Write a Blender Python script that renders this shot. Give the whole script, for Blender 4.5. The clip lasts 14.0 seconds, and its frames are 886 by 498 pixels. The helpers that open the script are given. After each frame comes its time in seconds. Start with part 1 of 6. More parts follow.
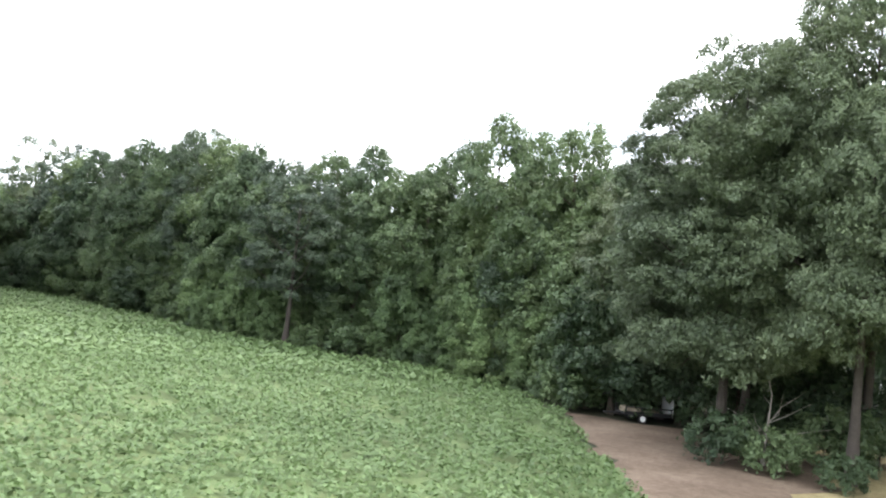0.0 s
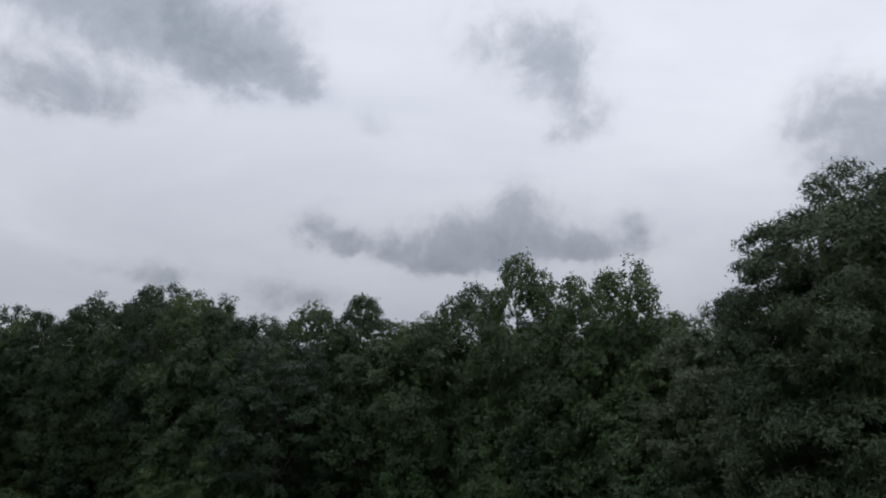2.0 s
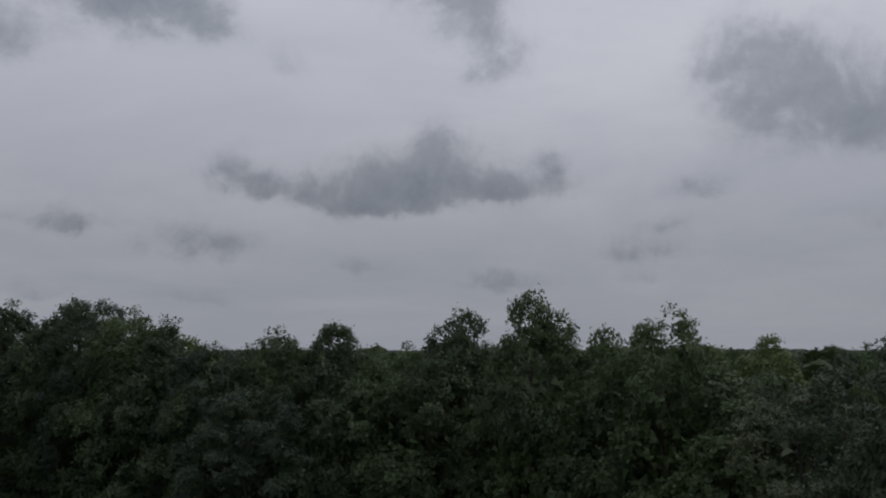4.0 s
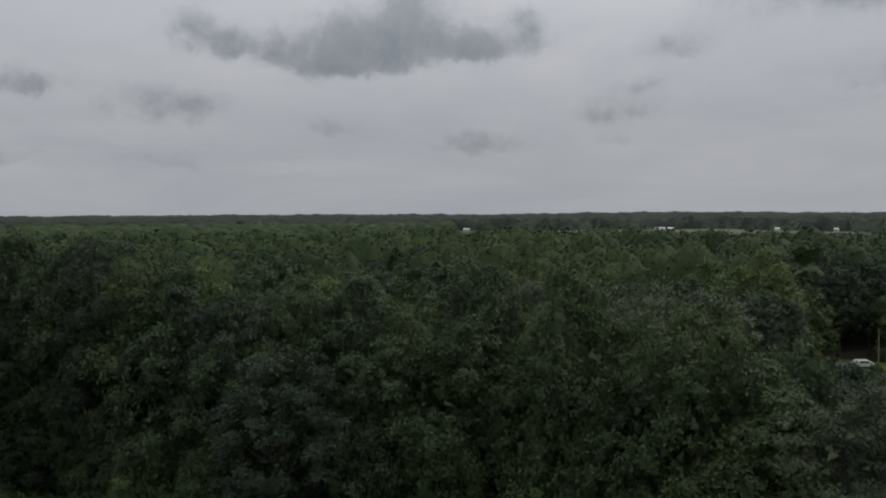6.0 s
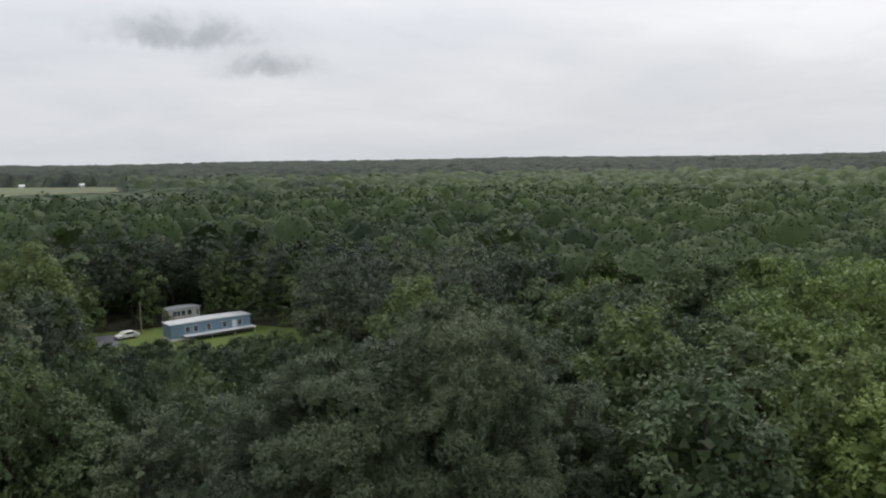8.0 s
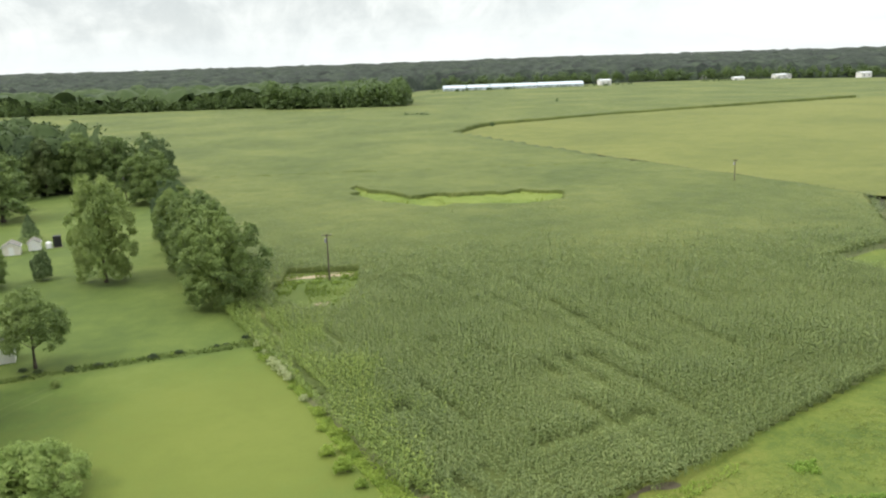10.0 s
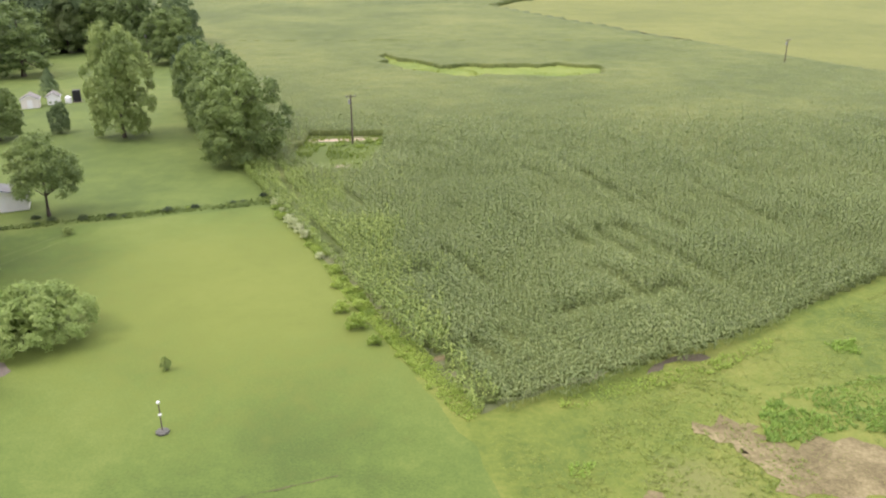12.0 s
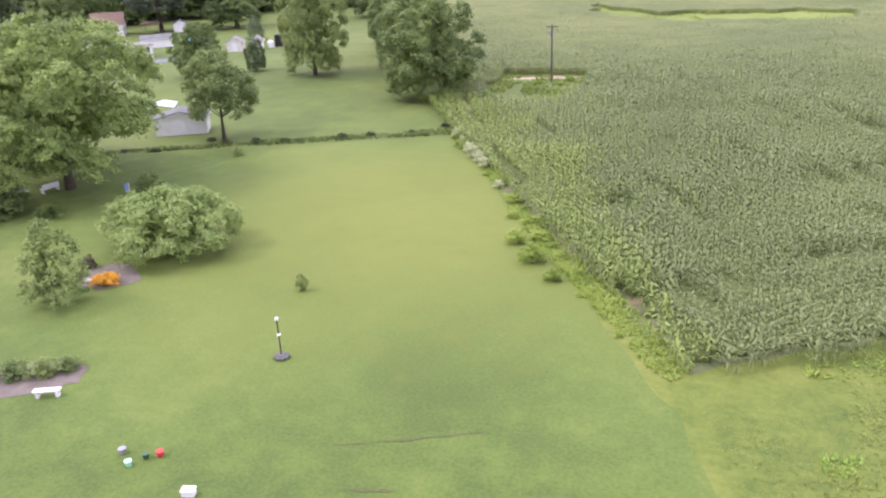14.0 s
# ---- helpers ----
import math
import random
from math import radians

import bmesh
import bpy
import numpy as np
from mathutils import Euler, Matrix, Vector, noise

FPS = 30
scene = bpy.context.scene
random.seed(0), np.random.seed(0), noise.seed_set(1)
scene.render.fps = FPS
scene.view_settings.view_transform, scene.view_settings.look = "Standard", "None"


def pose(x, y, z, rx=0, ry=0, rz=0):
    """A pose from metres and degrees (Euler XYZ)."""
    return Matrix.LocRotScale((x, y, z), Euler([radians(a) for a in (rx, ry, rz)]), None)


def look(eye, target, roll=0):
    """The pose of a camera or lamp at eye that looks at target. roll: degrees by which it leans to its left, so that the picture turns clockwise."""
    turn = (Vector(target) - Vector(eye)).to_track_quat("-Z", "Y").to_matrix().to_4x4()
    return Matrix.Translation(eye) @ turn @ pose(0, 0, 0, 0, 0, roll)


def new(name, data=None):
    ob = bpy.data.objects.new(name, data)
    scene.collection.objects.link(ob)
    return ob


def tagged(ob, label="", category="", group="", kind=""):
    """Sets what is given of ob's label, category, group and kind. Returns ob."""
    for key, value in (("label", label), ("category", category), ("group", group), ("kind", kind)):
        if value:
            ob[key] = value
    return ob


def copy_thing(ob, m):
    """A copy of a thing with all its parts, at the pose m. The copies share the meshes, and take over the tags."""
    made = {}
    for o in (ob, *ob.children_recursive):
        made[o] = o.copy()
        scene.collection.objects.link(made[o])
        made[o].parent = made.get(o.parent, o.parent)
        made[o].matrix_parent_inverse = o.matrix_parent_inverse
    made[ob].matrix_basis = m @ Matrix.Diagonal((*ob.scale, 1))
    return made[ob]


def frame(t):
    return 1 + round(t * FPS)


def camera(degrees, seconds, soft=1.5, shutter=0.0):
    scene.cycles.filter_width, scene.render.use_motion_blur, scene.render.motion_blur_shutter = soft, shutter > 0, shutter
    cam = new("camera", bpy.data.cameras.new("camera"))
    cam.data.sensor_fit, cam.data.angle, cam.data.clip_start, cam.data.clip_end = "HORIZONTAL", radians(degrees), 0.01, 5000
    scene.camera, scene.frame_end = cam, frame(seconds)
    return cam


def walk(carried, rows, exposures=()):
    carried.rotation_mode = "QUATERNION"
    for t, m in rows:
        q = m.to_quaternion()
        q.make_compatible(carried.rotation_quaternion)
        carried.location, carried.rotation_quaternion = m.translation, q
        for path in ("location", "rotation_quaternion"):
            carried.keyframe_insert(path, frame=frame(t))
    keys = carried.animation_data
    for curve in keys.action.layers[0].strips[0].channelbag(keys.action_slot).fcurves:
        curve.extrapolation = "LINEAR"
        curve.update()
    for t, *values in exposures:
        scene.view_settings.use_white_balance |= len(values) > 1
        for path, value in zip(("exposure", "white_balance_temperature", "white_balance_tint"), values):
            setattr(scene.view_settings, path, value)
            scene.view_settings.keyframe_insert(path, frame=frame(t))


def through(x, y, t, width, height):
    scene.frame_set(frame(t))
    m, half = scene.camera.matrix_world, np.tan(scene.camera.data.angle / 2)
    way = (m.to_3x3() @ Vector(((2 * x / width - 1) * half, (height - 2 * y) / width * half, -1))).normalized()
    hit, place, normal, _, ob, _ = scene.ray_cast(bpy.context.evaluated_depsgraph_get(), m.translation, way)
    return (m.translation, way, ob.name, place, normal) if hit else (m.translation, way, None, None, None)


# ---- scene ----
# ---------- camera ----------
cam = camera(57.96, 14.0, soft=2.1)
PATH = [
    (0, pose(0.00, 0.00, 7.15, 93.20, -6.20, -0.35)),
    (0.5, pose(-1.05, 4.06, 7.75, 96.90, -5.20, -0.34)),
    (0.8, pose(-1.62, 6.16, 8.31, 93.01, -3.32, -0.14)),
    (1, pose(-1.98, 7.27, 8.71, 97.30, -2.02, -0.54)),
    (1.2, pose(-2.42, 8.18, 9.22, 99.30, -2.10, -0.42)),
    (1.5, pose(-3.11, 9.41, 10.16, 100.25, -2.26, -1.22)),
    (2, pose(-4.34, 11.04, 11.96, 101.47, -1.69, -2.83)),
    (2.2, pose(-4.86, 11.58, 12.79, 102.36, -0.70, -3.40)),
    (2.55, pose(-5.76, 12.93, 14.27, 102.14, -0.47, -4.61)),
    (2.9, pose(-6.69, 14.72, 15.79, 101.23, -0.27, -5.69)),
    (3.25, pose(-7.61, 16.66, 17.31, 99.93, -0.12, -6.66)),
    (3.6, pose(-8.51, 18.50, 18.77, 98.57, -0.02, -7.51)),
    (3.95, pose(-9.35, 19.97, 20.14, 97.46, 0.02, -8.25)),
    (4.3, pose(-10.10, 20.80, 21.35, 97.05, 0.11, -9.16)),
    (4.5, pose(-10.51, 20.83, 21.82, 96.51, -0.04, -9.53)),
    (5, pose(-11.45, 20.92, 23.97, 93.90, 0.92, -9.81)),
    (5.5, pose(-12.51, 21.01, 25.80, 92.10, 1.12, -10.05)),
    (6, pose(-13.62, 21.15, 27.90, 87.52, 0.37, -10.25)),
    (6.5, pose(-14.72, 21.49, 29.93, 89.12, -0.57, -9.20)),
    (7, pose(-15.58, 21.83, 31.21, 87.31, -1.21, -17.51)),
    (7.2, pose(-15.88, 22.02, 31.44, 86.90, -1.16, -23.78)),
    (7.5, pose(-16.64, 21.22, 32.17, 86.22, -0.83, -34.90)),
    (7.8, pose(-17.72, 19.62, 33.29, 84.77, 0.07, -49.51)),
    (8.1, pose(-18.97, 17.52, 34.62, 82.83, 1.25, -66.76)),
    (8.4, pose(-20.23, 15.26, 36.01, 80.74, 2.47, -85.88)),
    (8.7, pose(-21.35, 13.12, 37.28, 78.84, 3.48, -106.05)),
    (9.0, pose(-22.16, 11.43, 38.26, 77.46, 4.07, -126.36)),
    (9.3, pose(-22.50, 10.50, 38.78, 76.96, 4.03, -145.93)),
    (9.5, pose(-22.23, 10.78, 38.51, 77.20, 2.07, -158.14)),
    (10, pose(-20.99, 11.20, 38.15, 76.61, 1.81, 177.89)),
    (10.5, pose(-20.80, 11.09, 37.29, 74.24, 2.33, 177.12)),
    (11, pose(-20.89, 10.25, 36.84, 71.35, 0.10, 178.40)),
    (11.5, pose(-21.15, 8.98, 35.65, 69.82, -0.23, 179.63)),
    (12, pose(-21.45, 7.26, 33.84, 68.51, 0.10, -179.47)),
    (12.5, pose(-21.58, 4.89, 31.78, 68.37, 0.20, -178.64)),
    (13, pose(-21.68, 2.18, 29.32, 67.66, 0.55, -178.05)),
    (13.5, pose(-21.90, -0.74, 26.41, 67.11, 0.41, -176.50)),
    (14, pose(-21.65, -4.44, 23.74, 67.67, 2.45, -164.87)),
]
EXPOSURES = [(0.0, 1.8, 6500, 8), (0.6, 1.66, 6500, 8), (1.1, 1.48, 6500, 8), (1.25, 1.0, 6400, 9), (1.5, -0.55, 6250, 11), (1.8, -1.0, 6200, 12), (2.2, -1.05, 6200, 12), (4.3, -1.66, 6250, 13), (5.8, -1.42, 6400, 11),
             (6.5, -0.96, 6650, 10), (7.2, -0.85, 6650, 10), (8.4, -0.2, 6550, 10), (9.3, 0.13, 6700, 5), (10.5, 0.22, 7150, 4), (11.0, 0.25, 7400, 7), (11.5, 0.39, 7000, 15), (12.5, 0.65, 6450, 22), (13.2, 0.69, 6250, 27), (14.0, 0.72, 6050, 36)]
walk(cam, PATH, EXPOSURES)

# ---------- sky and sun ----------
SUN_AZ, SUN_EL = 75.0, 48.0        # compass bearing (from +y to +x) and height of the veiled sun


def wire(tree, kind, ins=(), **props):
    """A node with its properties and inputs; an input is a value or another node's output."""
    node = tree.nodes.new(kind)
    for key, value in props.items():
        setattr(node, key, value)
    for slot, value in dict(ins).items():
        if isinstance(value, bpy.types.NodeSocket):
            tree.links.new(value, node.inputs[slot])
        else:
            node.inputs[slot].default_value = value
    return node


def calc(tree, op, a, b=0.0, c=0.0, clamp=False):
    return wire(tree, "ShaderNodeMath", {0: a, 1: b, 2: c}, operation=op, use_clamp=clamp).outputs[0]


def blend(tree, fac, a, b, mode="MIX"):
    node = wire(tree, "ShaderNodeMix", {0: fac, 6: a, 7: b}, data_type="RGBA", blend_type=mode)
    return node.outputs[2]


def ramp(tree, fac, *stops):
    node = wire(tree, "ShaderNodeValToRGB", {0: fac})
    els = node.color_ramp.elements
    while len(els) < len(stops):
        els.new(0.5)
    for el, (pos, col) in zip(els, stops):
        el.position = pos
        el.color = (*col, 1) if len(col) == 3 else col
    return node.outputs[0]


def noise_tex(tree, vector, scale, detail=4.0, rough=0.55, distortion=0.0, out=0):
    ins = {"Scale": scale, "Detail": detail, "Roughness": rough, "Distortion": distortion}
    if vector is not None:
        ins["Vector"] = vector
    return wire(tree, "ShaderNodeTexNoise", ins).outputs[out]


# dark clouds over the woods: bearing, height, half width, half height (degrees), weight
CLOUDS = [(-6.6, 12.9, 1.7, 1.7, .9), (-3.4, 11.4, 3.4, 1.0, 1.0), (3.4, 10.9, 6.2, 1.3, 1.25), (8.4, 13.4, 4.2, 3.0, 1.1), (12.5, 11.4, 4.0, 1.2, 1.0), (2.5, 13.0, 3.5, 1.6, .6),
          (16.6, 12.3, 2.0, 1.7, .9), (-22, 26.5, 9, 4.2, 1.5), (-15, 24.2, 5, 2.8, 1.3), (-10.8, 22.2, 3.6, 2.2, 1.0), (-25, 20, 6, 2.3, 1.2), (-2.8, 20.6, 1.6, 1.8, .45),
          (8, 26.4, 6.0, 3.0, .95), (10.4, 23.4, 3.6, 2.6, .8), (12.2, 20.4, 2.0, 2.2, .8), (36, 16, 7.5, 4.2, 1.2), (30.4, 19.4, 4.5, 3, .95), (-18.0, 8.9, 4.5, .9, .8), (-8.9, 7.7, 4.0, 1.5, .9),
          (13.2, 5.0, 3.6, .8, .8), (22.7, 7.2, 3.2, 1.2, .7), (27, 11.4, 2.4, 1.1, .8), (24.5, 8.9, 2.2, .8, .6), (2.5, 6.4, 2.2, .7, .5), (43.3, 8.6, 6.5, 1.3, 1.0), (48.6, 6.4, 4, 1.0, .9),
          (22.5, 5.2, 1.8, .7, .6), (-8, 4.0, 3, .7, .5), (-19, 4.2, 3, .7, .5), (150, 17, 9, 3, .8), (168, 16, 9, 2.5, .7), (165, 5.0, 40, 6.0, .85), (178, 11, 12, 2.2, .7), (140, 12, 10, 2.0, .6)]

sky = bpy.data.worlds.new("sky")
scene.world = sky
sky.use_nodes = True
nt = sky.node_tree
nt.nodes.clear()
way = wire(nt, "ShaderNodeTexCoord").outputs["Generated"]
xyz = wire(nt, "ShaderNodeSeparateXYZ", {0: way})
height = calc(nt, "MAXIMUM", xyz.outputs[2], 0.0)
sheet_k = calc(nt, "DIVIDE", 1.0, calc(nt, "ADD", height, 0.16))
flat = wire(nt, "ShaderNodeVectorMath", {0: way, 3: sheet_k}, operation="SCALE").outputs[0]
broad = noise_tex(nt, flat, 0.55, 6, 0.58, 0.4)
fine = noise_tex(nt, flat, 2.3, 6, 0.6, 0.3)
warp = noise_tex(nt, way, 13.0, 6, 0.62, 0.6)
warp2 = noise_tex(nt, way, 34.0, 5, 0.6, 0.3)
bearing = calc(nt, "WRAP", calc(nt, "DEGREES", calc(nt, "ARCTAN2", xyz.outputs[0], xyz.outputs[1])), 300.0, -60.0)
lift = calc(nt, "DEGREES", calc(nt, "ARCSINE", xyz.outputs[2]))
push = wire(nt, "ShaderNodeSeparateColor", {0: noise_tex(nt, way, 7.0, 5, 0.62, 0.0, 1)})
push2 = wire(nt, "ShaderNodeSeparateColor", {0: noise_tex(nt, way, 26.0, 4, 0.6, 0.0, 1)})
bearing_c = calc(nt, "ADD", bearing, calc(nt, "ADD", calc(nt, "MULTIPLY_ADD", push.outputs[0], 7.0, -3.5), calc(nt, "MULTIPLY_ADD", push2.outputs[0], 2.6, -1.3)))
lift_c = calc(nt, "ADD", lift, calc(nt, "ADD", calc(nt, "MULTIPLY_ADD", push.outputs[1], 3.6, -1.8), calc(nt, "MULTIPLY_ADD", push2.outputs[1], 1.6, -.8)))
dark = None
for az, el, w, h, k in CLOUDS:
    a = calc(nt, "DIVIDE", calc(nt, "SUBTRACT", bearing_c, az), w)
    b = calc(nt, "DIVIDE", calc(nt, "SUBTRACT", lift_c, el - h * .25), h)
    b = calc(nt, "MAXIMUM", calc(nt, "MULTIPLY", b, .85), calc(nt, "MULTIPLY", b, -1.6))
    r2 = calc(nt, "ADD", calc(nt, "MULTIPLY", a, a), calc(nt, "MULTIPLY", b, b))
    m = calc(nt, "MULTIPLY", calc(nt, "POWER", 2.718, calc(nt, "MULTIPLY", r2, -1.0)), k)
    dark = m if dark is None else calc(nt, "ADD", dark, m)
dark = calc(nt, "MULTIPLY", dark, wire(nt, "ShaderNodeMapRange", {0: warp, 1: 0.3, 2: 0.7, 3: 0.55, 4: 1.45}).outputs[0])
dark = calc(nt, "MULTIPLY", dark, wire(nt, "ShaderNodeMapRange", {0: warp2, 1: 0.3, 2: 0.7, 3: 0.8, 4: 1.2}).outputs[0])
dark = calc(nt, "ADD", wire(nt, "ShaderNodeMapRange", {0: dark, 1: 0.08, 2: 1.15, 3: 0.0, 4: 0.5}, interpolation_type="SMOOTHSTEP").outputs[0],
            wire(nt, "ShaderNodeMapRange", {0: dark, 1: 0.5, 2: 2.2, 3: 0.0, 4: 0.34}).outputs[0])
veil = ramp(nt, broad, (0.30, (0.60, 0.63, 0.675)), (0.50, (0.72, 0.73, 0.76)), (0.68, (0.86, 0.86, 0.875)))
veil = blend(nt, calc(nt, "MULTIPLY", fine, 0.35), veil, (0.62, 0.64, 0.68, 1))
clouded = blend(nt, dark, veil, (0.24, 0.27, 0.30, 1))
low = wire(nt, "ShaderNodeMapRange", {0: lift, 1: 0.0, 2: 7.0, 3: 1.0, 4: 0.0}).outputs[0]
clouded = blend(nt, calc(nt, "MULTIPLY", low, 0.6), clouded, (0.61, 0.65, 0.70, 1))
clear = wire(nt, "ShaderNodeTexSky", sky_type="NISHITA", sun_disc=False, sun_elevation=radians(SUN_EL), sun_rotation=radians(SUN_AZ), dust_density=3.0).outputs[0]
clear = blend(nt, 1.0, clear, (0.10, 0.10, 0.10, 1), "MULTIPLY")
whole = blend(nt, 0.92, clear, clouded)
whole = blend(nt, 1.0, whole, (0.99, 1.0, 1.015, 1), "MULTIPLY")
rise = wire(nt, "ShaderNodeMapRange", {0: lift, 1: 3.0, 2: 26.0, 3: 1.43, 4: 2.17}, interpolation_type="SMOOTHSTEP").outputs[0]
rise = calc(nt, "MULTIPLY", rise, wire(nt, "ShaderNodeMapRange", {0: lift, 1: 29.0, 2: 75.0, 3: 1.0, 4: 1.4}, interpolation_type="SMOOTHSTEP").outputs[0])
whole = wire(nt, "ShaderNodeVectorMath", {0: whole, 3: rise}, operation="SCALE").outputs[0]
back = wire(nt, "ShaderNodeBackground", {0: whole, 1: 1.0})
nt.links.new(back.outputs[0], wire(nt, "ShaderNodeOutputWorld").inputs[0])

sun_data = bpy.data.lights.new("sun", "SUN")
sun_data.energy, sun_data.angle, sun_data.color = 1.5, radians(14), (1.0, 0.95, 0.87)
sun = new("sun", sun_data)
az, el = radians(SUN_AZ), radians(SUN_EL)
sun.matrix_basis = look((math.sin(az) * 200, math.cos(az) * 200, math.tan(el) * 200), (0, 0, 0))


# ---------- materials ----------
def material(name, rough=0.8, metal=0.0):
    m = bpy.data.materials.new(name)
    m.use_nodes = True
    tree = m.node_tree
    surf = tree.nodes["Principled BSDF"]
    surf.inputs["Roughness"].default_value = rough
    surf.inputs["Metallic"].default_value = metal
    surf.inputs["Specular IOR Level"].default_value = 0.3
    place = wire(tree, "ShaderNodeNewGeometry").outputs["Position"]
    return m, tree, surf, place


def bump(tree, surf, height_socket, strength=0.5, distance=0.05):
    node = wire(tree, "ShaderNodeBump", {"Height": height_socket, "Strength": strength, "Distance": distance})
    tree.links.new(node.outputs[0], surf.inputs["Normal"])


FOLIAGE = 0.76        # how dark leaves and ground are against the bare pigment


def leaf_material(name, dark, mid, light, through=0.3, rough=0.55, patch=0.12, speck=0.2, sway=0.62, kin=0.27):
    """Foliage: each leaf spray its own shade, broad patches over the crown, each plant its own cast, some light through."""
    m, tree, surf, place = material(name, rough)
    isle = wire(tree, "ShaderNodeNewGeometry").outputs["Random Per Island"]
    whose = wire(tree, "ShaderNodeObjectInfo").outputs["Random"]
    wide = noise_tex(tree, place, patch, 3, 0.6)
    f = calc(tree, "ADD", calc(tree, "MULTIPLY_ADD", isle, speck, 0.19 - speck / 2), calc(tree, "MULTIPLY_ADD", wide, sway, 0.31 - sway / 2))
    clump = noise_tex(tree, place, 1.3, 2, 0.5)
    f = calc(tree, "ADD", f, calc(tree, "MULTIPLY_ADD", clump, 0.36, -0.18))
    f = calc(tree, "ADD", f, calc(tree, "MULTIPLY", calc(tree, "SUBTRACT", whose, 0.5), kin))
    dark, mid, light = [tuple(v * FOLIAGE for v in c) for c in (dark, mid, light)]
    col = ramp(tree, f, (0.22, dark), (0.5, mid), (0.82, light))
    tree.links.new(col, surf.inputs["Base Color"])
    glow = wire(tree, "ShaderNodeBsdfTranslucent", {0: col})
    mixed = wire(tree, "ShaderNodeMixShader", {0: through, 1: surf.outputs[0], 2: glow.outputs[0]})
    tree.links.new(mixed.outputs[0], tree.nodes["Material Output"].inputs[0])
    return m


def plain(name, colour, rough=0.7, vary=0.25, scale=1.5, metal=0.0, relief=0.0, fine_scale=None):
    """One surface colour with broad stains and fine grain."""
    m, tree, surf, place = material(name, rough, metal)
    n = noise_tex(tree, place, scale, 5, 0.6)
    n2 = noise_tex(tree, place, fine_scale or scale * 9, 4, 0.6)
    f = calc(tree, "ADD", calc(tree, "MULTIPLY", n, 0.6), calc(tree, "MULTIPLY", n2, 0.4))
    colour = tuple(c * (.8 if max(colour) < .6 else .9) for c in colour)
    lo = tuple(c * (1 - vary) for c in colour)
    hi = tuple(min(1, c * (1 + vary)) for c in colour)
    tree.links.new(ramp(tree, f, (0.3, lo), (0.7, hi)), surf.inputs["Base Color"])
    if relief:
        bump(tree, surf, n2, 0.6, relief)
    return m


def turf(name, dark, mid, light, patch=0.05, grain=3.0, relief=0.05, third=None, third_at=(0, 0, 0), third_r=1.0, streak=None):
    """Ground cover: patches, tufts and fine blades; a drier stretch of its own shape where the sward is thin."""
    m, tree, surf, place = material(name, 0.9)
    wide = noise_tex(tree, place, patch, 4, 0.6, 0.3)
    tuft = noise_tex(tree, place, grain, 6, 0.7)
    spots = noise_tex(tree, place, patch * 9, 4, 0.65)
    f = calc(tree, "ADD", calc(tree, "MULTIPLY", wide, 0.45), calc(tree, "ADD", calc(tree, "MULTIPLY", tuft, 0.3), calc(tree, "MULTIPLY", spots, 0.25)))
    dark, mid, light = [tuple(v * FOLIAGE for v in c) for c in (dark, mid, light)]
    third = third and tuple(v * FOLIAGE for v in third)
    col = ramp(tree, f, (0.40, dark), (0.5, mid), (0.60, light))
    if third:
        off = wire(tree, "ShaderNodeVectorMath", {0: place, 1: third_at}, operation="SUBTRACT").outputs[0]
        far = wire(tree, "ShaderNodeVectorMath", {0: off}, operation="LENGTH").outputs["Value"]
        far = calc(tree, "ADD", calc(tree, "DIVIDE", far, third_r), calc(tree, "MULTIPLY", calc(tree, "SUBTRACT", spots, 0.5), 1.3))
        k = wire(tree, "ShaderNodeMapRange", {0: far, 1: 0.25, 2: 1.15, 3: 0.6, 4: 0.0}, interpolation_type="SMOOTHSTEP").outputs[0]
        col = blend(tree, k, col, (*third, 1))
    tree.links.new(col, surf.inputs["Base Color"])
    bump(tree, surf, tuft, 0.7, relief)
    return m


OAK = leaf_material("oak_leaf", (0.103, 0.162, 0.050), (0.229, 0.316, 0.087), (0.414, 0.503, 0.154))
MIX = leaf_material("hardwood_leaf", (0.032, 0.056, 0.030), (0.074, 0.115, 0.054), (0.140, 0.196, 0.086), sway=1.0, kin=.34)
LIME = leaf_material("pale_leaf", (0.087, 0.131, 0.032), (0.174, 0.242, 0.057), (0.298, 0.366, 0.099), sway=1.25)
EASTERN = leaf_material("garden_wood_leaf", (0.089, 0.142, 0.043), (0.175, 0.254, 0.074), (0.292, 0.377, 0.115), sway=.8, kin=.4)
OAK_BIG = leaf_material("shade_tree_leaf", (0.139, 0.211, 0.058), (0.335, 0.448, 0.122), (0.601, 0.733, 0.219), through=.42, patch=.25)
FRESH = leaf_material("fresh_hardwood_leaf", (0.033, 0.059, 0.026), (0.075, 0.116, 0.046), (0.136, 0.186, 0.076), sway=.9, kin=.34)
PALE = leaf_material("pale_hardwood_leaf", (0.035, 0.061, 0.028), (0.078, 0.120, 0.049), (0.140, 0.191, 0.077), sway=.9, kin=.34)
DUSK = leaf_material("maple_leaf", (0.064, 0.106, 0.047), (0.130, 0.198, 0.080), (0.236, 0.319, 0.130))
SPRING = leaf_material("bright_hardwood_leaf", (0.054, 0.088, 0.031), (0.112, 0.164, 0.053), (0.189, 0.242, 0.081), sway=.9, kin=.4)
# Lit copy of the pine needle: extra light on these pines put into the colour.
TALL_PINE = leaf_material("lit_pine_needle", (0.053, 0.077, 0.043), (0.112, 0.148, 0.077), (0.202, 0.241, 0.125), through=0.2, sway=.8, kin=.2)
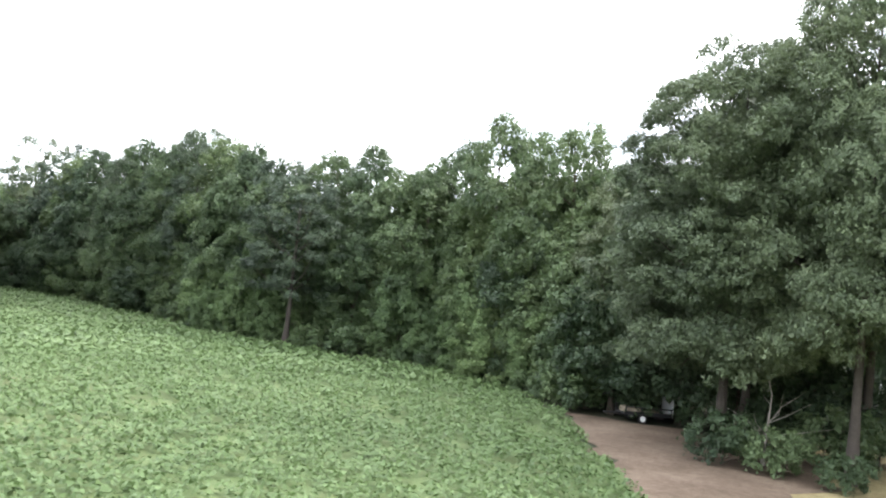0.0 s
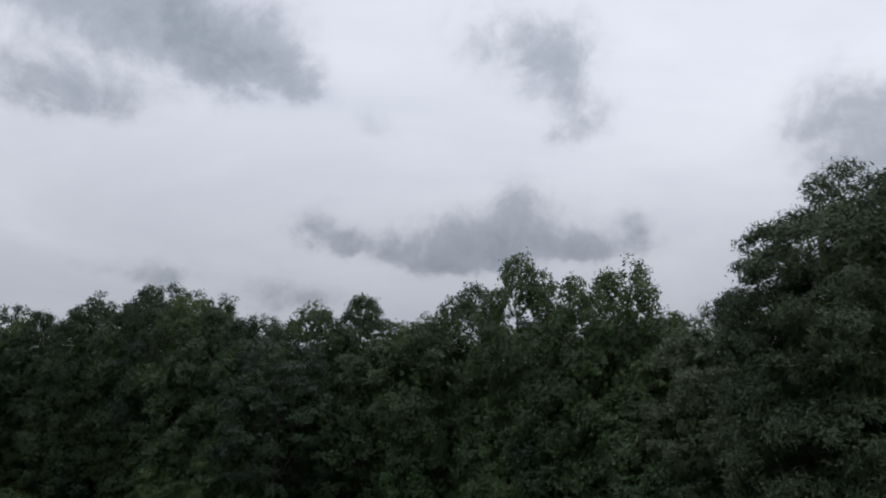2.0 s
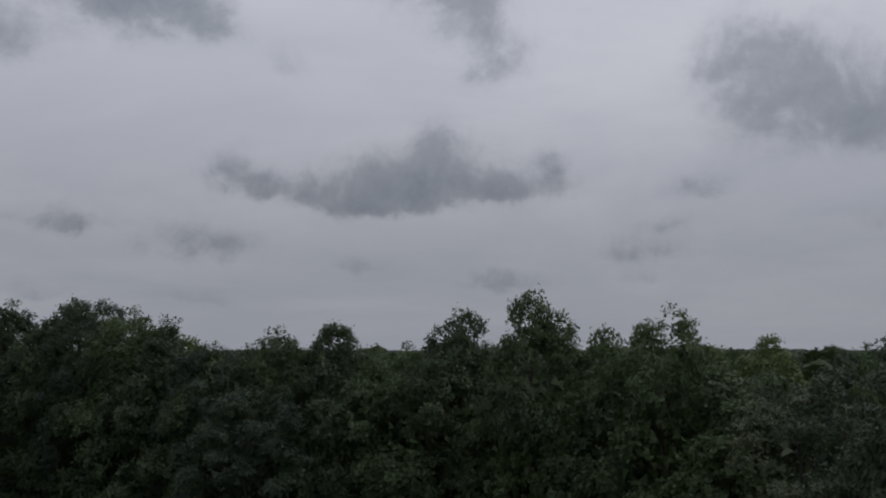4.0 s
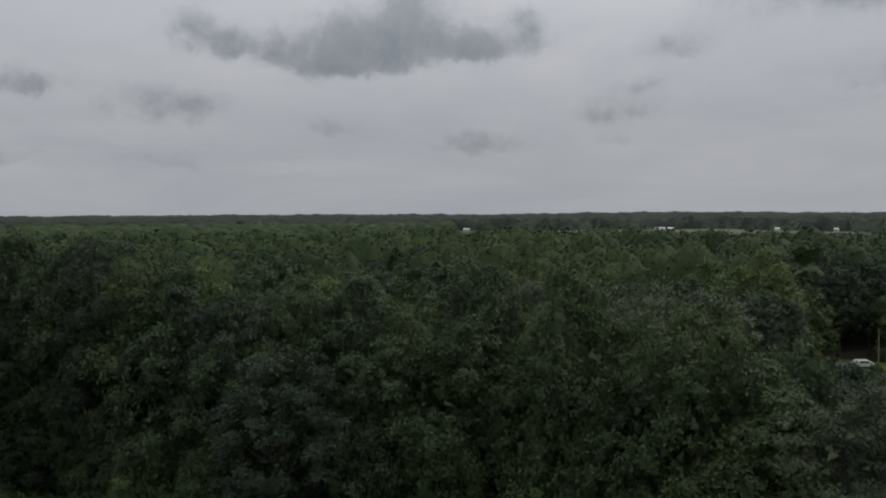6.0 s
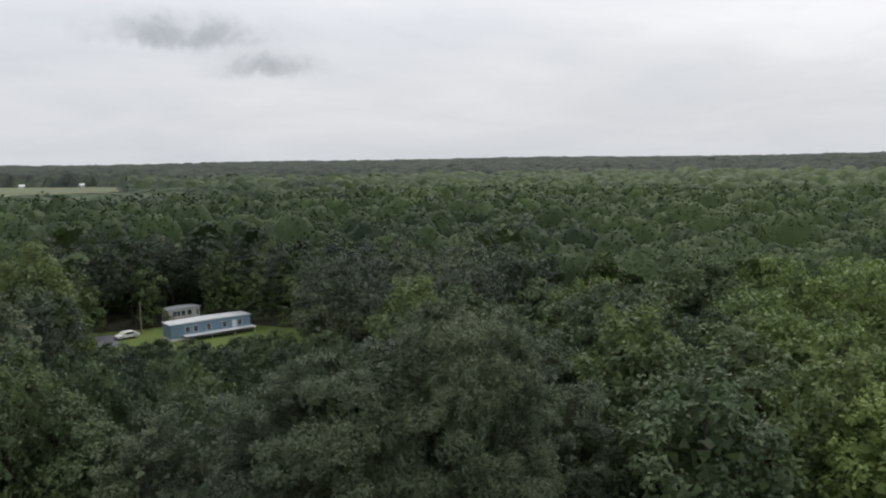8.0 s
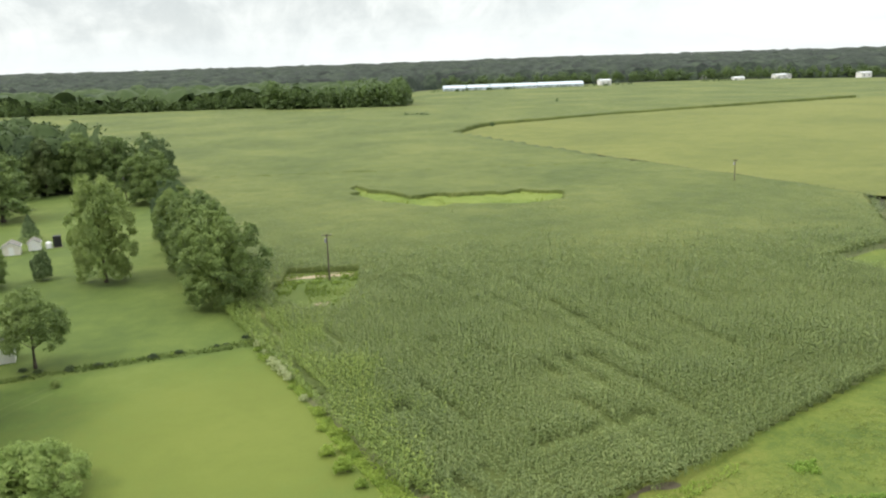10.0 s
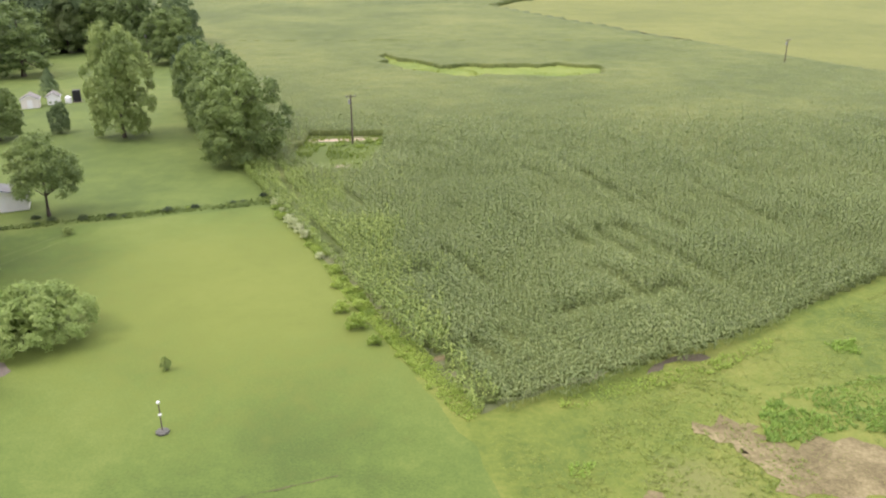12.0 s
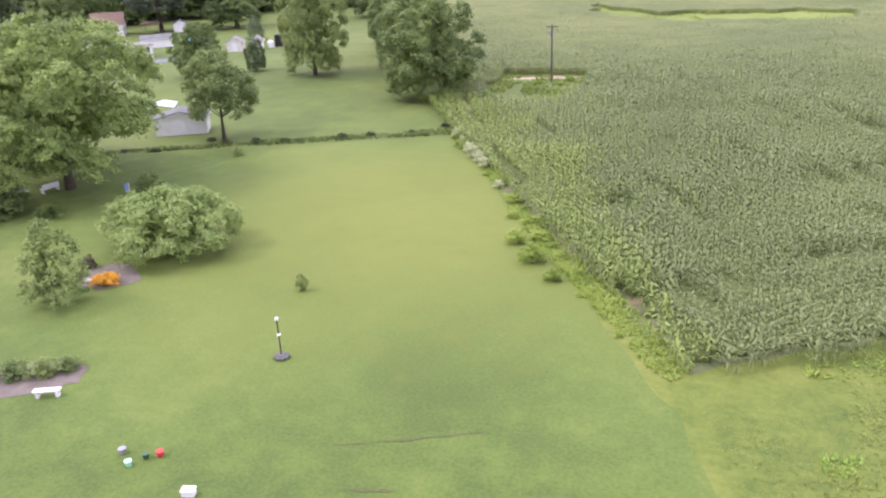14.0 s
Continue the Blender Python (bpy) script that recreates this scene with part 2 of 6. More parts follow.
PINE = leaf_material("pine_needle", (0.030, 0.051, 0.030), (0.067, 0.098, 0.055), (0.134, 0.163, 0.085), through=0.15, sway=1.25, kin=.45)
WILLOW = leaf_material("willow_leaf", (0.136, 0.210, 0.053), (0.259, 0.369, 0.097), (0.427, 0.537, 0.162))
CORN = leaf_material("corn_leaf", (0.113, 0.162, 0.052), (0.178, 0.238, 0.076), (0.254, 0.313, 0.108), through=0.25, patch=0.03, speck=0.42)
CORN_EDGE = leaf_material("pale_corn_leaf", (0.160, 0.235, 0.050), (0.277, 0.361, 0.082), (0.437, 0.517, 0.138), through=0.25, patch=0.05, speck=0.38)
SOY = leaf_material("soy_leaf", (0.073, 0.121, 0.040), (0.129, 0.193, 0.073), (0.211, 0.279, 0.129), through=0.3, patch=0.06)
WEED = leaf_material("weed_leaf", (0.084, 0.144, 0.022), (0.168, 0.252, 0.035), (0.294, 0.372, 0.065), through=0.3, patch=0.08)
HEDGE = leaf_material("hedge_weed_leaf", (0.174, 0.271, 0.040), (0.314, 0.440, 0.069), (0.464, 0.576, 0.117), through=0.35, patch=0.3)
GOLDEN = leaf_material("tall_weed_leaf", (0.138, 0.184, 0.029), (0.247, 0.299, 0.052), (0.374, 0.414, 0.092), through=0.3, patch=0.1)
BARK = plain("bark", (.085, .070, .055), 0.95, 0.4, 1.2, relief=0.03)
PINE_BARK = plain("pine_bark", (.062, .052, .045), 0.95, 0.4, 1.2, relief=0.03)
DEAD = plain("bare_wood", (.26, .24, .21), 0.9, 0.25, 2.0)
LAWN = turf("mown_lawn", (0.072, 0.116, 0.022), (0.110, 0.165, 0.029), (0.160, 0.204, 0.043), 0.05, 5.0, 0.03, third=(.185, .212, .036), third_at=(-2, -68, 0), third_r=30)
BACK_LAWN = turf("back_lawn", (0.080, 0.122, 0.024), (0.116, 0.164, 0.032), (0.160, 0.200, 0.046), 0.03, 4.0, 0.03)
ROUGH = turf("rough_grass", (0.084, 0.132, 0.020), (0.142, 0.186, 0.029), (0.204, 0.224, 0.046), 0.06, 2.0, 0.12, third=(.20, .20, .07), third_at=(-38, -36, 0), third_r=4)
FLOOR = turf("woodland_floor", (.020, .024, .012), (.035, .038, .018), (.055, .052, .028), 0.05, 2.0, 0.1)
SOIL = turf("field_soil", (0.098, 0.124, 0.046), (0.143, 0.163, 0.065), (0.221, 0.208, 0.111), 0.08, 3.0, 0.06)
SOY_SOIL = turf("soy_ground", (0.055, 0.086, 0.027), (0.082, 0.117, 0.039), (0.125, 0.149, 0.062), 0.08, 3.0, 0.06, third=(.26, .22, .13), third_at=(-24, 44, 0), third_r=3)
CORN_TOP = turf("corn_canopy", (0.085, 0.118, 0.030), (0.128, 0.160, 0.042), (0.186, 0.209, 0.058), 0.018, 1.4, 0.5)
BRIGHT = turf("bright_weeds", (0.125, 0.185, 0.028), (0.175, 0.235, 0.038), (0.225, 0.270, 0.055), 0.06, 2.0, 0.12)
GOLD_TOP = turf("turning_crop", (0.126, 0.150, 0.035), (0.165, 0.187, 0.043), (0.205, 0.219, 0.055), 0.012, 0.8, 0.3)
FIELD_TOP = turf("far_crop", (0.105, 0.122, 0.062), (0.138, 0.155, 0.082), (0.180, 0.195, 0.108), 0.008, 0.6, 0.3)
STRAW = turf("pine_straw", (0.076, 0.052, 0.034), (0.126, 0.088, 0.062), (0.180, 0.134, 0.098), 0.25, 4.0, 0.03)
DRY = turf("dry_grass", (.150, .125, .060), (.225, .185, .090), (.300, .250, .130), 0.2, 4.0, 0.04)
EARTH = turf("bare_earth", (0.122, 0.099, 0.043), (0.206, 0.170, 0.080), (0.316, 0.264, 0.135), 0.25, 5.0, 0.05)
SAND = plain("sandy_soil", (.44, .35, .25), 0.95, 0.25, 0.6, relief=0.02)
MUD = plain("wet_mud", (.110, .092, .058), 0.75, 0.3, 0.8, relief=0.02)
ASPHALT = plain("asphalt", (.165, .175, .195), 0.85, 0.18, 0.5, relief=0.01)
SHINGLE = plain("roof_shingle", (.172, .175, .168), 0.9, 0.36, 0.7, relief=0.02, fine_scale=6)
SHINGLE_TAN = plain("tan_shingle", (.25, .235, .215), 0.9, 0.18, 0.7, relief=0.02, fine_scale=6)
SHINGLE_RED = plain("brown_shingle", (.20, .135, .10), 0.9, 0.22, 0.7, relief=0.02, fine_scale=6)
WHITE = plain("white_paint", (.74, .73, .71), 0.5, 0.06, 1.0)
TRIM = plain("white_trim", (.80, .80, .79), 0.45, 0.05, 1.0)
GLASS_DARK = plain("window_glass", (.025, .03, .035), 0.08, 0.2, 1.0)
BLACK = plain("black_paint", (.02, .02, .022), 0.5, 0.3, 2.0)
STONE = plain("pale_stone", (.52, .47, .40), 0.9, 0.2, 0.9, relief=0.01)
PAVER = plain("red_paver", (.47, .235, .165), 0.9, 0.25, 0.8, relief=0.01)
BED = plain("mulch", (.17, .145, .118), 0.95, 0.35, 1.5, relief=0.04)
BLUE = plain("blue_siding", (.22, .33, .42), 0.5, 0.12, 0.5)
METAL = plain("pale_metal", (.66, .68, .70), 0.4, 0.08, 0.5, metal=0.3)
TIMBER = plain("weathered_timber", (.30, .25, .19), 0.85, 0.25, 2.0)
POLE = plain("tarred_pole", (.10, .08, .065), 0.9, 0.3, 1.0)
POOL = plain("pool_liner", (.16, .58, .60), 0.3, 0.1, 0.5)
FLOWER = leaf_material("orange_flower", (.60, .27, .014), (.82, .41, .022), (.93, .56, .05), 0.2)
WHITE_FLOWER = leaf_material("cream_flower", (0.40, 0.47, 0.20), (0.64, 0.70, 0.38), (0.84, 0.86, 0.60), 0.3)
PINKISH = leaf_material("dusky_leaf", (.10, .07, .05), (.16, .12, .075), (.24, .17, .11), 0.2)
RED = plain("red_plastic", (.62, .055, .045), 0.4, 0.15, 3)
GREEN = plain("mint_plastic", (.30, .66, .44), 0.4, 0.15, 3)
DKGREEN = plain("green_plastic", (.05, .12, .05), 0.4, 0.15, 3)
GREY = plain("grey_stone", (.30, .30, .31), 0.85, 0.25, 2)
SLATE = plain("dark_stone", (.135, .135, .115), 0.85, 0.3, 3)
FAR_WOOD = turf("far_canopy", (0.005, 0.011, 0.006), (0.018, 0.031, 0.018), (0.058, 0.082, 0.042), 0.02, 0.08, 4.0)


def siding(name, colour, pitch=0.2):
    """Lapped boards, as fine relief."""
    m, tree, surf, place = material(name, 0.55)
    z = wire(tree, "ShaderNodeSeparateXYZ", {0: place}).outputs[2]
    saw = calc(tree, "FRACT", calc(tree, "DIVIDE", z, pitch))
    n = noise_tex(tree, place, 1.2, 5, 0.6)
    col = ramp(tree, n, (0.3, tuple(c * .9 for c in colour)), (0.7, colour))
    tree.links.new(col, surf.inputs["Base Color"])
    bump(tree, surf, saw, 0.6, 0.03)
    return m


SIDING = siding("cream_siding", (.70, .655, .60))
SIDING_WHITE = siding("white_siding", (.76, .75, .73))


def brick_material():
    m, tree, surf, place = material("brick", 0.9)
    xyz = wire(tree, "ShaderNodeSeparateXYZ", {0: place})
    flat_uv = wire(tree, "ShaderNodeCombineXYZ", {0: calc(tree, "ADD", xyz.outputs[0], xyz.outputs[1]), 1: xyz.outputs[2]}).outputs[0]
    tex = wire(tree, "ShaderNodeTexBrick", {"Vector": flat_uv, "Color1": (.30, .115, .075, 1), "Color2": (.215, .085, .06, 1), "Mortar": (.36, .32, .28, 1),
                                             "Scale": 1.0, "Mortar Size": 0.008, "Brick Width": 0.21, "Row Height": 0.075})
    tree.links.new(tex.outputs[0], surf.inputs["Base Color"])
    bump(tree, surf, calc(tree, "SUBTRACT", 1.0, tex.outputs[1]), 0.5, 0.01)
    return m


BRICK = brick_material()


# ---------- mesh tools ----------
def mesh_np(name, verts, faces, mat, smooth=False):
    """A mesh from a vertex array and an array of triangles or of quads."""
    me = bpy.data.meshes.new(name)
    verts = np.asarray(verts, np.float32).reshape(-1, 3)
    faces = np.asarray(faces, np.int32)
    n, k = faces.shape
    me.vertices.add(len(verts))
    me.vertices.foreach_set("co", verts.ravel())
    me.loops.add(n * k)
    me.loops.foreach_set("vertex_index", faces.ravel())
    me.polygons.add(n)
    me.polygons.foreach_set("loop_start", np.arange(0, n * k, k, dtype=np.int32))
    me.polygons.foreach_set("loop_total", np.full(n, k, np.int32))
    if smooth:
        me.polygons.foreach_set("use_smooth", np.ones(n, bool))
    me.update(calc_edges=True)
    me.materials.append(mat)
    return me


def put(name, me, parent=None, label=""):
    ob = new(name, me)
    if parent is not None:
        ob.parent = parent
    if label:
        tagged(ob, label)
    return ob


def part(name, bm, mat, parent, label=""):
    """One mesh object, from a bmesh, under a thing or a part."""
    me = bpy.data.meshes.new(name)
    bm.normal_update()
    bm.to_mesh(me)
    bm.free()
    me.materials.append(mat)
    return put(name, me, parent, label)


def thing(name, label, category, at=(0, 0, 0), turn=0.0, group="", kind=""):
    ob = new(name)
    ob.matrix_basis = pose(*at, 0, 0, turn)
    return tagged(ob, label, category, group, kind)


def box(bm, lo, hi, bevel=0.0):
    lo, hi = Vector(lo), Vector(hi)
    made = bmesh.ops.create_cube(bm, size=1, matrix=Matrix.Translation((lo + hi) / 2) @ Matrix.Diagonal((*(hi - lo), 1)))["verts"]
    if bevel:
        bmesh.ops.bevel(bm, geom=list({e for v in made for e in v.link_edges}), offset=bevel, segments=1, affect="EDGES")
    return bm


def boxes(*pairs, bevel=0.0):
    bm = bmesh.new()
    for lo, hi in pairs:
        box(bm, lo, hi, bevel)
    return bm


def prism(bm, outline, a, b):
    """A closed outline in the (x, z) plane, drawn out along y from a to b."""
    near = [bm.verts.new((x, a, z)) for x, z in outline]
    far = [bm.verts.new((x, b, z)) for x, z in outline]
    bm.faces.new(near)
    bm.faces.new(far[::-1])
    for i in range(len(outline)):
        j = (i + 1) % len(outline)
        bm.faces.new((near[j], near[i], far[i], far[j]))
    bmesh.ops.recalc_face_normals(bm, faces=bm.faces)
    return bm


def tube(points, radii, sides=7):
    """Vertices and quads of a bent, tapering tube."""
    points = np.asarray(points, float)
    turn = np.linspace(0, 2 * np.pi, sides, endpoint=False)
    rings = []
    for i, p in enumerate(points):
        d = points[min(i + 1, len(points) - 1)] - points[max(i - 1, 0)]
        d /= np.linalg.norm(d) + 1e-9
        a = np.cross(d, (0.3, 1, 0.1))
        a /= np.linalg.norm(a) + 1e-9
        b = np.cross(d, a)
        rings.append(p + radii[i] * (np.cos(turn)[:, None] * a + np.sin(turn)[:, None] * b))
    verts = np.concatenate(rings)
    quads = []
    for i in range(len(points) - 1):
        for s in range(sides):
            t = (s + 1) % sides
            quads.append((i * sides + s, i * sides + t, (i + 1) * sides + t, (i + 1) * sides + s))
    return verts, np.array(quads)


def join(parts):
    verts, faces, base = [], [], 0
    for v, f in parts:
        verts.append(v)
        faces.append(np.asarray(f) + base)
        base += len(v)
    return np.concatenate(verts), np.concatenate(faces)


def inside(poly, pts):
    """Which of the points lie in the polygon."""
    poly, pts = np.asarray(poly, float), np.asarray(pts, float)
    x, y = pts[:, 0], pts[:, 1]
    hit = np.zeros(len(pts), bool)
    for (x0, y0), (x1, y1) in zip(poly, np.roll(poly, -1, 0)):
        if y0 != y1:
            hit ^= ((y0 > y) != (y1 > y)) & (x < (x1 - x0) * (y - y0) / (y1 - y0) + x0)
    return hit


def lattice_noise(x, y, seed=0):
    """Smooth value noise on the plane, 0 to 1."""
    def h(i, j):
        n = np.sin(i * 127.1 + j * 311.7 + seed * 74.7) * 43758.5453
        return n - np.floor(n)
    i, j = np.floor(x), np.floor(y)
    u, v = x - i, y - j
    u, v = u * u * (3 - 2 * u), v * v * (3 - 2 * v)
    return (h(i, j) * (1 - u) + h(i + 1, j) * u) * (1 - v) + (h(i, j + 1) * (1 - u) + h(i + 1, j + 1) * u) * v


def wobbly(poly, step, amount, seed):
    """The outline with points every step metres, pushed about."""
    rng = np.random.default_rng(seed)
    out = []
    for p, q in zip(poly, poly[1:] + poly[:1]):
        p, q = np.array(p, float), np.array(q, float)
        n = max(1, int(np.linalg.norm(q - p) / step))
        side = np.array([-(q - p)[1], (q - p)[0]]) / (np.linalg.norm(q - p) + 1e-9)
        for k in range(n):
            out.append(tuple(p + (q - p) * k / n + side * rng.normal(0, amount)))
    return out


def sheet(name, poly, z, mat, label, category="ground", rough=0.0, step=3.0, seed=1):
    bm = bmesh.new()
    pts = wobbly(list(poly), step, rough, seed) if rough else poly
    face = bm.faces.new([bm.verts.new((x, y, z)) for x, y in pts])
    face.normal_update()
    if face.normal.z < 0:
        face.normal_flip()
    bmesh.ops.triangulate(bm, faces=bm.faces)
    me = bpy.data.meshes.new(name)
    bm.to_mesh(me)
    bm.free()
    me.materials.append(mat)
    return tagged(new(name, me), label, category, kind="structure")


def scatter(name, templates, pts, turns, sizes, mat, label, category, rng, lean=0.0):
    """Many small plants as one object: each a turned and scaled copy of one of the templates (vertices, faces)."""
    which = rng.integers(0, len(templates), len(pts))
    bits = []
    for k, (tv, tf) in enumerate(templates):
        idx = np.nonzero(which == k)[0]
        if not len(idx):
            continue
        c, s = np.cos(turns[idx]), np.sin(turns[idx])
        v = np.empty((len(idx), len(tv), 3))
        v[:, :, 0] = (tv[None, :, 0] * c[:, None] - tv[None, :, 1] * s[:, None]) * sizes[idx][:, None]
        v[:, :, 1] = (tv[None, :, 0] * s[:, None] + tv[None, :, 1] * c[:, None]) * sizes[idx][:, None]
        v[:, :, 2] = tv[None, :, 2] * sizes[idx][:, None]
        v += pts[idx][:, None, :]
        f = tf[None] + (np.arange(len(idx)) * len(tv))[:, None, None]
        bits.append((v.reshape(-1, 3), f.reshape(-1, tf.shape[1])))
    verts, faces = join(bits)
    return tagged(new(name, mesh_np(name, verts, faces, mat)), label, category, kind="stuff")


# ---------- foliage ----------
def leaves(centres, normals, sizes, rng, slim=0.55, droop=None):
    """A pointed spray of leaves at each centre."""
    n = len(centres)
    normals = normals / (np.linalg.norm(normals, axis=1, keepdims=True) + 1e-9)
    d = rng.normal(size=(n, 3)) if droop is None else droop + rng.normal(size=(n, 3)) * 0.25
    d -= (d * normals).sum(1, keepdims=True) * normals
    d /= np.linalg.norm(d, axis=1, keepdims=True) + 1e-9
    s = np.cross(normals, d)
    h = sizes[:, None]
    v = np.stack([centres - d * h * .45 + s * h * slim * .5, centres - d * h * .45 - s * h * slim * .5, centres + d * h * .6], 1)
    return v.reshape(-1, 3), np.arange(3 * n).reshape(n, 3)


def ball(rng, n):
    v = rng.normal(size=(n, 3))
    return v / np.linalg.norm(v, axis=1, keepdims=True)


def clumped(rng, c, r, flat, leaf, clump, each, slim=.7, cover=.8, up=.35, mess=.45, loose=.1):
    """Leaf clumps over a set of lobes (middles c, radii r, height over width flat): small leaves gathered round each clump, on the outer and upper sides."""
    count = rng.poisson(cover * 2.6 * r ** 2 * flat ** .5 / clump ** 2) + 2
    which = np.repeat(np.arange(len(c)), count)
    way = ball(rng, len(which))
    way[:, 2] = np.where(way[:, 2] < -.4, -way[:, 2], way[:, 2])
    out = c[which] * (1, 1, 0)
    out /= np.linalg.norm(out, axis=1, keepdims=True) + 1e-6
    back = (way * out).sum(1, keepdims=True)
    way = np.where(back < -.45, way - 2 * back * out, way)
    reach = rng.uniform(.2, 1.12, len(which)) ** .5 + np.where(rng.random(len(which)) < loose, rng.uniform(0, .3, len(which)), 0)
    p = c[which] + way * (r[which] * reach)[:, None] * (1, 1, flat)
    hidden = np.zeros(len(p), bool)
    for k in range(len(c)):
        hidden |= ((((p - c[k]) / (r[k], r[k], r[k] * flat)) ** 2).sum(1) < .5) & (which != k)
    p, way = p[~hidden], way[~hidden]
    n = len(p) * each
    pos = np.repeat(p, each, 0) + rng.normal(0, 1, (n, 3)) * clump * (.52, .52, .4)
    nrm = np.repeat(way, each, 0) * .7 + (0, 0, up) + rng.normal(0, mess, (n, 3))
    return leaves(pos, nrm, leaf * rng.uniform(.65, 1.35, n), rng, slim)


def lobes_on(rng, n, R, base, top, r_lo, r_hi, widest=.38, spread=.66, hollow=.45):
    """Lobes set round an uneven dome between two heights."""
    u = (np.arange(n) + rng.uniform(0, 1, n)) / n
    a = np.arange(n) * 2.39996 + rng.normal(0, .35, n)
    r = R * rng.uniform(r_lo, r_hi, n) * (1.1 - .3 * u)
    lean = 1 + .1 * np.sin(a * 2 + rng.uniform(0, 6)) + .06 * np.sin(a * 3 + rng.uniform(0, 6))
    wide = np.sqrt(np.clip(1 - ((u - widest) / spread) ** 2, .06, 1)) * lean
    far = np.maximum(R * wide - r * .8, 0) * np.where(rng.random(n) < .25, rng.uniform(hollow * .6, hollow, n), rng.uniform(.84, 1.04, n))
    z = base + r * .5 + u * (top - base - r * 1.35) + rng.normal(0, .02, n) * (top - base)
    return np.column_stack([np.cos(a) * far, np.sin(a) * far, np.minimum(z, top - r * .75)]), r


def within(rng, R, base, top, n, size):
    """Sparse larger sprays in the heart of a crown."""
    p = ball(rng, n) * rng.uniform(.2, .85, (n, 1)) * (R, R, (top - base) / 2) + (0, 0, (top + base) / 2)
    return leaves(p, rng.normal(size=(n, 3)), size * rng.uniform(.8, 1.3, n), rng, .9)


def broad_crown(rng, R, base, top, lobes, leaf, clump, each, r_lo=.2, r_hi=.36, slim=.7, cover=.8, heart=500, widest=.38):
    """A hardwood crown between the heights base and top, and the middles of its lobes."""
    c, r = lobes_on(rng, lobes, R, base, top, r_lo, r_hi, widest)
    return join([clumped(rng, c, r, .8, leaf, clump, each, slim, cover), within(rng, R * .8, base, top, heart, leaf * 2.2)]), c


def pine_crown(rng, R, base, top, lobes, leaf, clump, each, cover=.85, heart=120, widest=.36):
    """A pine crown: flat puffs of needles at the ends of the limbs with gaps between, closing to a rounded top."""
    c, r = lobes_on(rng, lobes, R, base, top, .15, .27, widest, .67, .7)
    return join([clumped(rng, c, r, .55, leaf, clump, each, .34, cover, .5, .55, .16), within(rng, R * .6, base, top, heart, leaf * 2)]), c


def limbs(rng, height, thick, tips, count, crook=0.25, start=0.3):
    """A tapering trunk and limbs that reach into the crown."""
    zs = np.linspace(0, height, 7)
    bend = np.cumsum(rng.normal(0, crook * .5, (7, 2)), 0) * (zs / height)[:, None]
    spine = np.column_stack([bend, zs])
    r = thick * (1 - 0.82 * zs / height)
    r[0] *= 1.45
    bits = [tube(spine, r, 8)]
    order = rng.permutation(len(tips))[:count]
    for k in order:
        tip = tips[k]
        z0 = min(max(height * start, tip[2] - np.hypot(tip[0], tip[1]) * rng.uniform(.5, .9)), height * .93)
        foot = np.array([np.interp(z0, zs, spine[:, 0]), np.interp(z0, zs, spine[:, 1]), z0])
        mid = (foot + tip) / 2 + (0, 0, -0.06 * np.linalg.norm(tip - foot)) + rng.normal(0, .2, 3)
        t0 = np.interp(z0, zs, r) * .55
        bits.append(tube([foot, mid, tip], [t0, t0 * .6, t0 * .2], 5))
    return join(bits)


def hardwood(rng, R, H, base, lobes, leaf, clump, each, nlimb=9, **more):
    crown, tips = broad_crown(rng, R, base, H, lobes, leaf, clump, each, **more)
    return limbs(rng, H * .82, 0.016 * H + .08, tips, nlimb), crown


def pine(rng, R, H, base, lobes, leaf, clump, each, nlimb=16, start=.3, **more):
    crown, tips = pine_crown(rng, R, base, H, lobes, leaf, clump, each, **more)
    return limbs(rng, H * .88, 0.011 * H + .06, tips, nlimb, 0.15, start), crown


def tree_kind(name, label, category, wood, crown, bark, leaf, group=""):
    """A tree at the origin: trunk with limbs, and crown."""
    tree = thing(name, label, category, group=group)
    put("trunk", mesh_np("trunk", *wood, bark, True), tree)
    put("crown", mesh_np("crown", *crown, leaf), tree)
    return tree


def plant(kind, x, y, turn=0.0, size=1.0, tall=1.0, label="", group=""):
    """Another tree of a kind, at its place and size."""
    ob = copy_thing(kind, pose(x, y, 0, 0, 0, turn))
    ob.scale = (size, size, size * tall)
    if label:
        ob["label"] = label
    if group:
        ob["group"] = group
    return ob


def discard(kind):
    """Remove the pattern tree that the copies were taken from."""
    for o in (*kind.children_recursive, kind):
        bpy.data.objects.remove(o)


# ---------- outlines of the land ----------
HEDGE_NEAR, HEDGE_FAR = (-23.0, -42.5), (2.7, -95.6)
LAWN_EDGE = [(-25.0, -34.0), (-22.3, -42.4), (-10.3, -66.6), (1.2, -94.6), (30, -84.8), (62, -73.0), (80, -74), (112, -86), (126, -77), (104, -57), (98, -40), (75, -8), (40, -10), (12, -25), (-3.5, -27), (-14, -27.6), (-24, -29.5)]
BACK_EDGE = [(3, -97.5), (32, -86.5), (62, -75.5), (76, -82), (96, -112), (112, -132), (135, -158), (150, -182), (128, -200), (112, -226), (97, -241), (74, -250), (50, -212), (31, -165), (10, -113)]
WEED_EDGE = [(-24.5, -34), (-23.4, -44.8), (-44, -56), (-59, -66), (-75, -77), (-93, -94), (-105.5, -112.5), (-96.5, -127.5), (-120, -141), (-139, -186), (-320, -132), (-320, -22), (-14, -30)]
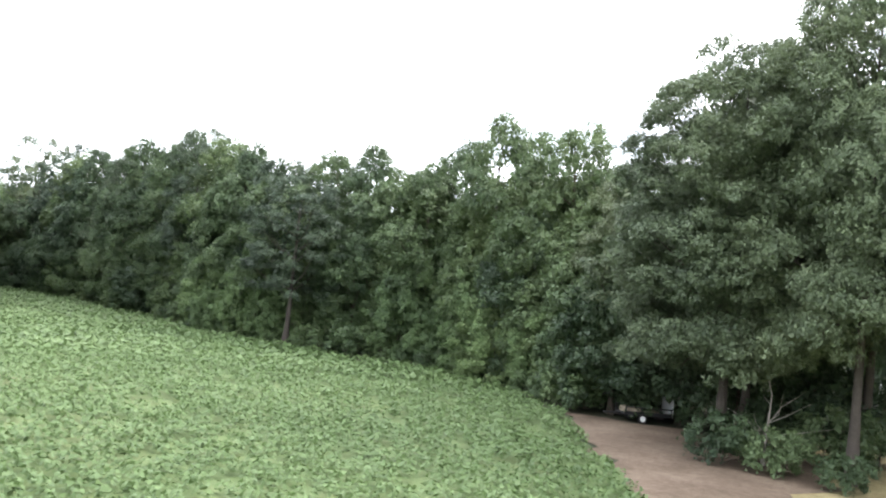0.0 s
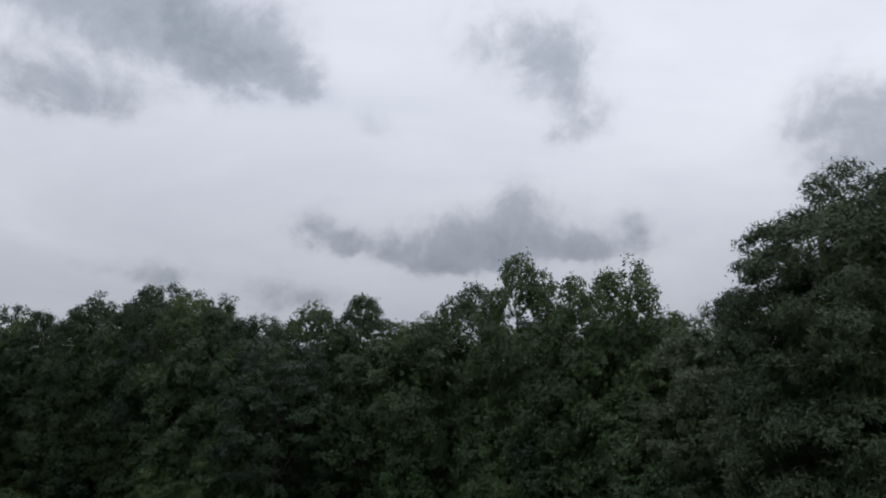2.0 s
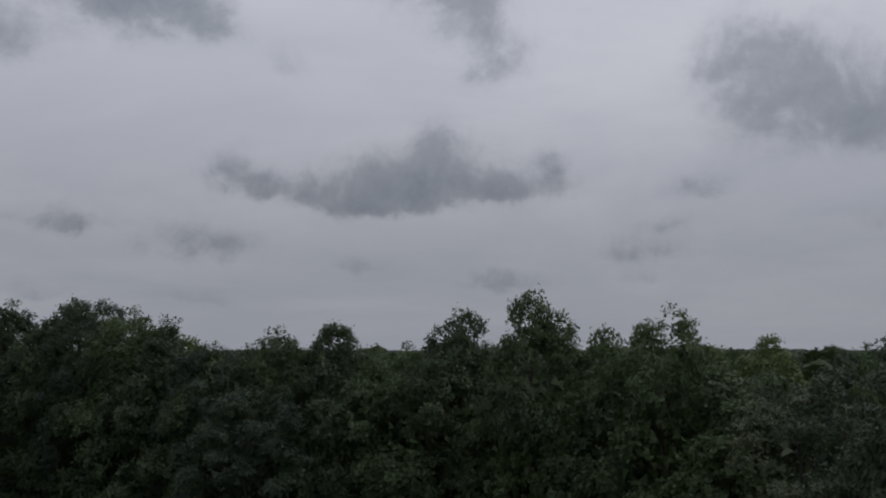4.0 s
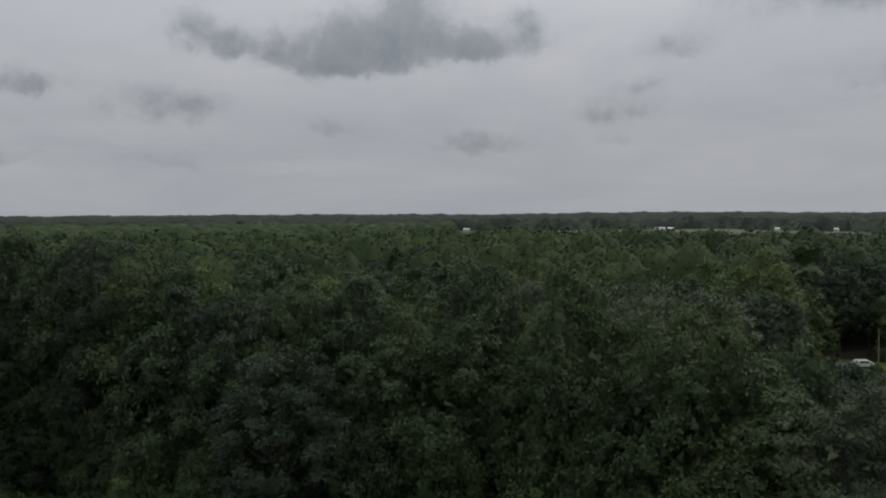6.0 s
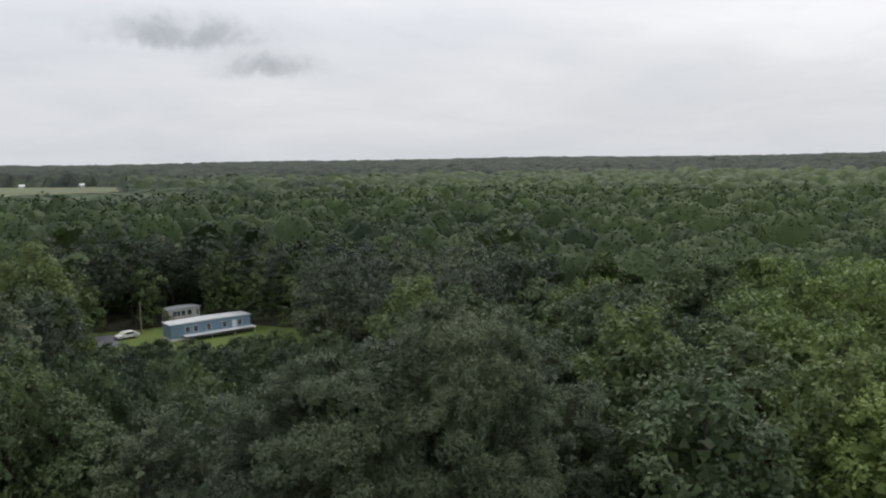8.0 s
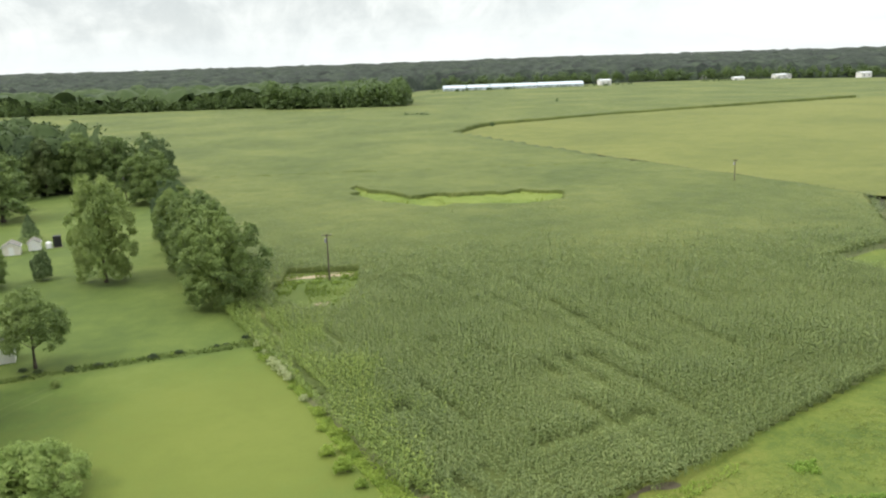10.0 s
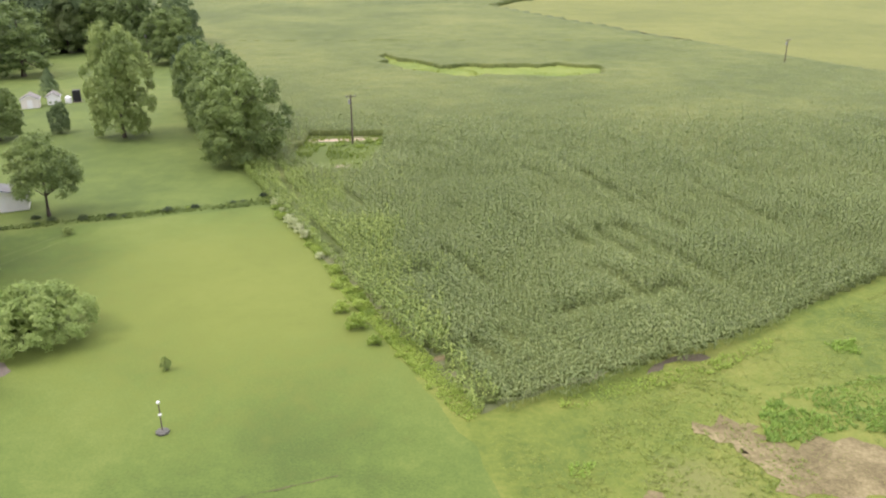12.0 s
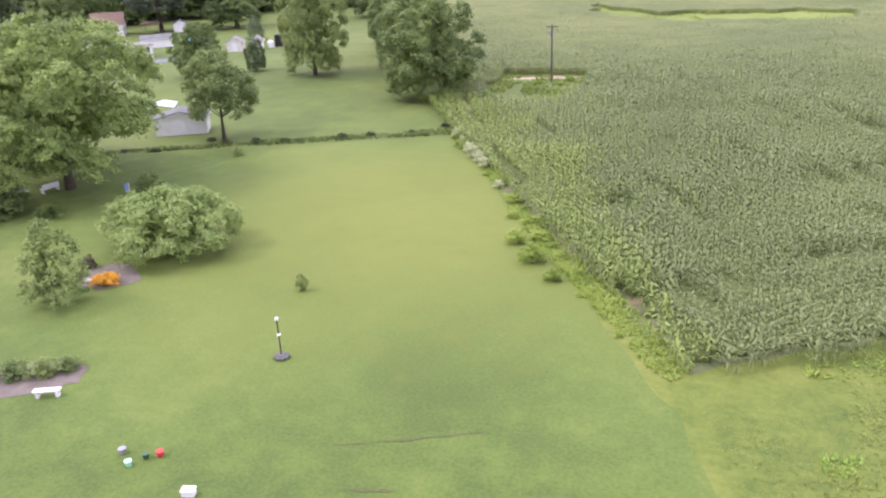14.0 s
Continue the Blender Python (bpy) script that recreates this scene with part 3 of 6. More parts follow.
CORN_EDGE_LINE = [(-23.6, -44.4), (3.6, -97), (12.5, -113), (33, -166), (53, -214), (78, -252), (140, -330), (262, -447), (400, -672), (100, -690), (90, -652), (-10, -646), (-60, -640),
                  (-360, -585), (-144, -491), (-63, -441), (-42, -395), (-89, -289), (-123, -219), (-137, -185), (-118, -140), (-95, -127), (-104, -112), (-92, -92), (-75, -75.5), (-59, -64.5), (-44, -54.6)]
GAP_EDGE = [(-1.9, -215), (-6, -209), (-10.3, -201), (-17.6, -195), (-25.8, -189), (-31, -193), (-36.9, -192), (-46.3, -190.5), (-54.7, -193), (-60, -196), (-61, -207), (-55, -209), (-50.3, -213.5), (-45, -209), (-38.1, -210.5), (-32, -208), (-26.2, -211), (-18.8, -207), (-12.5, -217), (-7, -221), (-2.3, -231), (-1, -226), (-4, -218)]
POLE_EDGE = [(4, -133.5), (-9.5, -134), (-10, -122), (-7.5, -110.5), (-2, -110.5), (5, -118)]
GOLD_EDGE = [(-42, -395), (-89, -289), (-123, -219), (-137, -185), (-320, -130), (-620, -300), (-620, -640), (-360, -580), (-144, -491), (-63, -441)]
SOY_EDGE = [(9.0, 53), (8.6, 30), (12, 10), (12, -24), (-14, -29), (-200, -21), (-170, 34), (-92, 36), (-55, 50), (-51, 69), (-59, 89), (-83, 132), (-74, 138), (-46, 116), (-22, 88), (-9, 77), (2, 73), (6.5, 64)]
def bearings(*rows):
    """Points of the plan from compass bearing and distance."""
    return [(-15.2 + math.sin(radians(a)) * r, 21.8 + math.cos(radians(a)) * r) for a, r in rows]


NORTH_FIELD = bearings((17.5, 621), (39, 621), (38.5, 1206), (34, 1278), (30, 1404), (22, 1404), (17.5, 1332))
NORTH_CROP = bearings((11.5, 684), (17.5, 621), (17.5, 1341), (11.5, 1332))

ground = sheet("ground", [(-4900, -4900), (4900, -4900), (4900, 4900), (-4900, 4900)], 0.0, FLOOR, "dark leaf-littered earth under the woods and round the fields")
sheet("field_margin", [(-30, -28), (-27, -46), (-46, -58), (-78, -79), (-70, -82), (-20, -60), (0, -104), (16, -118), (24, -112), (6, -92), (-6, -66), (-16, -36)], .008, ROUGH, "weedy margin between the lawn and the corn", "ground", .3, 2, 22)
sheet("lawn", LAWN_EDGE, 0.03, LAWN, "mown yellow-green lawn with a drier stretch", "lawn", 0.18, 2.0, 2)
sheet("back_lawn", BACK_EDGE, 0.03, BACK_LAWN, "mown green lawn beyond the ditch", "lawn", 0.25, 2.5, 3)
DITCH = [(0, -94), (30, -84.4), (62, -72.6), (101, -58), (102, -63), (76, -80), (62, -77), (32, -87.5), (3, -99)]
sheet("ditch_bank", DITCH, 0.022, BACK_LAWN, "grassy bank of the shallow ditch", "lawn", 0.3, 2.5, 16)
sheet("rough_field", WEED_EDGE, 0.02, ROUGH, "rough yellow-green weedy field with bare patches", "field", 0.4, 2.5, 4)
sheet("corn_ground", CORN_EDGE_LINE, 0.014, SOIL, "weedy soil under the corn", "field", 0.3, 4, 5)
sheet("soybean_ground", SOY_EDGE, 0.02, SOY_SOIL, "soil and low growth under the soybeans", "field", 0.3, 3, 6)
sheet("weedy_gap", GAP_EDGE, .75, BRIGHT, "bright yellow-green weeds where the corn failed", "field", 1.3, 2, 7)
sheet("pole_clearing", POLE_EDGE, 0.04, BACK_LAWN, "grassy clearing round a utility pole in the corn", "field", 0.4, 2, 8)
sheet("far_field", [(-60, -638), (-10, -644), (22, -900), (-50, -1010), (-420, -1040), (-620, -900), (-900, -300), (-600, -250), (-618, -640), (-360, -583)], 0.4, CORN_TOP, "grey-green crop field far off", "field", 1, 30, 13)
sheet("golden_field", GOLD_EDGE, 0.9, GOLD_TOP, "yellowing crop field", "field", 0.8, 10, 9)
sheet("far_north_field", NORTH_FIELD, 0.3, FIELD_TOP, "pale green field far off between the woods", "field", 2, 30, 10)
sheet("far_north_crop", NORTH_CROP, 0.3, CORN_TOP, "green crop far off between the woods", "field", 2, 30, 14)
sheet("camp_yard", bearings((34, 148), (44, 142), (51, 143), (51, 158), (46, 168), (35, 170)), .04, BACK_LAWN, "mown grass round the mobile home", "lawn", .6, 4, 15)
sheet("shaded_grass", [(9.5, 29), (12.4, -23.5), (39, -9.5), (46, 18), (34, 25.5), (14.5, 31.5)], .026, BACK_LAWN, "grass between the pines and the driveway", "lawn", .4, 3, 17)
sheet("straw_patch", [(9, 55), (8.8, 30), (14, 33), (19, 38), (22, 47), (17, 53)], 0.045, STRAW, "reddish brown pine straw and bare earth", "ground", 0.5, 1.5, 11)
sheet("dry_verge", [(14, 32), (36, 26), (48, 50), (40, 66), (22, 58), (21, 46)], 0.035, DRY, "dry tan grass under the pines", "ground", 0.5, 2, 12)

# ---------- the land beyond ----------
FIELDS = [DITCH, [(-88, -88), (-420, -100), (-420, -265), (-100, -265), (-90, -150)], LAWN_EDGE, BACK_EDGE, WEED_EDGE, CORN_EDGE_LINE, GOLD_EDGE, SOY_EDGE, NORTH_FIELD, NORTH_CROP,
          [(8, 36), (8, -30), (34, -30), (45, 20), (24, 34), (16, 38)], [(9, 30), (9, 56), (15, 54), (20, 46), (17, 34)],
          [(-60, -640), (-10, -646), (22, -900), (-50, -1010), (-420, -1040), (-620, -900), (-900, -300), (-600, -250), (-360, -585)]]
YARDS = [(84, 160, 8), (95, 160, 8), (106, 156, 8), (113, 148, 8), (114, 136, 8), (125, -138, 7), (118, -122, 7), (108, -108, 7), (135, -169, 7), (142, -212, 8), (94, 135, 11), (84, 147, 7), (77, 140, 7), (101, 150, 6), (90, 126, 9), (98, 121, 9), (79, 130, 9), (40, 74, 6), (90, -148, 15), (116, -184, 16), (92, -57, 5), (172, -200, 12), (24, 46, 14), (30, 38, 10), (312, -486, 16)]


def headroom(x, y):
    """How tall the trees stand at most on the falling ground before the mobile home."""
    along, aside = (x + 15.9) * 0.679 + (y - 22.0) * 0.734, -(x + 15.9) * 0.734 + (y - 22.0) * 0.679
    return np.where((aside > -19) & (aside < 17) & (along > 15) & (along < 160), 32.6 - along * 0.2, 99.0)


def wooded(pts):
    keep = np.ones(len(pts), bool)
    for poly in FIELDS:
        keep &= ~inside(poly, pts)
    for x, y, r in YARDS:
        keep &= np.hypot(pts[:, 0] - x, pts[:, 1] - y) > r
    return keep


SHEET_FROM, SHEET_FROM_EAST = 150.0, 116.0
EYE = np.array((-15.0, 8.0))


def tree_tops(x, y, dist):
    """Height of the treetops over a place and the cast of the tree that stands there, crown by crown."""
    cell = np.where(dist < 620, 9.4, 15.0)
    cx, cy = x / cell, y / cell
    i, j = np.floor(cx), np.floor(cy)
    best, cast = np.full(x.shape, -9.0), np.zeros(x.shape)
    for di in (-1, 0, 1):
        for dj in (-1, 0, 1):
            hx = np.sin((i + di) * 12.9898 + (j + dj) * 78.233) * 43758.5453
            hy = np.sin((i + di) * 39.346 + (j + dj) * 11.135) * 24634.6345
            hx, hy = hx - np.floor(hx), hy - np.floor(hy)
            hz = hx * 7.31 + hy * 3.77
            hz -= np.floor(hz)
            tx, ty = (i + di + .1 + .8 * hx) * cell, (j + dj + .1 + .8 * hy) * cell
            R = cell * (.46 + .3 * hz)
            d = np.hypot(x - tx, y - ty) / R
            top = 12.0 + 5.5 * hy + 4.0 * hz
            z = top - np.where(d < 1, 6.5 * d ** 3.2, 6.5 + (d - 1) * 26)
            cast = np.where(z > best, hz, cast)
            best = np.maximum(best, z)
    best = np.maximum(best, 5.0)
    best += 2.5 * (lattice_noise(x / 2.6, y / 2.6, 31) - .5) + 1.5 * (lattice_noise(x / 1.2, y / 1.2, 37) - .5) + 3.0 * (lattice_noise(x / 60, y / 60, 3) - .5)
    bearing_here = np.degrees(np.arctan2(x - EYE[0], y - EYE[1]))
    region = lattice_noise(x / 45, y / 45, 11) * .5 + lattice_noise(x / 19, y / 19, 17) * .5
    # Cast also shifts by bearing: paler eastward to brighten those woods, pine-dark near 44.
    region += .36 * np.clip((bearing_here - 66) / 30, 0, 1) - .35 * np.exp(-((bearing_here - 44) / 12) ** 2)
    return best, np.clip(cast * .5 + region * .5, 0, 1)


def canopy_material():
    """Treetops seen from afar: each tree its own cast from pine-dark to pale green; lit sprays and shaded hollows are
    put into the colour by noise.
    """
    m, tree, surf, place = material("treetops", 0.6)
    cast = wire(tree, "ShaderNodeAttribute", attribute_name="cast").outputs["Fac"]
    isle = wire(tree, "ShaderNodeNewGeometry").outputs["Random Per Island"]
    small = noise_tex(tree, place, 1.1, 4, 0.65)
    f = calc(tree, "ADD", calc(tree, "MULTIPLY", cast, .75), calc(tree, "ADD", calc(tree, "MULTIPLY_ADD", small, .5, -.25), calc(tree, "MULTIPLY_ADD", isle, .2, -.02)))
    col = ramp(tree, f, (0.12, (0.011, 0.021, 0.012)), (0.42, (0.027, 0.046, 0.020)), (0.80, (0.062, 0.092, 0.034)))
    tree.links.new(col, surf.inputs["Base Color"])
    surf.inputs["Specular IOR Level"].default_value = 0.1
    glow = wire(tree, "ShaderNodeBsdfTranslucent", {0: col})
    mixed = wire(tree, "ShaderNodeMixShader", {0: .2, 1: surf.outputs[0], 2: glow.outputs[0]})
    tree.links.new(mixed.outputs[0], tree.nodes["Material Output"].inputs[0])
    return m


TREETOPS = canopy_material()


def with_cast(me, values):
    me.attributes.new("cast", "FLOAT", "POINT").data.foreach_set("value", np.asarray(values, np.float32))
    return me


def woods_sheet(name, label, rings, turns, mat, smooth, lift, sides=False):
    """The treetops of the woods beyond the single trees, as one uneven sheet that drops to the ground at the fields."""
    rng = np.random.default_rng(21)
    a, r = np.meshgrid(turns, rings)
    step = np.gradient(rings)[:, None]
    r = r + rng.uniform(-.4, .4, r.shape) * step
    a = a + rng.uniform(-.4, .4, a.shape) * (turns[1] - turns[0])
    x, y = EYE[0] + np.sin(a) * r, EYE[1] + np.cos(a) * r
    wood = wooded(np.column_stack([x.ravel(), y.ravel()])).reshape(x.shape)
    deg = np.degrees(a)
    wood &= r > np.where((deg < 62) | (deg > 100), SHEET_FROM, SHEET_FROM_EAST)
    for grow in (False, False, True):
        for ax in (0, 1):
            one, other = [np.roll(wood, d, ax) for d in (-1, 1)]
            wood = wood | one | other if grow else wood & one & other
    z, cast = tree_tops(x, y, r)
    z += lift * np.clip((r - 800) / 2500, 0, 1) * (12 * lattice_noise(x / 700, y / 700, 9) + 7 * lattice_noise(x / 60, y / 60, 13))
    z = np.where((deg > 8) & (deg < 42) & (r > 380) & (r < 700), np.minimum(z, 13.5), z)
    n, m = x.shape
    k = np.arange(n * m).reshape(n, m)
    quads = np.stack([k[:-1, :-1], k[:-1, 1:], k[1:, 1:], k[1:, :-1]], -1).reshape(-1, 4)
    kept = wood.ravel()[quads].sum(1)
    quads = quads[kept >= (1 if sides else 4)]
    if sides:
        z = np.where(wood, z, -1.0)
    ob = new(name, with_cast(mesh_np(name, np.column_stack([x.ravel(), y.ravel(), z.ravel()]), quads, mat, smooth), cast.ravel()))
    tagged(ob, label, "woods", kind="stuff")


def ring_steps(start, end, share, least):
    out = [start]
    while out[-1] < end:
        out.append(out[-1] + max(least, out[-1] * share))
    return np.array(out)


VIEW = np.radians(np.linspace(-54, 212, 1050))
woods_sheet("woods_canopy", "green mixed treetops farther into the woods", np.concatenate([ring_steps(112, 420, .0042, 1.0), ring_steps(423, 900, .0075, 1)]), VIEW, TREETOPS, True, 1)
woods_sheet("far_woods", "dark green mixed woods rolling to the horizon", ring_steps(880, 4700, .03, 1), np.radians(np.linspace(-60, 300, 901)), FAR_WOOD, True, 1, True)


def treetop_sprays(count):
    """Loose sprays of leaves over the nearer part of the treetops."""
    rng = np.random.default_rng(23)
    r = np.exp(rng.uniform(math.log(114), math.log(430), count))
    a = rng.uniform(radians(-52), radians(180), count)
    p = EYE + np.column_stack([np.sin(a) * r, np.cos(a) * r])
    deg = np.degrees(a)
    keep = wooded(p) & (r > np.where((deg < 62) | (deg > 100), SHEET_FROM, SHEET_FROM_EAST))
    p, r = p[keep], r[keep]
    z, cast = tree_tops(p[:, 0], p[:, 1], r)
    n = len(p)
    c = np.column_stack([p, z + rng.uniform(-.25, .55, n)])
    v, f = leaves(c, rng.normal(0, .45, (n, 3)) + (0, 0, .8), r * .0035 * rng.uniform(.7, 1.4, n), rng, .75)
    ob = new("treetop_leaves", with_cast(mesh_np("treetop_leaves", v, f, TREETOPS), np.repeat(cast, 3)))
    tagged(ob, "leafy sprays over the treetops of the woods", "woods", kind="stuff")


treetop_sprays(420000)


def sheet_margin():
    """Whole small crowns, down to the ground, where the treetops end at a yard, a road or a field."""
    rng = np.random.default_rng(29)
    gx, gy = np.meshgrid(np.arange(-430, 431, 5.2), np.arange(-430, 431, 5.2))
    p = np.column_stack([gx.ravel(), gy.ravel()]) + rng.uniform(-1.8, 1.8, (gx.size, 2))
    off = p - EYE
    r, deg = np.hypot(off[:, 0], off[:, 1]), np.degrees(np.arctan2(off[:, 0], off[:, 1]))
    start = np.where((deg < 62) | (deg > 100), SHEET_FROM, SHEET_FROM_EAST)
    near = (r > start) & (r < 420) & (deg > -54) & wooded(p)
    p = p[near]
    open_by = np.zeros(len(p), bool)
    for turn in np.linspace(0, 6.283, 8, endpoint=False):
        open_by |= ~wooded(p + np.array((math.cos(turn), math.sin(turn))) * 7.5)
    p = p[open_by & (headroom(p[:, 0], p[:, 1]) > 40)]
    east = np.degrees(np.arctan2(p[:, 0] - EYE[0], p[:, 1] - EYE[1])) > 75
    pattern = [broad_crown(rng, 4.8, .3, 14.5, 24, .54, .75, 6, .22, .36, heart=40, cover=1.0)[0] for _ in range(5)]
    for q, leaf, label in ((p[east], EASTERN, "green leafy edge of the woods round the gardens"), (p[~east], SPRING, "leafy edge of the woods round the yards and fields")):
        scatter("woods_edge", pattern, np.column_stack([q, np.zeros(len(q))]), rng.uniform(0, 6.28, len(q)), rng.uniform(.75, 1.2, len(q)), leaf, label, "woods", rng)


sheet_margin()

# ---------- trees ----------
R0 = np.random.default_rng(5)
kinds = {}
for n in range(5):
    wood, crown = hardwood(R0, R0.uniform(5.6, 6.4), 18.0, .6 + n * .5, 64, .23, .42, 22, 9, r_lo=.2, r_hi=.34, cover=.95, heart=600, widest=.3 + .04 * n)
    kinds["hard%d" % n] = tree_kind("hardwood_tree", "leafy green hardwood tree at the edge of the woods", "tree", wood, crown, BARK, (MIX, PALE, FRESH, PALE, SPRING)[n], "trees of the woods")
for n in range(3):
    wood, crown = pine(R0, 5.2, 20.0, (2.0, 5.0, 3.2)[n], 100, .26, .4, 24, cover=1.0, heart=300, widest=.42)
    kinds["pine%d" % n] = tree_kind("pine_tree", "tall dark green pine with puffed tiers of needles", "tree", wood, crown, PINE_BARK, PINE, "pines of the woods")
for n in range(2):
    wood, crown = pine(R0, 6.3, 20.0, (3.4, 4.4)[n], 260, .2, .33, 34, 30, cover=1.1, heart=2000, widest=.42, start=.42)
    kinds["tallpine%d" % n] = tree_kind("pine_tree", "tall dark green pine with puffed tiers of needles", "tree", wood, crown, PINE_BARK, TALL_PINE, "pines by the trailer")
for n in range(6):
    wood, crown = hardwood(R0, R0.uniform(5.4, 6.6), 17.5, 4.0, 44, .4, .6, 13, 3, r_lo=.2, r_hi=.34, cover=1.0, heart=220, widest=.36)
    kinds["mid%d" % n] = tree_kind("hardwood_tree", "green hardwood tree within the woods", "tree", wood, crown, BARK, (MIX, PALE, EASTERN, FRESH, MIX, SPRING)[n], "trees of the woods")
for n in range(3):
    wood, crown = pine(R0, 5.2, 19.0, 6.0, 60, .44, .56, 13, 6, cover=1.0, heart=100, widest=.45)
    kinds["midpine%d" % n] = tree_kind("pine_tree", "dark green pine within the woods", "tree", wood, crown, PINE_BARK, PINE, "pines of the woods")
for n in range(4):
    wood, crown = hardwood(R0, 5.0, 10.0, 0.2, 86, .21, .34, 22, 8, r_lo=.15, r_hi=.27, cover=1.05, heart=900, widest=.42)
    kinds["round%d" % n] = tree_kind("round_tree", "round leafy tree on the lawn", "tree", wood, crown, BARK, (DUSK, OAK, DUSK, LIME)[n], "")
for n in range(3):
    wood, crown = hardwood(R0, 5.0, 10.0, 0.2, 52, .30, .44, 17, 5, r_lo=.17, r_hi=.3, cover=1.0, heart=300)
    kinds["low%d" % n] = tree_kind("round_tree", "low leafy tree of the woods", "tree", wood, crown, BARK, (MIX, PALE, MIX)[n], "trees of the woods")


for n in range(3):
    wood, crown = hardwood(R0, 5.2, 15.5, .3, 48, .3, .48, 20, 5, r_lo=.2, r_hi=.34, cover=1.0, heart=300, widest=.36)
    kinds["rim%d" % n] = tree_kind("leafy_tree", "leafy green tree of the gardens", "tree", wood, crown, BARK, (EASTERN, SPRING, EASTERN)[n], "garden trees")
wood, crown = hardwood(R0, 5.0, 4.2, .2, 70, .17, .3, 24, 8, r_lo=.14, r_hi=.25, cover=.95, heart=500, widest=.4)
kinds["paletree"] = tree_kind("leafy_tree", "low spreading yellow-green tree", "tree", wood, crown, BARK, OAK_BIG, "garden trees")


def bush_kind(name, label, leaf, R, H, lobes, size, category="shrub"):
    crown, tips = broad_crown(R0, R, 0.05, H, lobes, size, size * 1.5, 16, heart=80)
    wood = limbs(R0, H * .6, .05 + .012 * H, tips, 6, .1, .05)
    return tree_kind(name, label, category, wood, crown, BARK, leaf)


kinds["brush"] = bush_kind("shrub", "leafy green undergrowth at the foot of the trees", MIX, 2.6, 3.6, 24, .24)
kinds["brush2"] = bush_kind("shrub", "pale green leafy undergrowth at the foot of the trees", PALE, 2.4, 3.0, 24, .23)
kinds["bush"] = bush_kind("shrub", "clipped round green shrub on the lawn", OAK, 1.0, 2.0, 22, .13)
kinds["weedbush"] = bush_kind("shrub", "bright green weedy bush by the corn", HEDGE, 1.3, 1.9, 20, .15)
kinds["goldbush"] = bush_kind("shrub", "yellow-green bush at the edge of the corn", HEDGE, 1.3, 2.0, 20, .15)
kinds["whitebush"] = bush_kind("flowering_shrub", "cream flowering shrub at the edge of the corn", WHITE_FLOWER, 1.1, 1.7, 20, .13)
kinds["duskbush"] = bush_kind("shrub", "dusky purple-green garden shrub by the patio", PINKISH, 1.4, 2.4, 20, .15)

# the woods' front along the soybeans
FRONT = [(-150, 36), (-92, 38), (-56, 52), (-52, 70), (-60, 90), (-84, 132), (-76, 140), (-47, 117), (-23, 90), (-10, 80), (0, 75.5), (5, 70), (8.5, 62), (11, 56)]
run = np.concatenate([[0], np.cumsum([math.dist(a, b) for a, b in zip(FRONT, FRONT[1:])])])
R0 = np.random.default_rng(51)
s = 0.0
taken = []
while s < run[-1]:
    x, y = np.interp(s, run, [p[0] for p in FRONT]), np.interp(s, run, [p[1] for p in FRONT])
    away = np.array([x + 10, y + 2]) / math.hypot(x + 10, y + 2)
    for row, back in enumerate((1.2, 5.2, 10.5)):
        px, py = x + away[0] * (back + R0.normal(0, .9)) + away[1] * R0.normal(0, .8), y + away[1] * (back + R0.normal(0, .9)) - away[0] * R0.normal(0, .8)
        if row == 0:
            if R0.random() < .8:
                k = R0.uniform(.5, .85)
                plant(kinds[("low%d" if x < -30 else "round%d") % R0.choice((0, 2, 2))], px, py, R0.uniform(0, 360), k, R0.uniform(.9, 1.35), "low leafy tree at the woods' front", "trees of the woods")
            continue
        near = x > -62
        if R0.random() < (.3 if x < -25 else .1):
            name = ("pine%d" if near else "midpine%d") % R0.integers(0, 3)
        else:
            name = ("hard%d" if near else "mid%d") % R0.choice((0, 1, 2, 3) if near else (0, 1, 0, 1))
        k = R0.uniform(.95, 1.15) if row == 2 else R0.uniform(.72, .98)
        plant(kinds[name], px, py, R0.uniform(0, 360), k, (R0.uniform(.98, 1.2) if row == 2 else R0.uniform(.9, 1.12)) * (1.12 if x < -28 else 1.12 if x < 2 else .97))
        taken.append((px, py))
    if R0.random() < .85:
        plant(kinds[("brush", "brush2")[R0.integers(0, 2)]], x - away[0] * .8, y - away[1] * .8, R0.uniform(0, 360), R0.uniform(.6, 1.2), R0.uniform(.8, 1.2), group="undergrowth")
    s += R0.uniform(4.2, 5.8) if x > -62 else R0.uniform(6, 8)
for x, y, k, tall, name in ((4.8, 74, .95, 1.42, "hard1"), (10.5, 66.5, 1.0, 1.27, "hard2"), (13.5, 62, .95, 1.05, "hard0"), (-15, 82, 1.0, .9, "pine1"), (-1.5, 80.5, 1.0, 1.13, "hard2"), (-6.5, 84, .9, 1.14, "hard0"), (-36, 119, 1.0, 1.44, "hard3"), (-29.5, 121, .95, 1.36, "hard0"), (-41, 122, .9, 1.4, "hard1")):
    plant(kinds[name], x, y, R0.uniform(0, 360), k, tall, "tall open-crowned hardwood standing over the woods' edge" if name != "pine1" else "")
    taken.append((x, y))
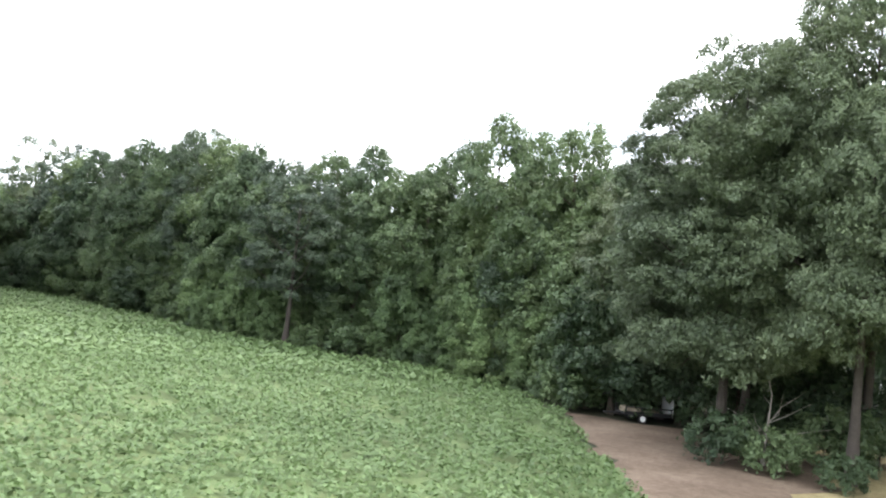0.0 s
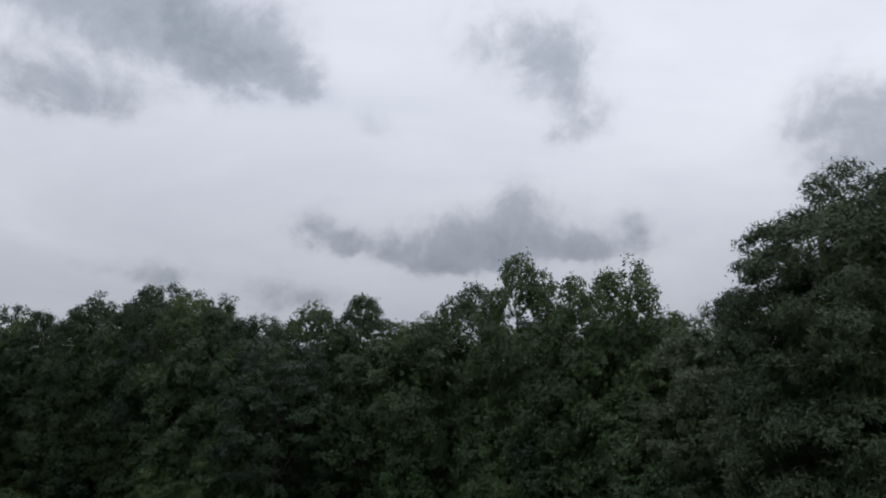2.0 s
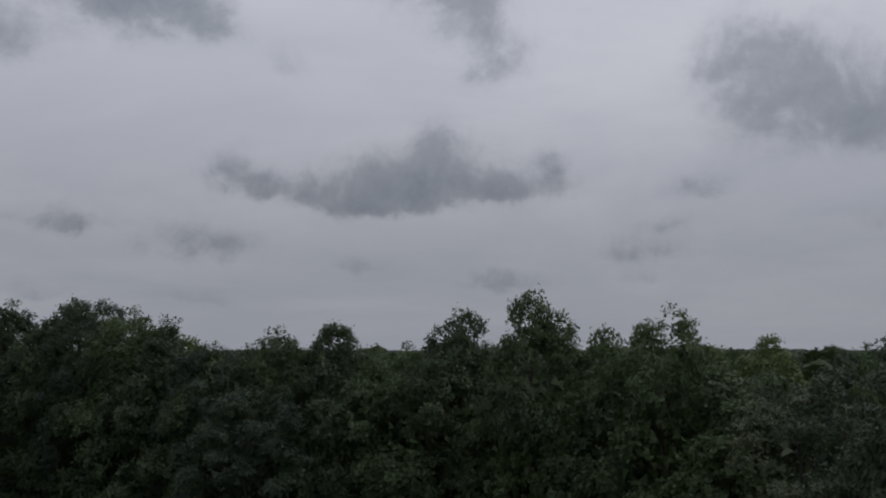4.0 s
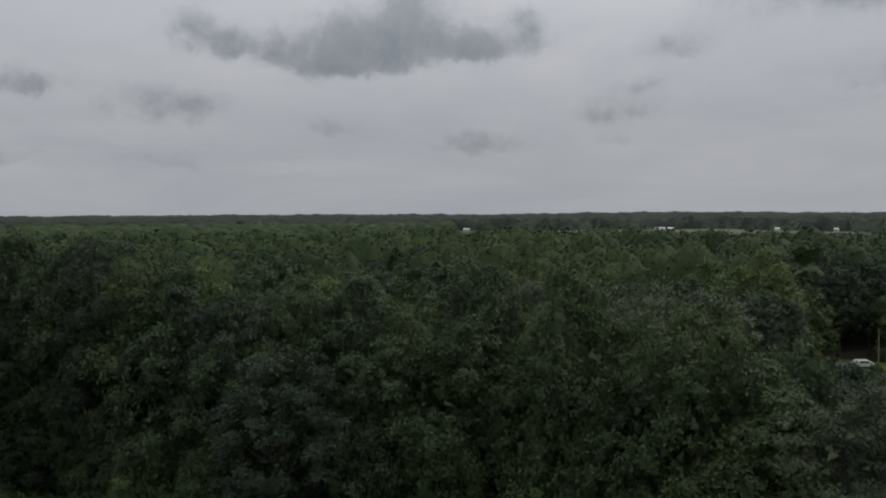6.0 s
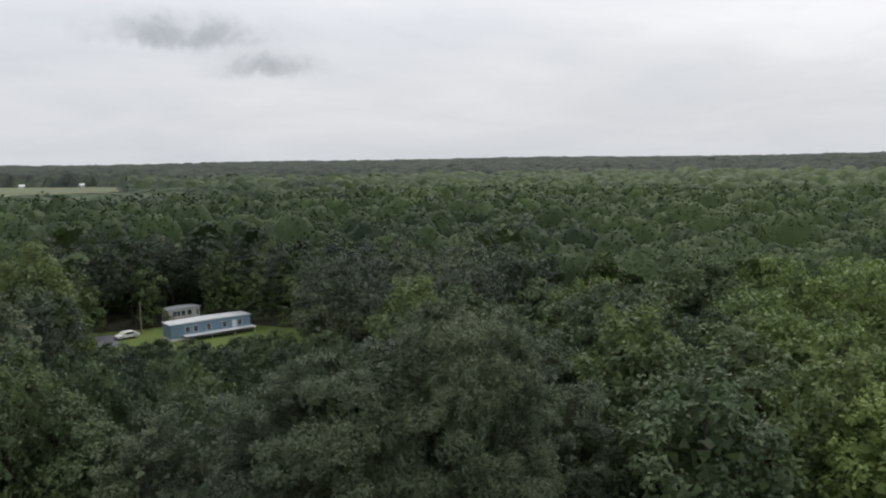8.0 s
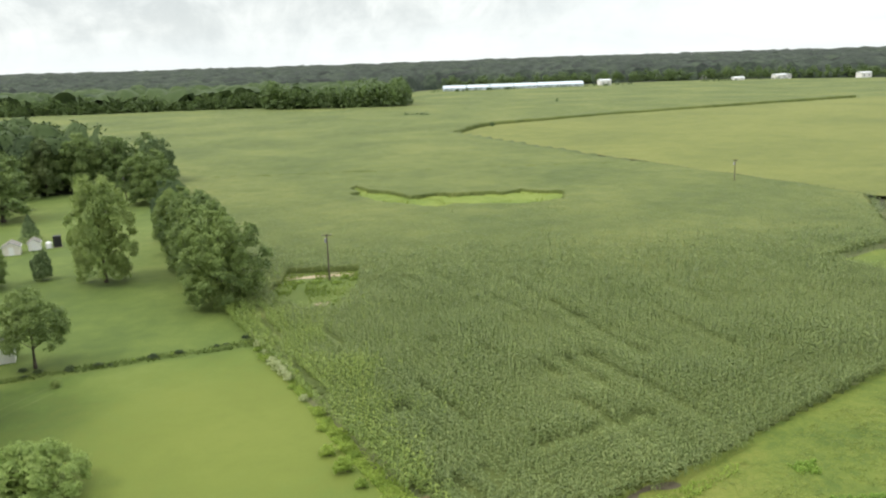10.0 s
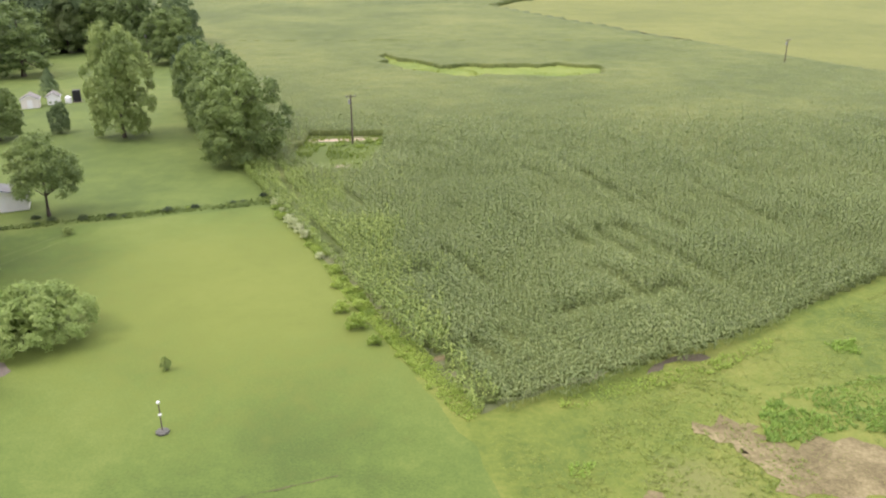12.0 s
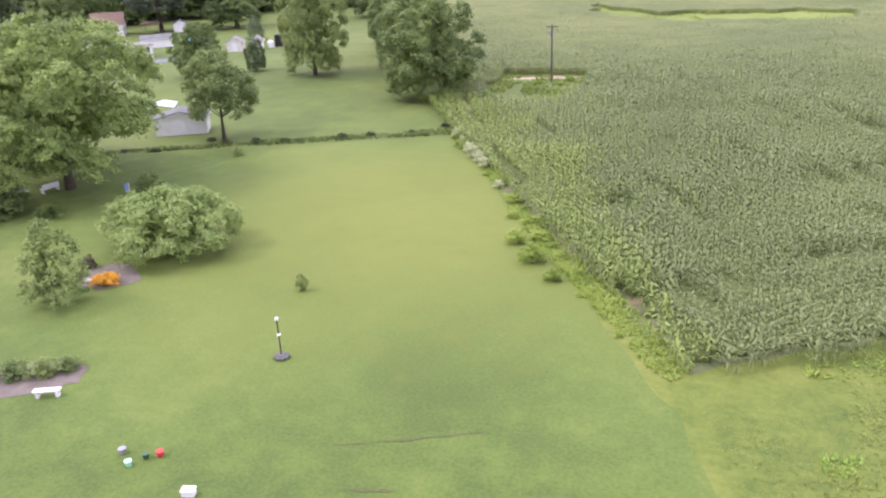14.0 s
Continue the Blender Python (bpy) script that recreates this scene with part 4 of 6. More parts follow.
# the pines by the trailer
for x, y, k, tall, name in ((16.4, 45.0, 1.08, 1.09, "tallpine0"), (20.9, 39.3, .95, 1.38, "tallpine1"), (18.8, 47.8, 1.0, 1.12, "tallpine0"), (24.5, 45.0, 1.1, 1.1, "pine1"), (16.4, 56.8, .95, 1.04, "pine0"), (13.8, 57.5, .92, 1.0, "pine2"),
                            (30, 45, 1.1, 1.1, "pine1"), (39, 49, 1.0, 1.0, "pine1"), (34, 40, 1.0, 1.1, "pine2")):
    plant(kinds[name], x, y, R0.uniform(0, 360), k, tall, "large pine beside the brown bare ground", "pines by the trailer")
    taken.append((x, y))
for x, y, k, tall in ((11.5, 58.5, .8, 1.2), (15.5, 58.5, .9, 1.25), (19.5, 58, .8, 1.3), (23, 53, .7, 1.1), (12.9, 56.6, .85, 1.1), (17.2, 55.0, .85, 1.15), (19.8, 51.5, .8, 1.1), (22.4, 47, .7, 1.1)):
    plant(kinds["low2"], x, y, R0.uniform(0, 360), k, tall, "leafy tree behind the trailer", "trees of the woods")
for x, y, k in ((15.4, 41.4, .72), (17.4, 39.8, .62), (19.6, 37.2, .48), (22, 42.5, .9), (26, 46, .9)):
    plant(kinds["brush"], x, y, R0.uniform(0, 360), k, 1.1, "green bush under the pines", "undergrowth")

# the woods behind, tree by tree where they are near
gx, gy = np.meshgrid(np.arange(-170, 171, 8.4), np.arange(-170, 181, 8.4))
R0 = np.random.default_rng(52)
spots = np.column_stack([gx.ravel(), gy.ravel()]) + R0.uniform(-3, 3, (gx.size, 2))
spots = spots[wooded(spots)]
off = spots - EYE
dist = np.hypot(off[:, 0], off[:, 1])
bear = np.degrees(np.arctan2(off[:, 0], off[:, 1]))
spots, dist, bear = [a[(bear > -52) & ((bear < 152) | ((dist > 235) & (bear < 178))) & (dist < 370)] for a in (spots, dist, bear)]
tk = np.array(taken)
clear_of = np.array([np.hypot(tk[:, 0] - p[0], tk[:, 1] - p[1]).min() > 5.2 for p in spots])
for p, d, b in zip(spots[clear_of], dist[clear_of], bear[clear_of]):
    if d > (SHEET_FROM if b < 62 or b > 100 else SHEET_FROM_EAST) + 4:
        continue
    piney = lattice_noise(p[0] / 45, p[1] / 45, 11) + (.20 if 30 < b < 60 else -.12 if b > 95 else -.06) > .66
    room = float(headroom(*p))
    if room < 22:
        k = R0.uniform(.7, .95) * min(1, room / 9)
        plant(kinds["low%d" % R0.integers(0, 3)], *p, R0.uniform(0, 360), k, room / 10 / k * R0.uniform(.72, .95), "lower leafy tree before the mobile home", "trees of the woods")
        continue
    near = d < 96 and b < 48
    if piney:
        name = ("pine%d" if near else "midpine%d") % R0.integers(0, 3)
    else:
        name = "hard%d" % R0.integers(0, 5) if near else "mid%d" % (R0.choice((2, 2, 5)) if b > 75 else R0.choice((0, 1, 5, 1, 3, 5)))
    k = R0.uniform(.82, 1.2)
    plant(kinds[name], *p, R0.uniform(0, 360), k, R0.uniform(.92, 1.2) / k ** .5)

R0 = np.random.default_rng(53)
for x, y, k in ((76, 157, 1.0), (83, 160, 1.1), (89, 159, 1.0), (95, 158, 1.05), (103, 157, 1.0), (110, 152, 1.1), (113, 145, 1.0), (70, 150, .9), (108, 160, 1.1), (79, 165, 1.1), (92, 166, 1.1), (115, 137, 1.0), (111, 128, 1.0)):
    plant(kinds["midpine%d" % R0.integers(0, 3)], x, y, R0.uniform(0, 360), k * .9, R0.uniform(.95, 1.1), "tall dark pine behind the mobile home", "pines of the woods")
for x, y, k in ((47, -3.5, .7), (51, -2, .8), (55, 1, .9), (49, 3.5, .75), (53, 7.5, .9), (58, 6, 1.0), (46.5, 9, .8), (50, 13, .9), (56, 12, .9), (60, 0, .9), (44.5, 3, .6), (62, 10, 1.0), (57, -4.5, .8)):
    plant(kinds["low%d" % R0.integers(0, 3)], x, y, R0.uniform(0, 360), k, R0.uniform(.8, 1.1), "low leafy tree where the woods meet the lawn", "trees of the woods")
# trees of the gardens: x, y, radius, height, kind, label
crown, tips = broad_crown(np.random.default_rng(21), 11.0, 2.4, 17.0, 96, .26, .48, 34, .15, .23, heart=2600, cover=.92, widest=.45)
wood = limbs(R0, 13.0, .42, tips, 22)
tree_kind("oak_tree", "huge spreading pale green shade tree on the lawn", "tree", wood, crown, BARK, OAK_BIG).matrix_basis = pose(36.4, -69.5, 0)
GARDEN = [(70.5, -58.5, 9.8, 11.8, "round0", "large dense dark green round maple"), (60.0, -34.0, 10.4, 11.6, "round0", "large dense dark maple beside the driveway"),
          (53.5, -23.0, 8.0, 8.6, "round1", "leafy tree beside the driveway"), (34.9, -38.4, 5.0, 3.3, "paletree", "low pale green tree at the driveway's edge"),
          (95, -46, 6.0, 16, "round0", "dark tree at the woods' edge"),
          (101, -58, 6.5, 18, "round2", "dusky tree at the woods' edge"), (78, -76, 9.5, 14.4, "round3", "broad yellow-green tree behind the house"), (57.8, -76, 6.0, 13.0, "round1", "green tree beside the great shade tree"),
          (47, -78, 5.8, 12.5, "round1", "green tree behind the great shade tree"), (82, -97, 6.2, 12.5, "round2", "green garden tree beyond the ditch"), (58, -130.5, 4.3, 9.5, "round1", "compact round green tree"),
          (50, -136.5, 2.0, 5.9, "round2", "young slender tree on the lawn"), (37, -133, 6.0, 20, "round1", "tall columnar green tree on the lawn"), (11.3, -115.5, 6.9, 15.6, "round1", "full green tree at the corn's edge"),
          (17.5, -129, 6.2, 15.4, "round1", "full green tree in the row along the corn"), (22, -140, 6.6, 15.6, "round1", "full green tree in the row along the corn"), (29, -154, 5.2, 14.2, "round1", "green tree in the row along the corn"),
          (34.5, -169, 5.0, 13.8, "round2", "green tree in the row along the corn"), (56, -220, 8.4, 15.4, "round1", "round green tree at the end of the row"),
          (85, -246, 7, 19, "rim0", "dark tree at the far side of the lawn"), (75, -247, 6, 18.2, "rim2", "dark tree at the far side of the lawn"), (69, -259, 7, 17.4, "rim0", "dark tree at the far side of the lawn"),
          (63, -250, 6, 16.5, "round0", "dark tree at the far side of the lawn"), (96, -243, 6, 18.4, "rim1", "green tree at the far side of the lawn"), (88, -199, 8.8, 18.2, "rim0", "bright green tree behind the sheds"),
          (106, -192, 9.0, 18.4, "pine1", "dark spreading pine behind the sheds"), (122, -172, 6.3, 14.4, "rim0", "pale green tree beside the brown-roofed house"), (135, -169, 6.2, 18, "rim1", "green tree beside the road"),
          (142, -212, 8, 17.4, "rim2", "green tree behind the brown-roofed house"), (125, -138, 5.4, 14.6, "pine2", "grey-green pine at the woods' edge"), (118, -122, 6, 13, "rim2", "green tree at the garden's edge"),
          (108, -108, 6.5, 13, "rim0", "green tree at the garden's edge"), (96, -88, 6.5, 13, "rim2", "green tree at the garden's edge"), (118, -156, 4.0, 8, "round3", "round green tree in front of the brown-roofed house"),
          (41.5, -61.5, 3.4, 6.0, "round1", "small leafy tree by the house"), (49, -66, 3.6, 7.0, "round1", "small leafy tree behind the house"), (78, -139, 3.4, 2.6, "round1", "low bushy tree before the tan-roofed house"), (83, -136.5, 3.2, 2.8, "round2", "low bushy tree before the tan-roofed house"),
          (103, -232, 6, 14, "rim0", "green tree at the far side of the lawn"), (112, -222, 6.5, 15, "rim2", "green tree at the far side of the lawn"), (98, -214, 5, 13, "round0", "dark tree behind the sheds")]
SIZES = {"round": (5.0, 10.0), "hard": (5.4, 18.0), "pine": (5.2, 20.0), "rim": (5.2, 15.5), "paletree": (5.0, 4.2)}   # radius and height of each kind as built
for x, y, R, H, kind, label in GARDEN:
    r0, h0 = SIZES[kind.rstrip("0123456789")]
    k = R / r0
    plant(kinds[kind], x, y, R0.uniform(0, 360), k, H / h0 / k, label, "garden trees")
for x, y, R, H, kind, label in ((27.8, -46.9, .9, 2.3, "bush", ""), (2.2, -50.9, .42, 1.35, "bush", "small dark sapling on the lawn"), (32.3, -61.5, 1.2, 1.4, "bush", ""), (28, -70.7, 1.1, 1.7, "bush", ""), (24.9, -83.2, .7, 1.0, "bush", ""),
                                (36.2, -51.9, .9, 1.0, "bush", ""), (36.9, -47.0, 1.25, 1.7, "duskbush", ""), (38.8, -49.5, 1.2, 1.5, "duskbush", ""), (41.1, -52.3, 1.0, 1.8, "weedbush", "spiky yellow-green plant at the patio's edge"), (41.8, -54.6, .8, 1.3, "bush", "leafy plant beside the awning"), (36.8, -56.4, .5, .5, "bush", "low flowers in a ring of stones"), (42.4, -57.4, 1.6, 2.8, "bush", "leafy shrub beside the house"), (40.2, -59.2, 2.4, 4.4, "bush", "tall leafy shrub beside the house"), (38.6, -57.2, 2.2, 3.4, "bush", "leafy shrub beside the patio"),
                                (37, -61, 2.4, 3.6, "bush", "leafy shrub beside the house"), (51.6, -42.8, .7, 1.6, "bush", ""), (12.6, -37.4, .9, 1.1, "bush", "low shrub in a mulched bed"), (11.6, -38.2, .8, .9, "bush", "low shrub in a mulched bed"), (14.2, -36.8, 1.0, 1.1, "bush", "low shrub in a mulched bed"),
                                (20.6, -51.8, .7, 1.1, "duskbush", "dusky shrub beside the willow")):
    r0, h0 = {"bush": (1.0, 2.0), "weedbush": (1.3, 1.9)}.get(kind, (1.4, 2.4))
    k = R / r0
    plant(kinds[kind], x, y, R0.uniform(0, 360), k, H / h0 / k, label, "garden shrubs")


wil = thing("weeping_willow", "broad low weeping willow with pale green drooping leaves", "tree", (16.2, -56.4, 0))
put("trunk", mesh_np("trunk", *limbs(R0, 3.2, .22, ball(R0, 10) * (2.6, 2.6, .6) + (0, 0, 3.2), 9, .2, .1), BARK, True), wil)
put("crown", mesh_np("crown", *broad_crown(np.random.default_rng(3), 5.5, .1, 5.3, 84, .25, .34, 26, .13, .22, slim=.42, cover=1.0, heart=1200, widest=.3)[0], WILLOW), wil)


def cone_tree(x, y, R, H, label, leaf):
    n = 3200
    u = R0.random(n) ** .7
    a = R0.uniform(0, 6.283, n)
    r = R * (1 - u) ** .8 * R0.uniform(.7, 1.08, n) * (1 + .18 * np.sin(a * 5 + u * 21))
    c = np.column_stack([np.cos(a) * r, np.sin(a) * r, .25 + u * (H - .3)])
    nrm = np.column_stack([np.cos(a), np.sin(a), np.full(n, .5)]) + R0.normal(0, .5, (n, 3))
    t = thing("conifer", label, "tree", (x, y, 0), group="garden trees")
    put("trunk", mesh_np("trunk", *tube([(0, 0, 0), (0, 0, H * .9)], [.12, .03], 6), BARK, True), t)
    put("crown", mesh_np("crown", *leaves(c, nrm, .3 * (R / 1.7) ** .5 * R0.uniform(.7, 1.3, n), R0, .5), leaf), t)


own = np.random.default_rng(12)
crown, tips = broad_crown(own, 2.2, .1, 6.4, 50, .16, .26, 20, .16, .3, heart=200, widest=.3)
wood = limbs(own, 5.2, .09, tips, 12)
tree_kind("upright_tree", "upright leafy green tree on the lawn", "tree", wood, crown, BARK, OAK, "garden trees").matrix_basis = pose(18.6, -45.8, 0)
crown, tips = broad_crown(R0, 4.7, 2.6, 11.0, 60, .22, .38, 22, .17, .28, heart=500, cover=1.0)
wood = limbs(R0, 9.0, .2, tips, 14)
tree_kind("ditch_tree", "open green tree with a bare trunk by the ditch", "tree", wood, crown, BARK, OAK, "garden trees").matrix_basis = pose(30.4, -90.0, 0)
cone_tree(68.5, -172, 2.6, 6.4, "dark cone-shaped evergreen by the sheds", DUSK)

mari = thing("marigold_clump", "round clump of bright orange flowers", "flowers", (17.2, -49.3, 0))
crown, tips = broad_crown(R0, .95, .05, .95, 30, .1, .14, 16, heart=60)
put("stems", mesh_np("stems", *limbs(R0, .5, .03, tips, 6, .05, .1), BARK, True), mari)
put("blooms", mesh_np("blooms", *crown, FLOWER), mari)

# hedge between lawn and corn, and the weeds along the ditch
for k in np.linspace(.1, .97, 34) + R0.normal(0, .008, 34):
    x, y = np.interp(k, [0, 1], [HEDGE_NEAR[0], HEDGE_FAR[0]]) + R0.normal(0, .6), np.interp(k, [0, 1], [HEDGE_NEAR[1], HEDGE_FAR[1]]) + R0.normal(0, .6)
    plant(kinds[("weedbush", "goldbush", "weedbush")[R0.integers(0, 3)]], x - .3, y, R0.uniform(0, 360), R0.uniform(.3, .95) * (.3 if k < .34 else .75), R0.uniform(.45, .8), group="bushes along the corn")
for x, y, k in ((-12.9, -58.6, .8), (-11, -62, .62), (-14.8, -55.5, .5)):
    plant(kinds["goldbush"], x, y, 40 * k, k, 1.0, group="bushes along the corn")
for x, y, k in ((-2.3, -85.6, .85), (-3.3, -83.9, .8), (-4.2, -82.0, .7), (-1.2, -87.6, .72), (.4, -91.0, .6), (1.9, -94.6, .7), (-6.8, -75.6, .5)):
    plant(kinds["whitebush"], x, y, 50 * k, k, 1.0, group="flowering shrubs along the corn")
for x, y, k in ((12.5, -93.4, 1.0), (15.5, -92, .7), (8, -95.5, .7), (4.5, -98.5, 1.0), (20.5, -89.8, .6), (31.5, -88.8, 1.0)):
    plant(kinds["brush2"], x, y, 60 * k, k * .26, .7, "low dark bush along the ditch", "bushes along the ditch")
for k in np.linspace(0, 1, 26):
    x, y = 3 + k * 78 + R0.normal(0, 1.0), -96.6 + k * 28.4 + R0.normal(0, .35)
    plant(kinds["weedbush" if R0.random() < .3 else "brush2"], x, y, R0.uniform(0, 360), R0.uniform(.14, .34), R0.uniform(.5, .9), "low green bush along the ditch", "bushes along the ditch")
for x, y, k in ((-7.2, -129.5, 1.0), (-9, -128, .8), (-2.5, -126.5, .9), (-6, -126, .8), (.5, -127, .7)):
    plant(kinds["weedbush"], x, y, 60 * k, k * .75, .5, "low green bush in the pole clearing", "bushes by the pole")
for k in range(9):
    plant(kinds["bush"], 48.2 - k * .42 + R0.normal(0, .2), -39.0 + k * 1.25, R0.uniform(0, 360), R0.uniform(.8, 1.3), .6, "low dark hedge plant along the driveway", "driveway hedge")
for kind in kinds.values():
    discard(kind)


# ---------- crops and weeds ----------
def blade(length, width, rise, bow, turn, z0, steps=2):
    """An arching leaf from a stalk: its vertices and quads."""
    u = np.linspace(0, 1, steps + 1)
    r, z = length * u, z0 + rise * u - bow * u * u
    w = width * (1 - u ** 2 * .85) * .5
    c, s = math.cos(turn), math.sin(turn)
    l = np.column_stack([r * c - w * s, r * s + w * c, z])
    q = np.column_stack([r * c + w * s, r * s - w * c, z])
    v = np.empty((2 * (steps + 1), 3))
    v[0::2], v[1::2] = l, q
    f = np.array([(2 * i, 2 * i + 1, 2 * i + 3, 2 * i + 2) for i in range(steps)])
    return v, f


def corn_plant(rng, leaves_n, steps, wide=1.0):
    bits = []
    a = rng.uniform(0, 6.28)
    for k in range(leaves_n):
        z0 = .45 + 1.45 * (k + rng.random() * .5) / leaves_n
        bits.append(blade(rng.uniform(.36, .6), rng.uniform(.09, .125) * wide, rng.uniform(.5, .8), rng.uniform(.55, 1.0), a + k * 2.9 + rng.normal(0, .5), z0, steps))
    bits.append(blade(.09, .05, 2.25, 0, a, 0, 1))
    return join(bits)


def rows_in(poly, direction, row, along, box_lo, box_hi, rng, holes=(), jitter=.1):
    """Plant places in rows along a direction, within a polygon and clear of the holes."""
    d = np.array(direction, float) / np.linalg.norm(direction)
    nrm = np.array((-d[1], d[0]))
    corners = np.array([(box_lo[0], box_lo[1]), (box_hi[0], box_lo[1]), (box_hi[0], box_hi[1]), (box_lo[0], box_hi[1])])
    a, b = corners @ d, corners @ nrm
    aa, bb = np.meshgrid(np.arange(a.min(), a.max(), along), np.arange(b.min(), b.max(), row))
    aa = aa + rng.uniform(-.5, .5, aa.shape) * along
    bb = bb + rng.normal(0, jitter * row, bb.shape)
    p = aa.reshape(-1, 1) * d + bb.reshape(-1, 1) * nrm
    p = p[(p[:, 0] > box_lo[0]) & (p[:, 0] < box_hi[0]) & (p[:, 1] > box_lo[1]) & (p[:, 1] < box_hi[1])]
    p = p[inside(poly, p)]
    for hole in holes:
        p = p[~inside(hole, p)]
    return p


R1 = np.random.default_rng(8)
ROW = (26.6, -51.9)
BARE = [(-20.0, -52.5), (-22.3, -52.7), (-22.2, -53.7), (-21.2, -53.9), (-20.0, -53.3)]
NEAR_EDGE = [(-23.4, -44.2), (-27.5, -45.3), (-31.6, -47.2), (-36.7, -50.1), (-44, -54.0), (-59, -64.5), (-75, -75.5), (-92, -92)]
HEADLAND = NEAR_EDGE + [(x + 4.7, y - 7.7) for x, y in NEAR_EDGE[:0:-1]] + [(-20.2, -51.2)]
near_corn = np.concatenate([rows_in(CORN_EDGE_LINE, ROW, 1.04, .28, (-110, -150), (24, -43), R1, (BARE, POLE_EDGE, HEADLAND), .05),
                            rows_in(HEADLAND, (-.836, -.549), 1.04, .28, (-110, -150), (24, -43), R1, (BARE,), .05)])
near_corn = near_corn[R1.random(len(near_corn)) < np.clip((near_corn[:, 1] + 150) / 50, 0, 1)]
thin = lattice_noise(near_corn @ np.array((.46, -.89)) / 9, near_corn @ np.array((.89, .46)) / .8, 4)
near_corn = near_corn[thin < .86]
edge_d = (near_corn[:, 0] + 23.6) * .89 + (near_corn[:, 1] + 44.4) * .457
pale = (-edge_d < 2.0 + (6 * lattice_noise(near_corn[:, 0] / 6, near_corn[:, 1] / 6, 2) + R1.exponential(2.6, len(near_corn))) * np.clip((-near_corn[:, 1] - 50) / 25, 0, 1.6)) & (R1.random(len(near_corn)) < .94)
for (x0, y0), (x1, y1), w in (((-35.7, -121.5), (-48.6, -82.8), .7), ((-38.7, -83), (-42.8, -70.5), .7), ((-20.4, -76.2), (-25.7, -66.6), .7), ((-31.9, -59.9), (-43.5, -66.1), .8), ((-56.2, -98.7), (-61.4, -84.4), .6)):
    d = np.array((x1 - x0, y1 - y0))
    u = np.clip(((near_corn - (x0, y0)) @ d) / (d @ d), 0, 1)
    gap = np.linalg.norm(near_corn - (np.array((x0, y0)) + u[:, None] * d), axis=1) > w * (.6 + .6 * lattice_noise(near_corn[:, 0], near_corn[:, 1], 3))
    near_corn, pale = near_corn[gap], pale[gap]
tpl = [corn_plant(R1, 6, 2, 1.45) for _ in range(7)]
for sel, mat, nm, lab in ((~pale, CORN, "corn_crop", "rows of tall grey-green corn"), (pale, CORN_EDGE, "pale_corn_crop", "rows of yellow-green corn along the field's edge")):
    q = near_corn[sel]
    tall = .8 + .35 * lattice_noise(q[:, 0] / 7, q[:, 1] / 7, 6)
    scatter(nm, tpl, np.column_stack([q, np.zeros(len(q))]), R1.uniform(0, 6.28, len(q)), tall * R1.uniform(.9, 1.1, len(q)), mat, lab, "crop", R1)
mid_corn = rows_in(CORN_EDGE_LINE, ROW, 1.05, .95, (-150, -330), (140, -96), R1, (GAP_EDGE, POLE_EDGE))
mid_corn = mid_corn[R1.random(len(mid_corn)) < np.clip((-96 - mid_corn[:, 1]) / 45, 0.05, 1) * np.clip((mid_corn[:, 1] + 300) / 110, 0, 1)]
thin = lattice_noise(mid_corn @ np.array((.46, -.89)) / 14, mid_corn @ np.array((.89, .46)) / 1.6, 4)
mid_corn = mid_corn[thin < .88]
tpl = [corn_plant(R1, 4, 1, 3.2) for _ in range(6)]
scatter("corn_crop", tpl, np.column_stack([mid_corn, np.zeros(len(mid_corn))]), R1.uniform(0, 6.28, len(mid_corn)), R1.uniform(.85, 1.12, len(mid_corn)) * (1 - .36 * np.clip((-mid_corn[:, 1] - 170) / 130, 0, 1)), CORN, "rows of tall grey-green corn farther off", "crop", R1)


def crop_top(name, poly, cell, z, swell, mat, label, lo, hi, holes=(), climb=0.0, climb_from=0.0):
    """The closed top of a dense crop as a gently uneven sheet with its sides down to the ground."""
    gx, gy = np.meshgrid(np.arange(lo[0], hi[0] + cell, cell), np.arange(lo[1], hi[1] + cell, cell))
    zz = z + swell * (lattice_noise(gx / 2.3, gy / 2.3, 1) - .5) + swell * (lattice_noise(gx / 17, gy / 17, 2) - .5)
    zz = zz + climb * np.clip((climb_from - gy) / 60, 0, 1)
    n, m = gx.shape
    k = np.arange(n * m).reshape(n, m)
    quads = np.stack([k[:-1, :-1], k[:-1, 1:], k[1:, 1:], k[1:, :-1]], -1).reshape(-1, 4)
    cen = np.column_stack([gx.ravel()[quads].mean(1), gy.ravel()[quads].mean(1)])
    keep = inside(poly, cen)
    for hole in holes:
        keep &= ~inside(hole, cen)
    quads = quads[keep]
    sides = np.concatenate([quads[:, [i, (i + 1) % 4]] for i in range(4)])
    key = np.sort(sides, 1)
    _, first, times_met = np.unique(key, axis=0, return_index=True, return_counts=True)
    rim = sides[first[times_met == 1]]
    used = np.unique(quads)
    remap = np.full(n * m, -1)
    remap[used] = np.arange(len(used))
    verts = np.column_stack([gx.ravel(), gy.ravel(), zz.ravel()])[used]
    skirt = np.column_stack([remap[rim[:, 1]], remap[rim[:, 0]], remap[rim[:, 0]] + len(used), remap[rim[:, 1]] + len(used)])
    verts = np.concatenate([verts, verts * (1, 1, 0)])
    tagged(new(name, mesh_np(name, verts, np.concatenate([remap[quads], skirt]), mat)), label, "crop", kind="stuff")


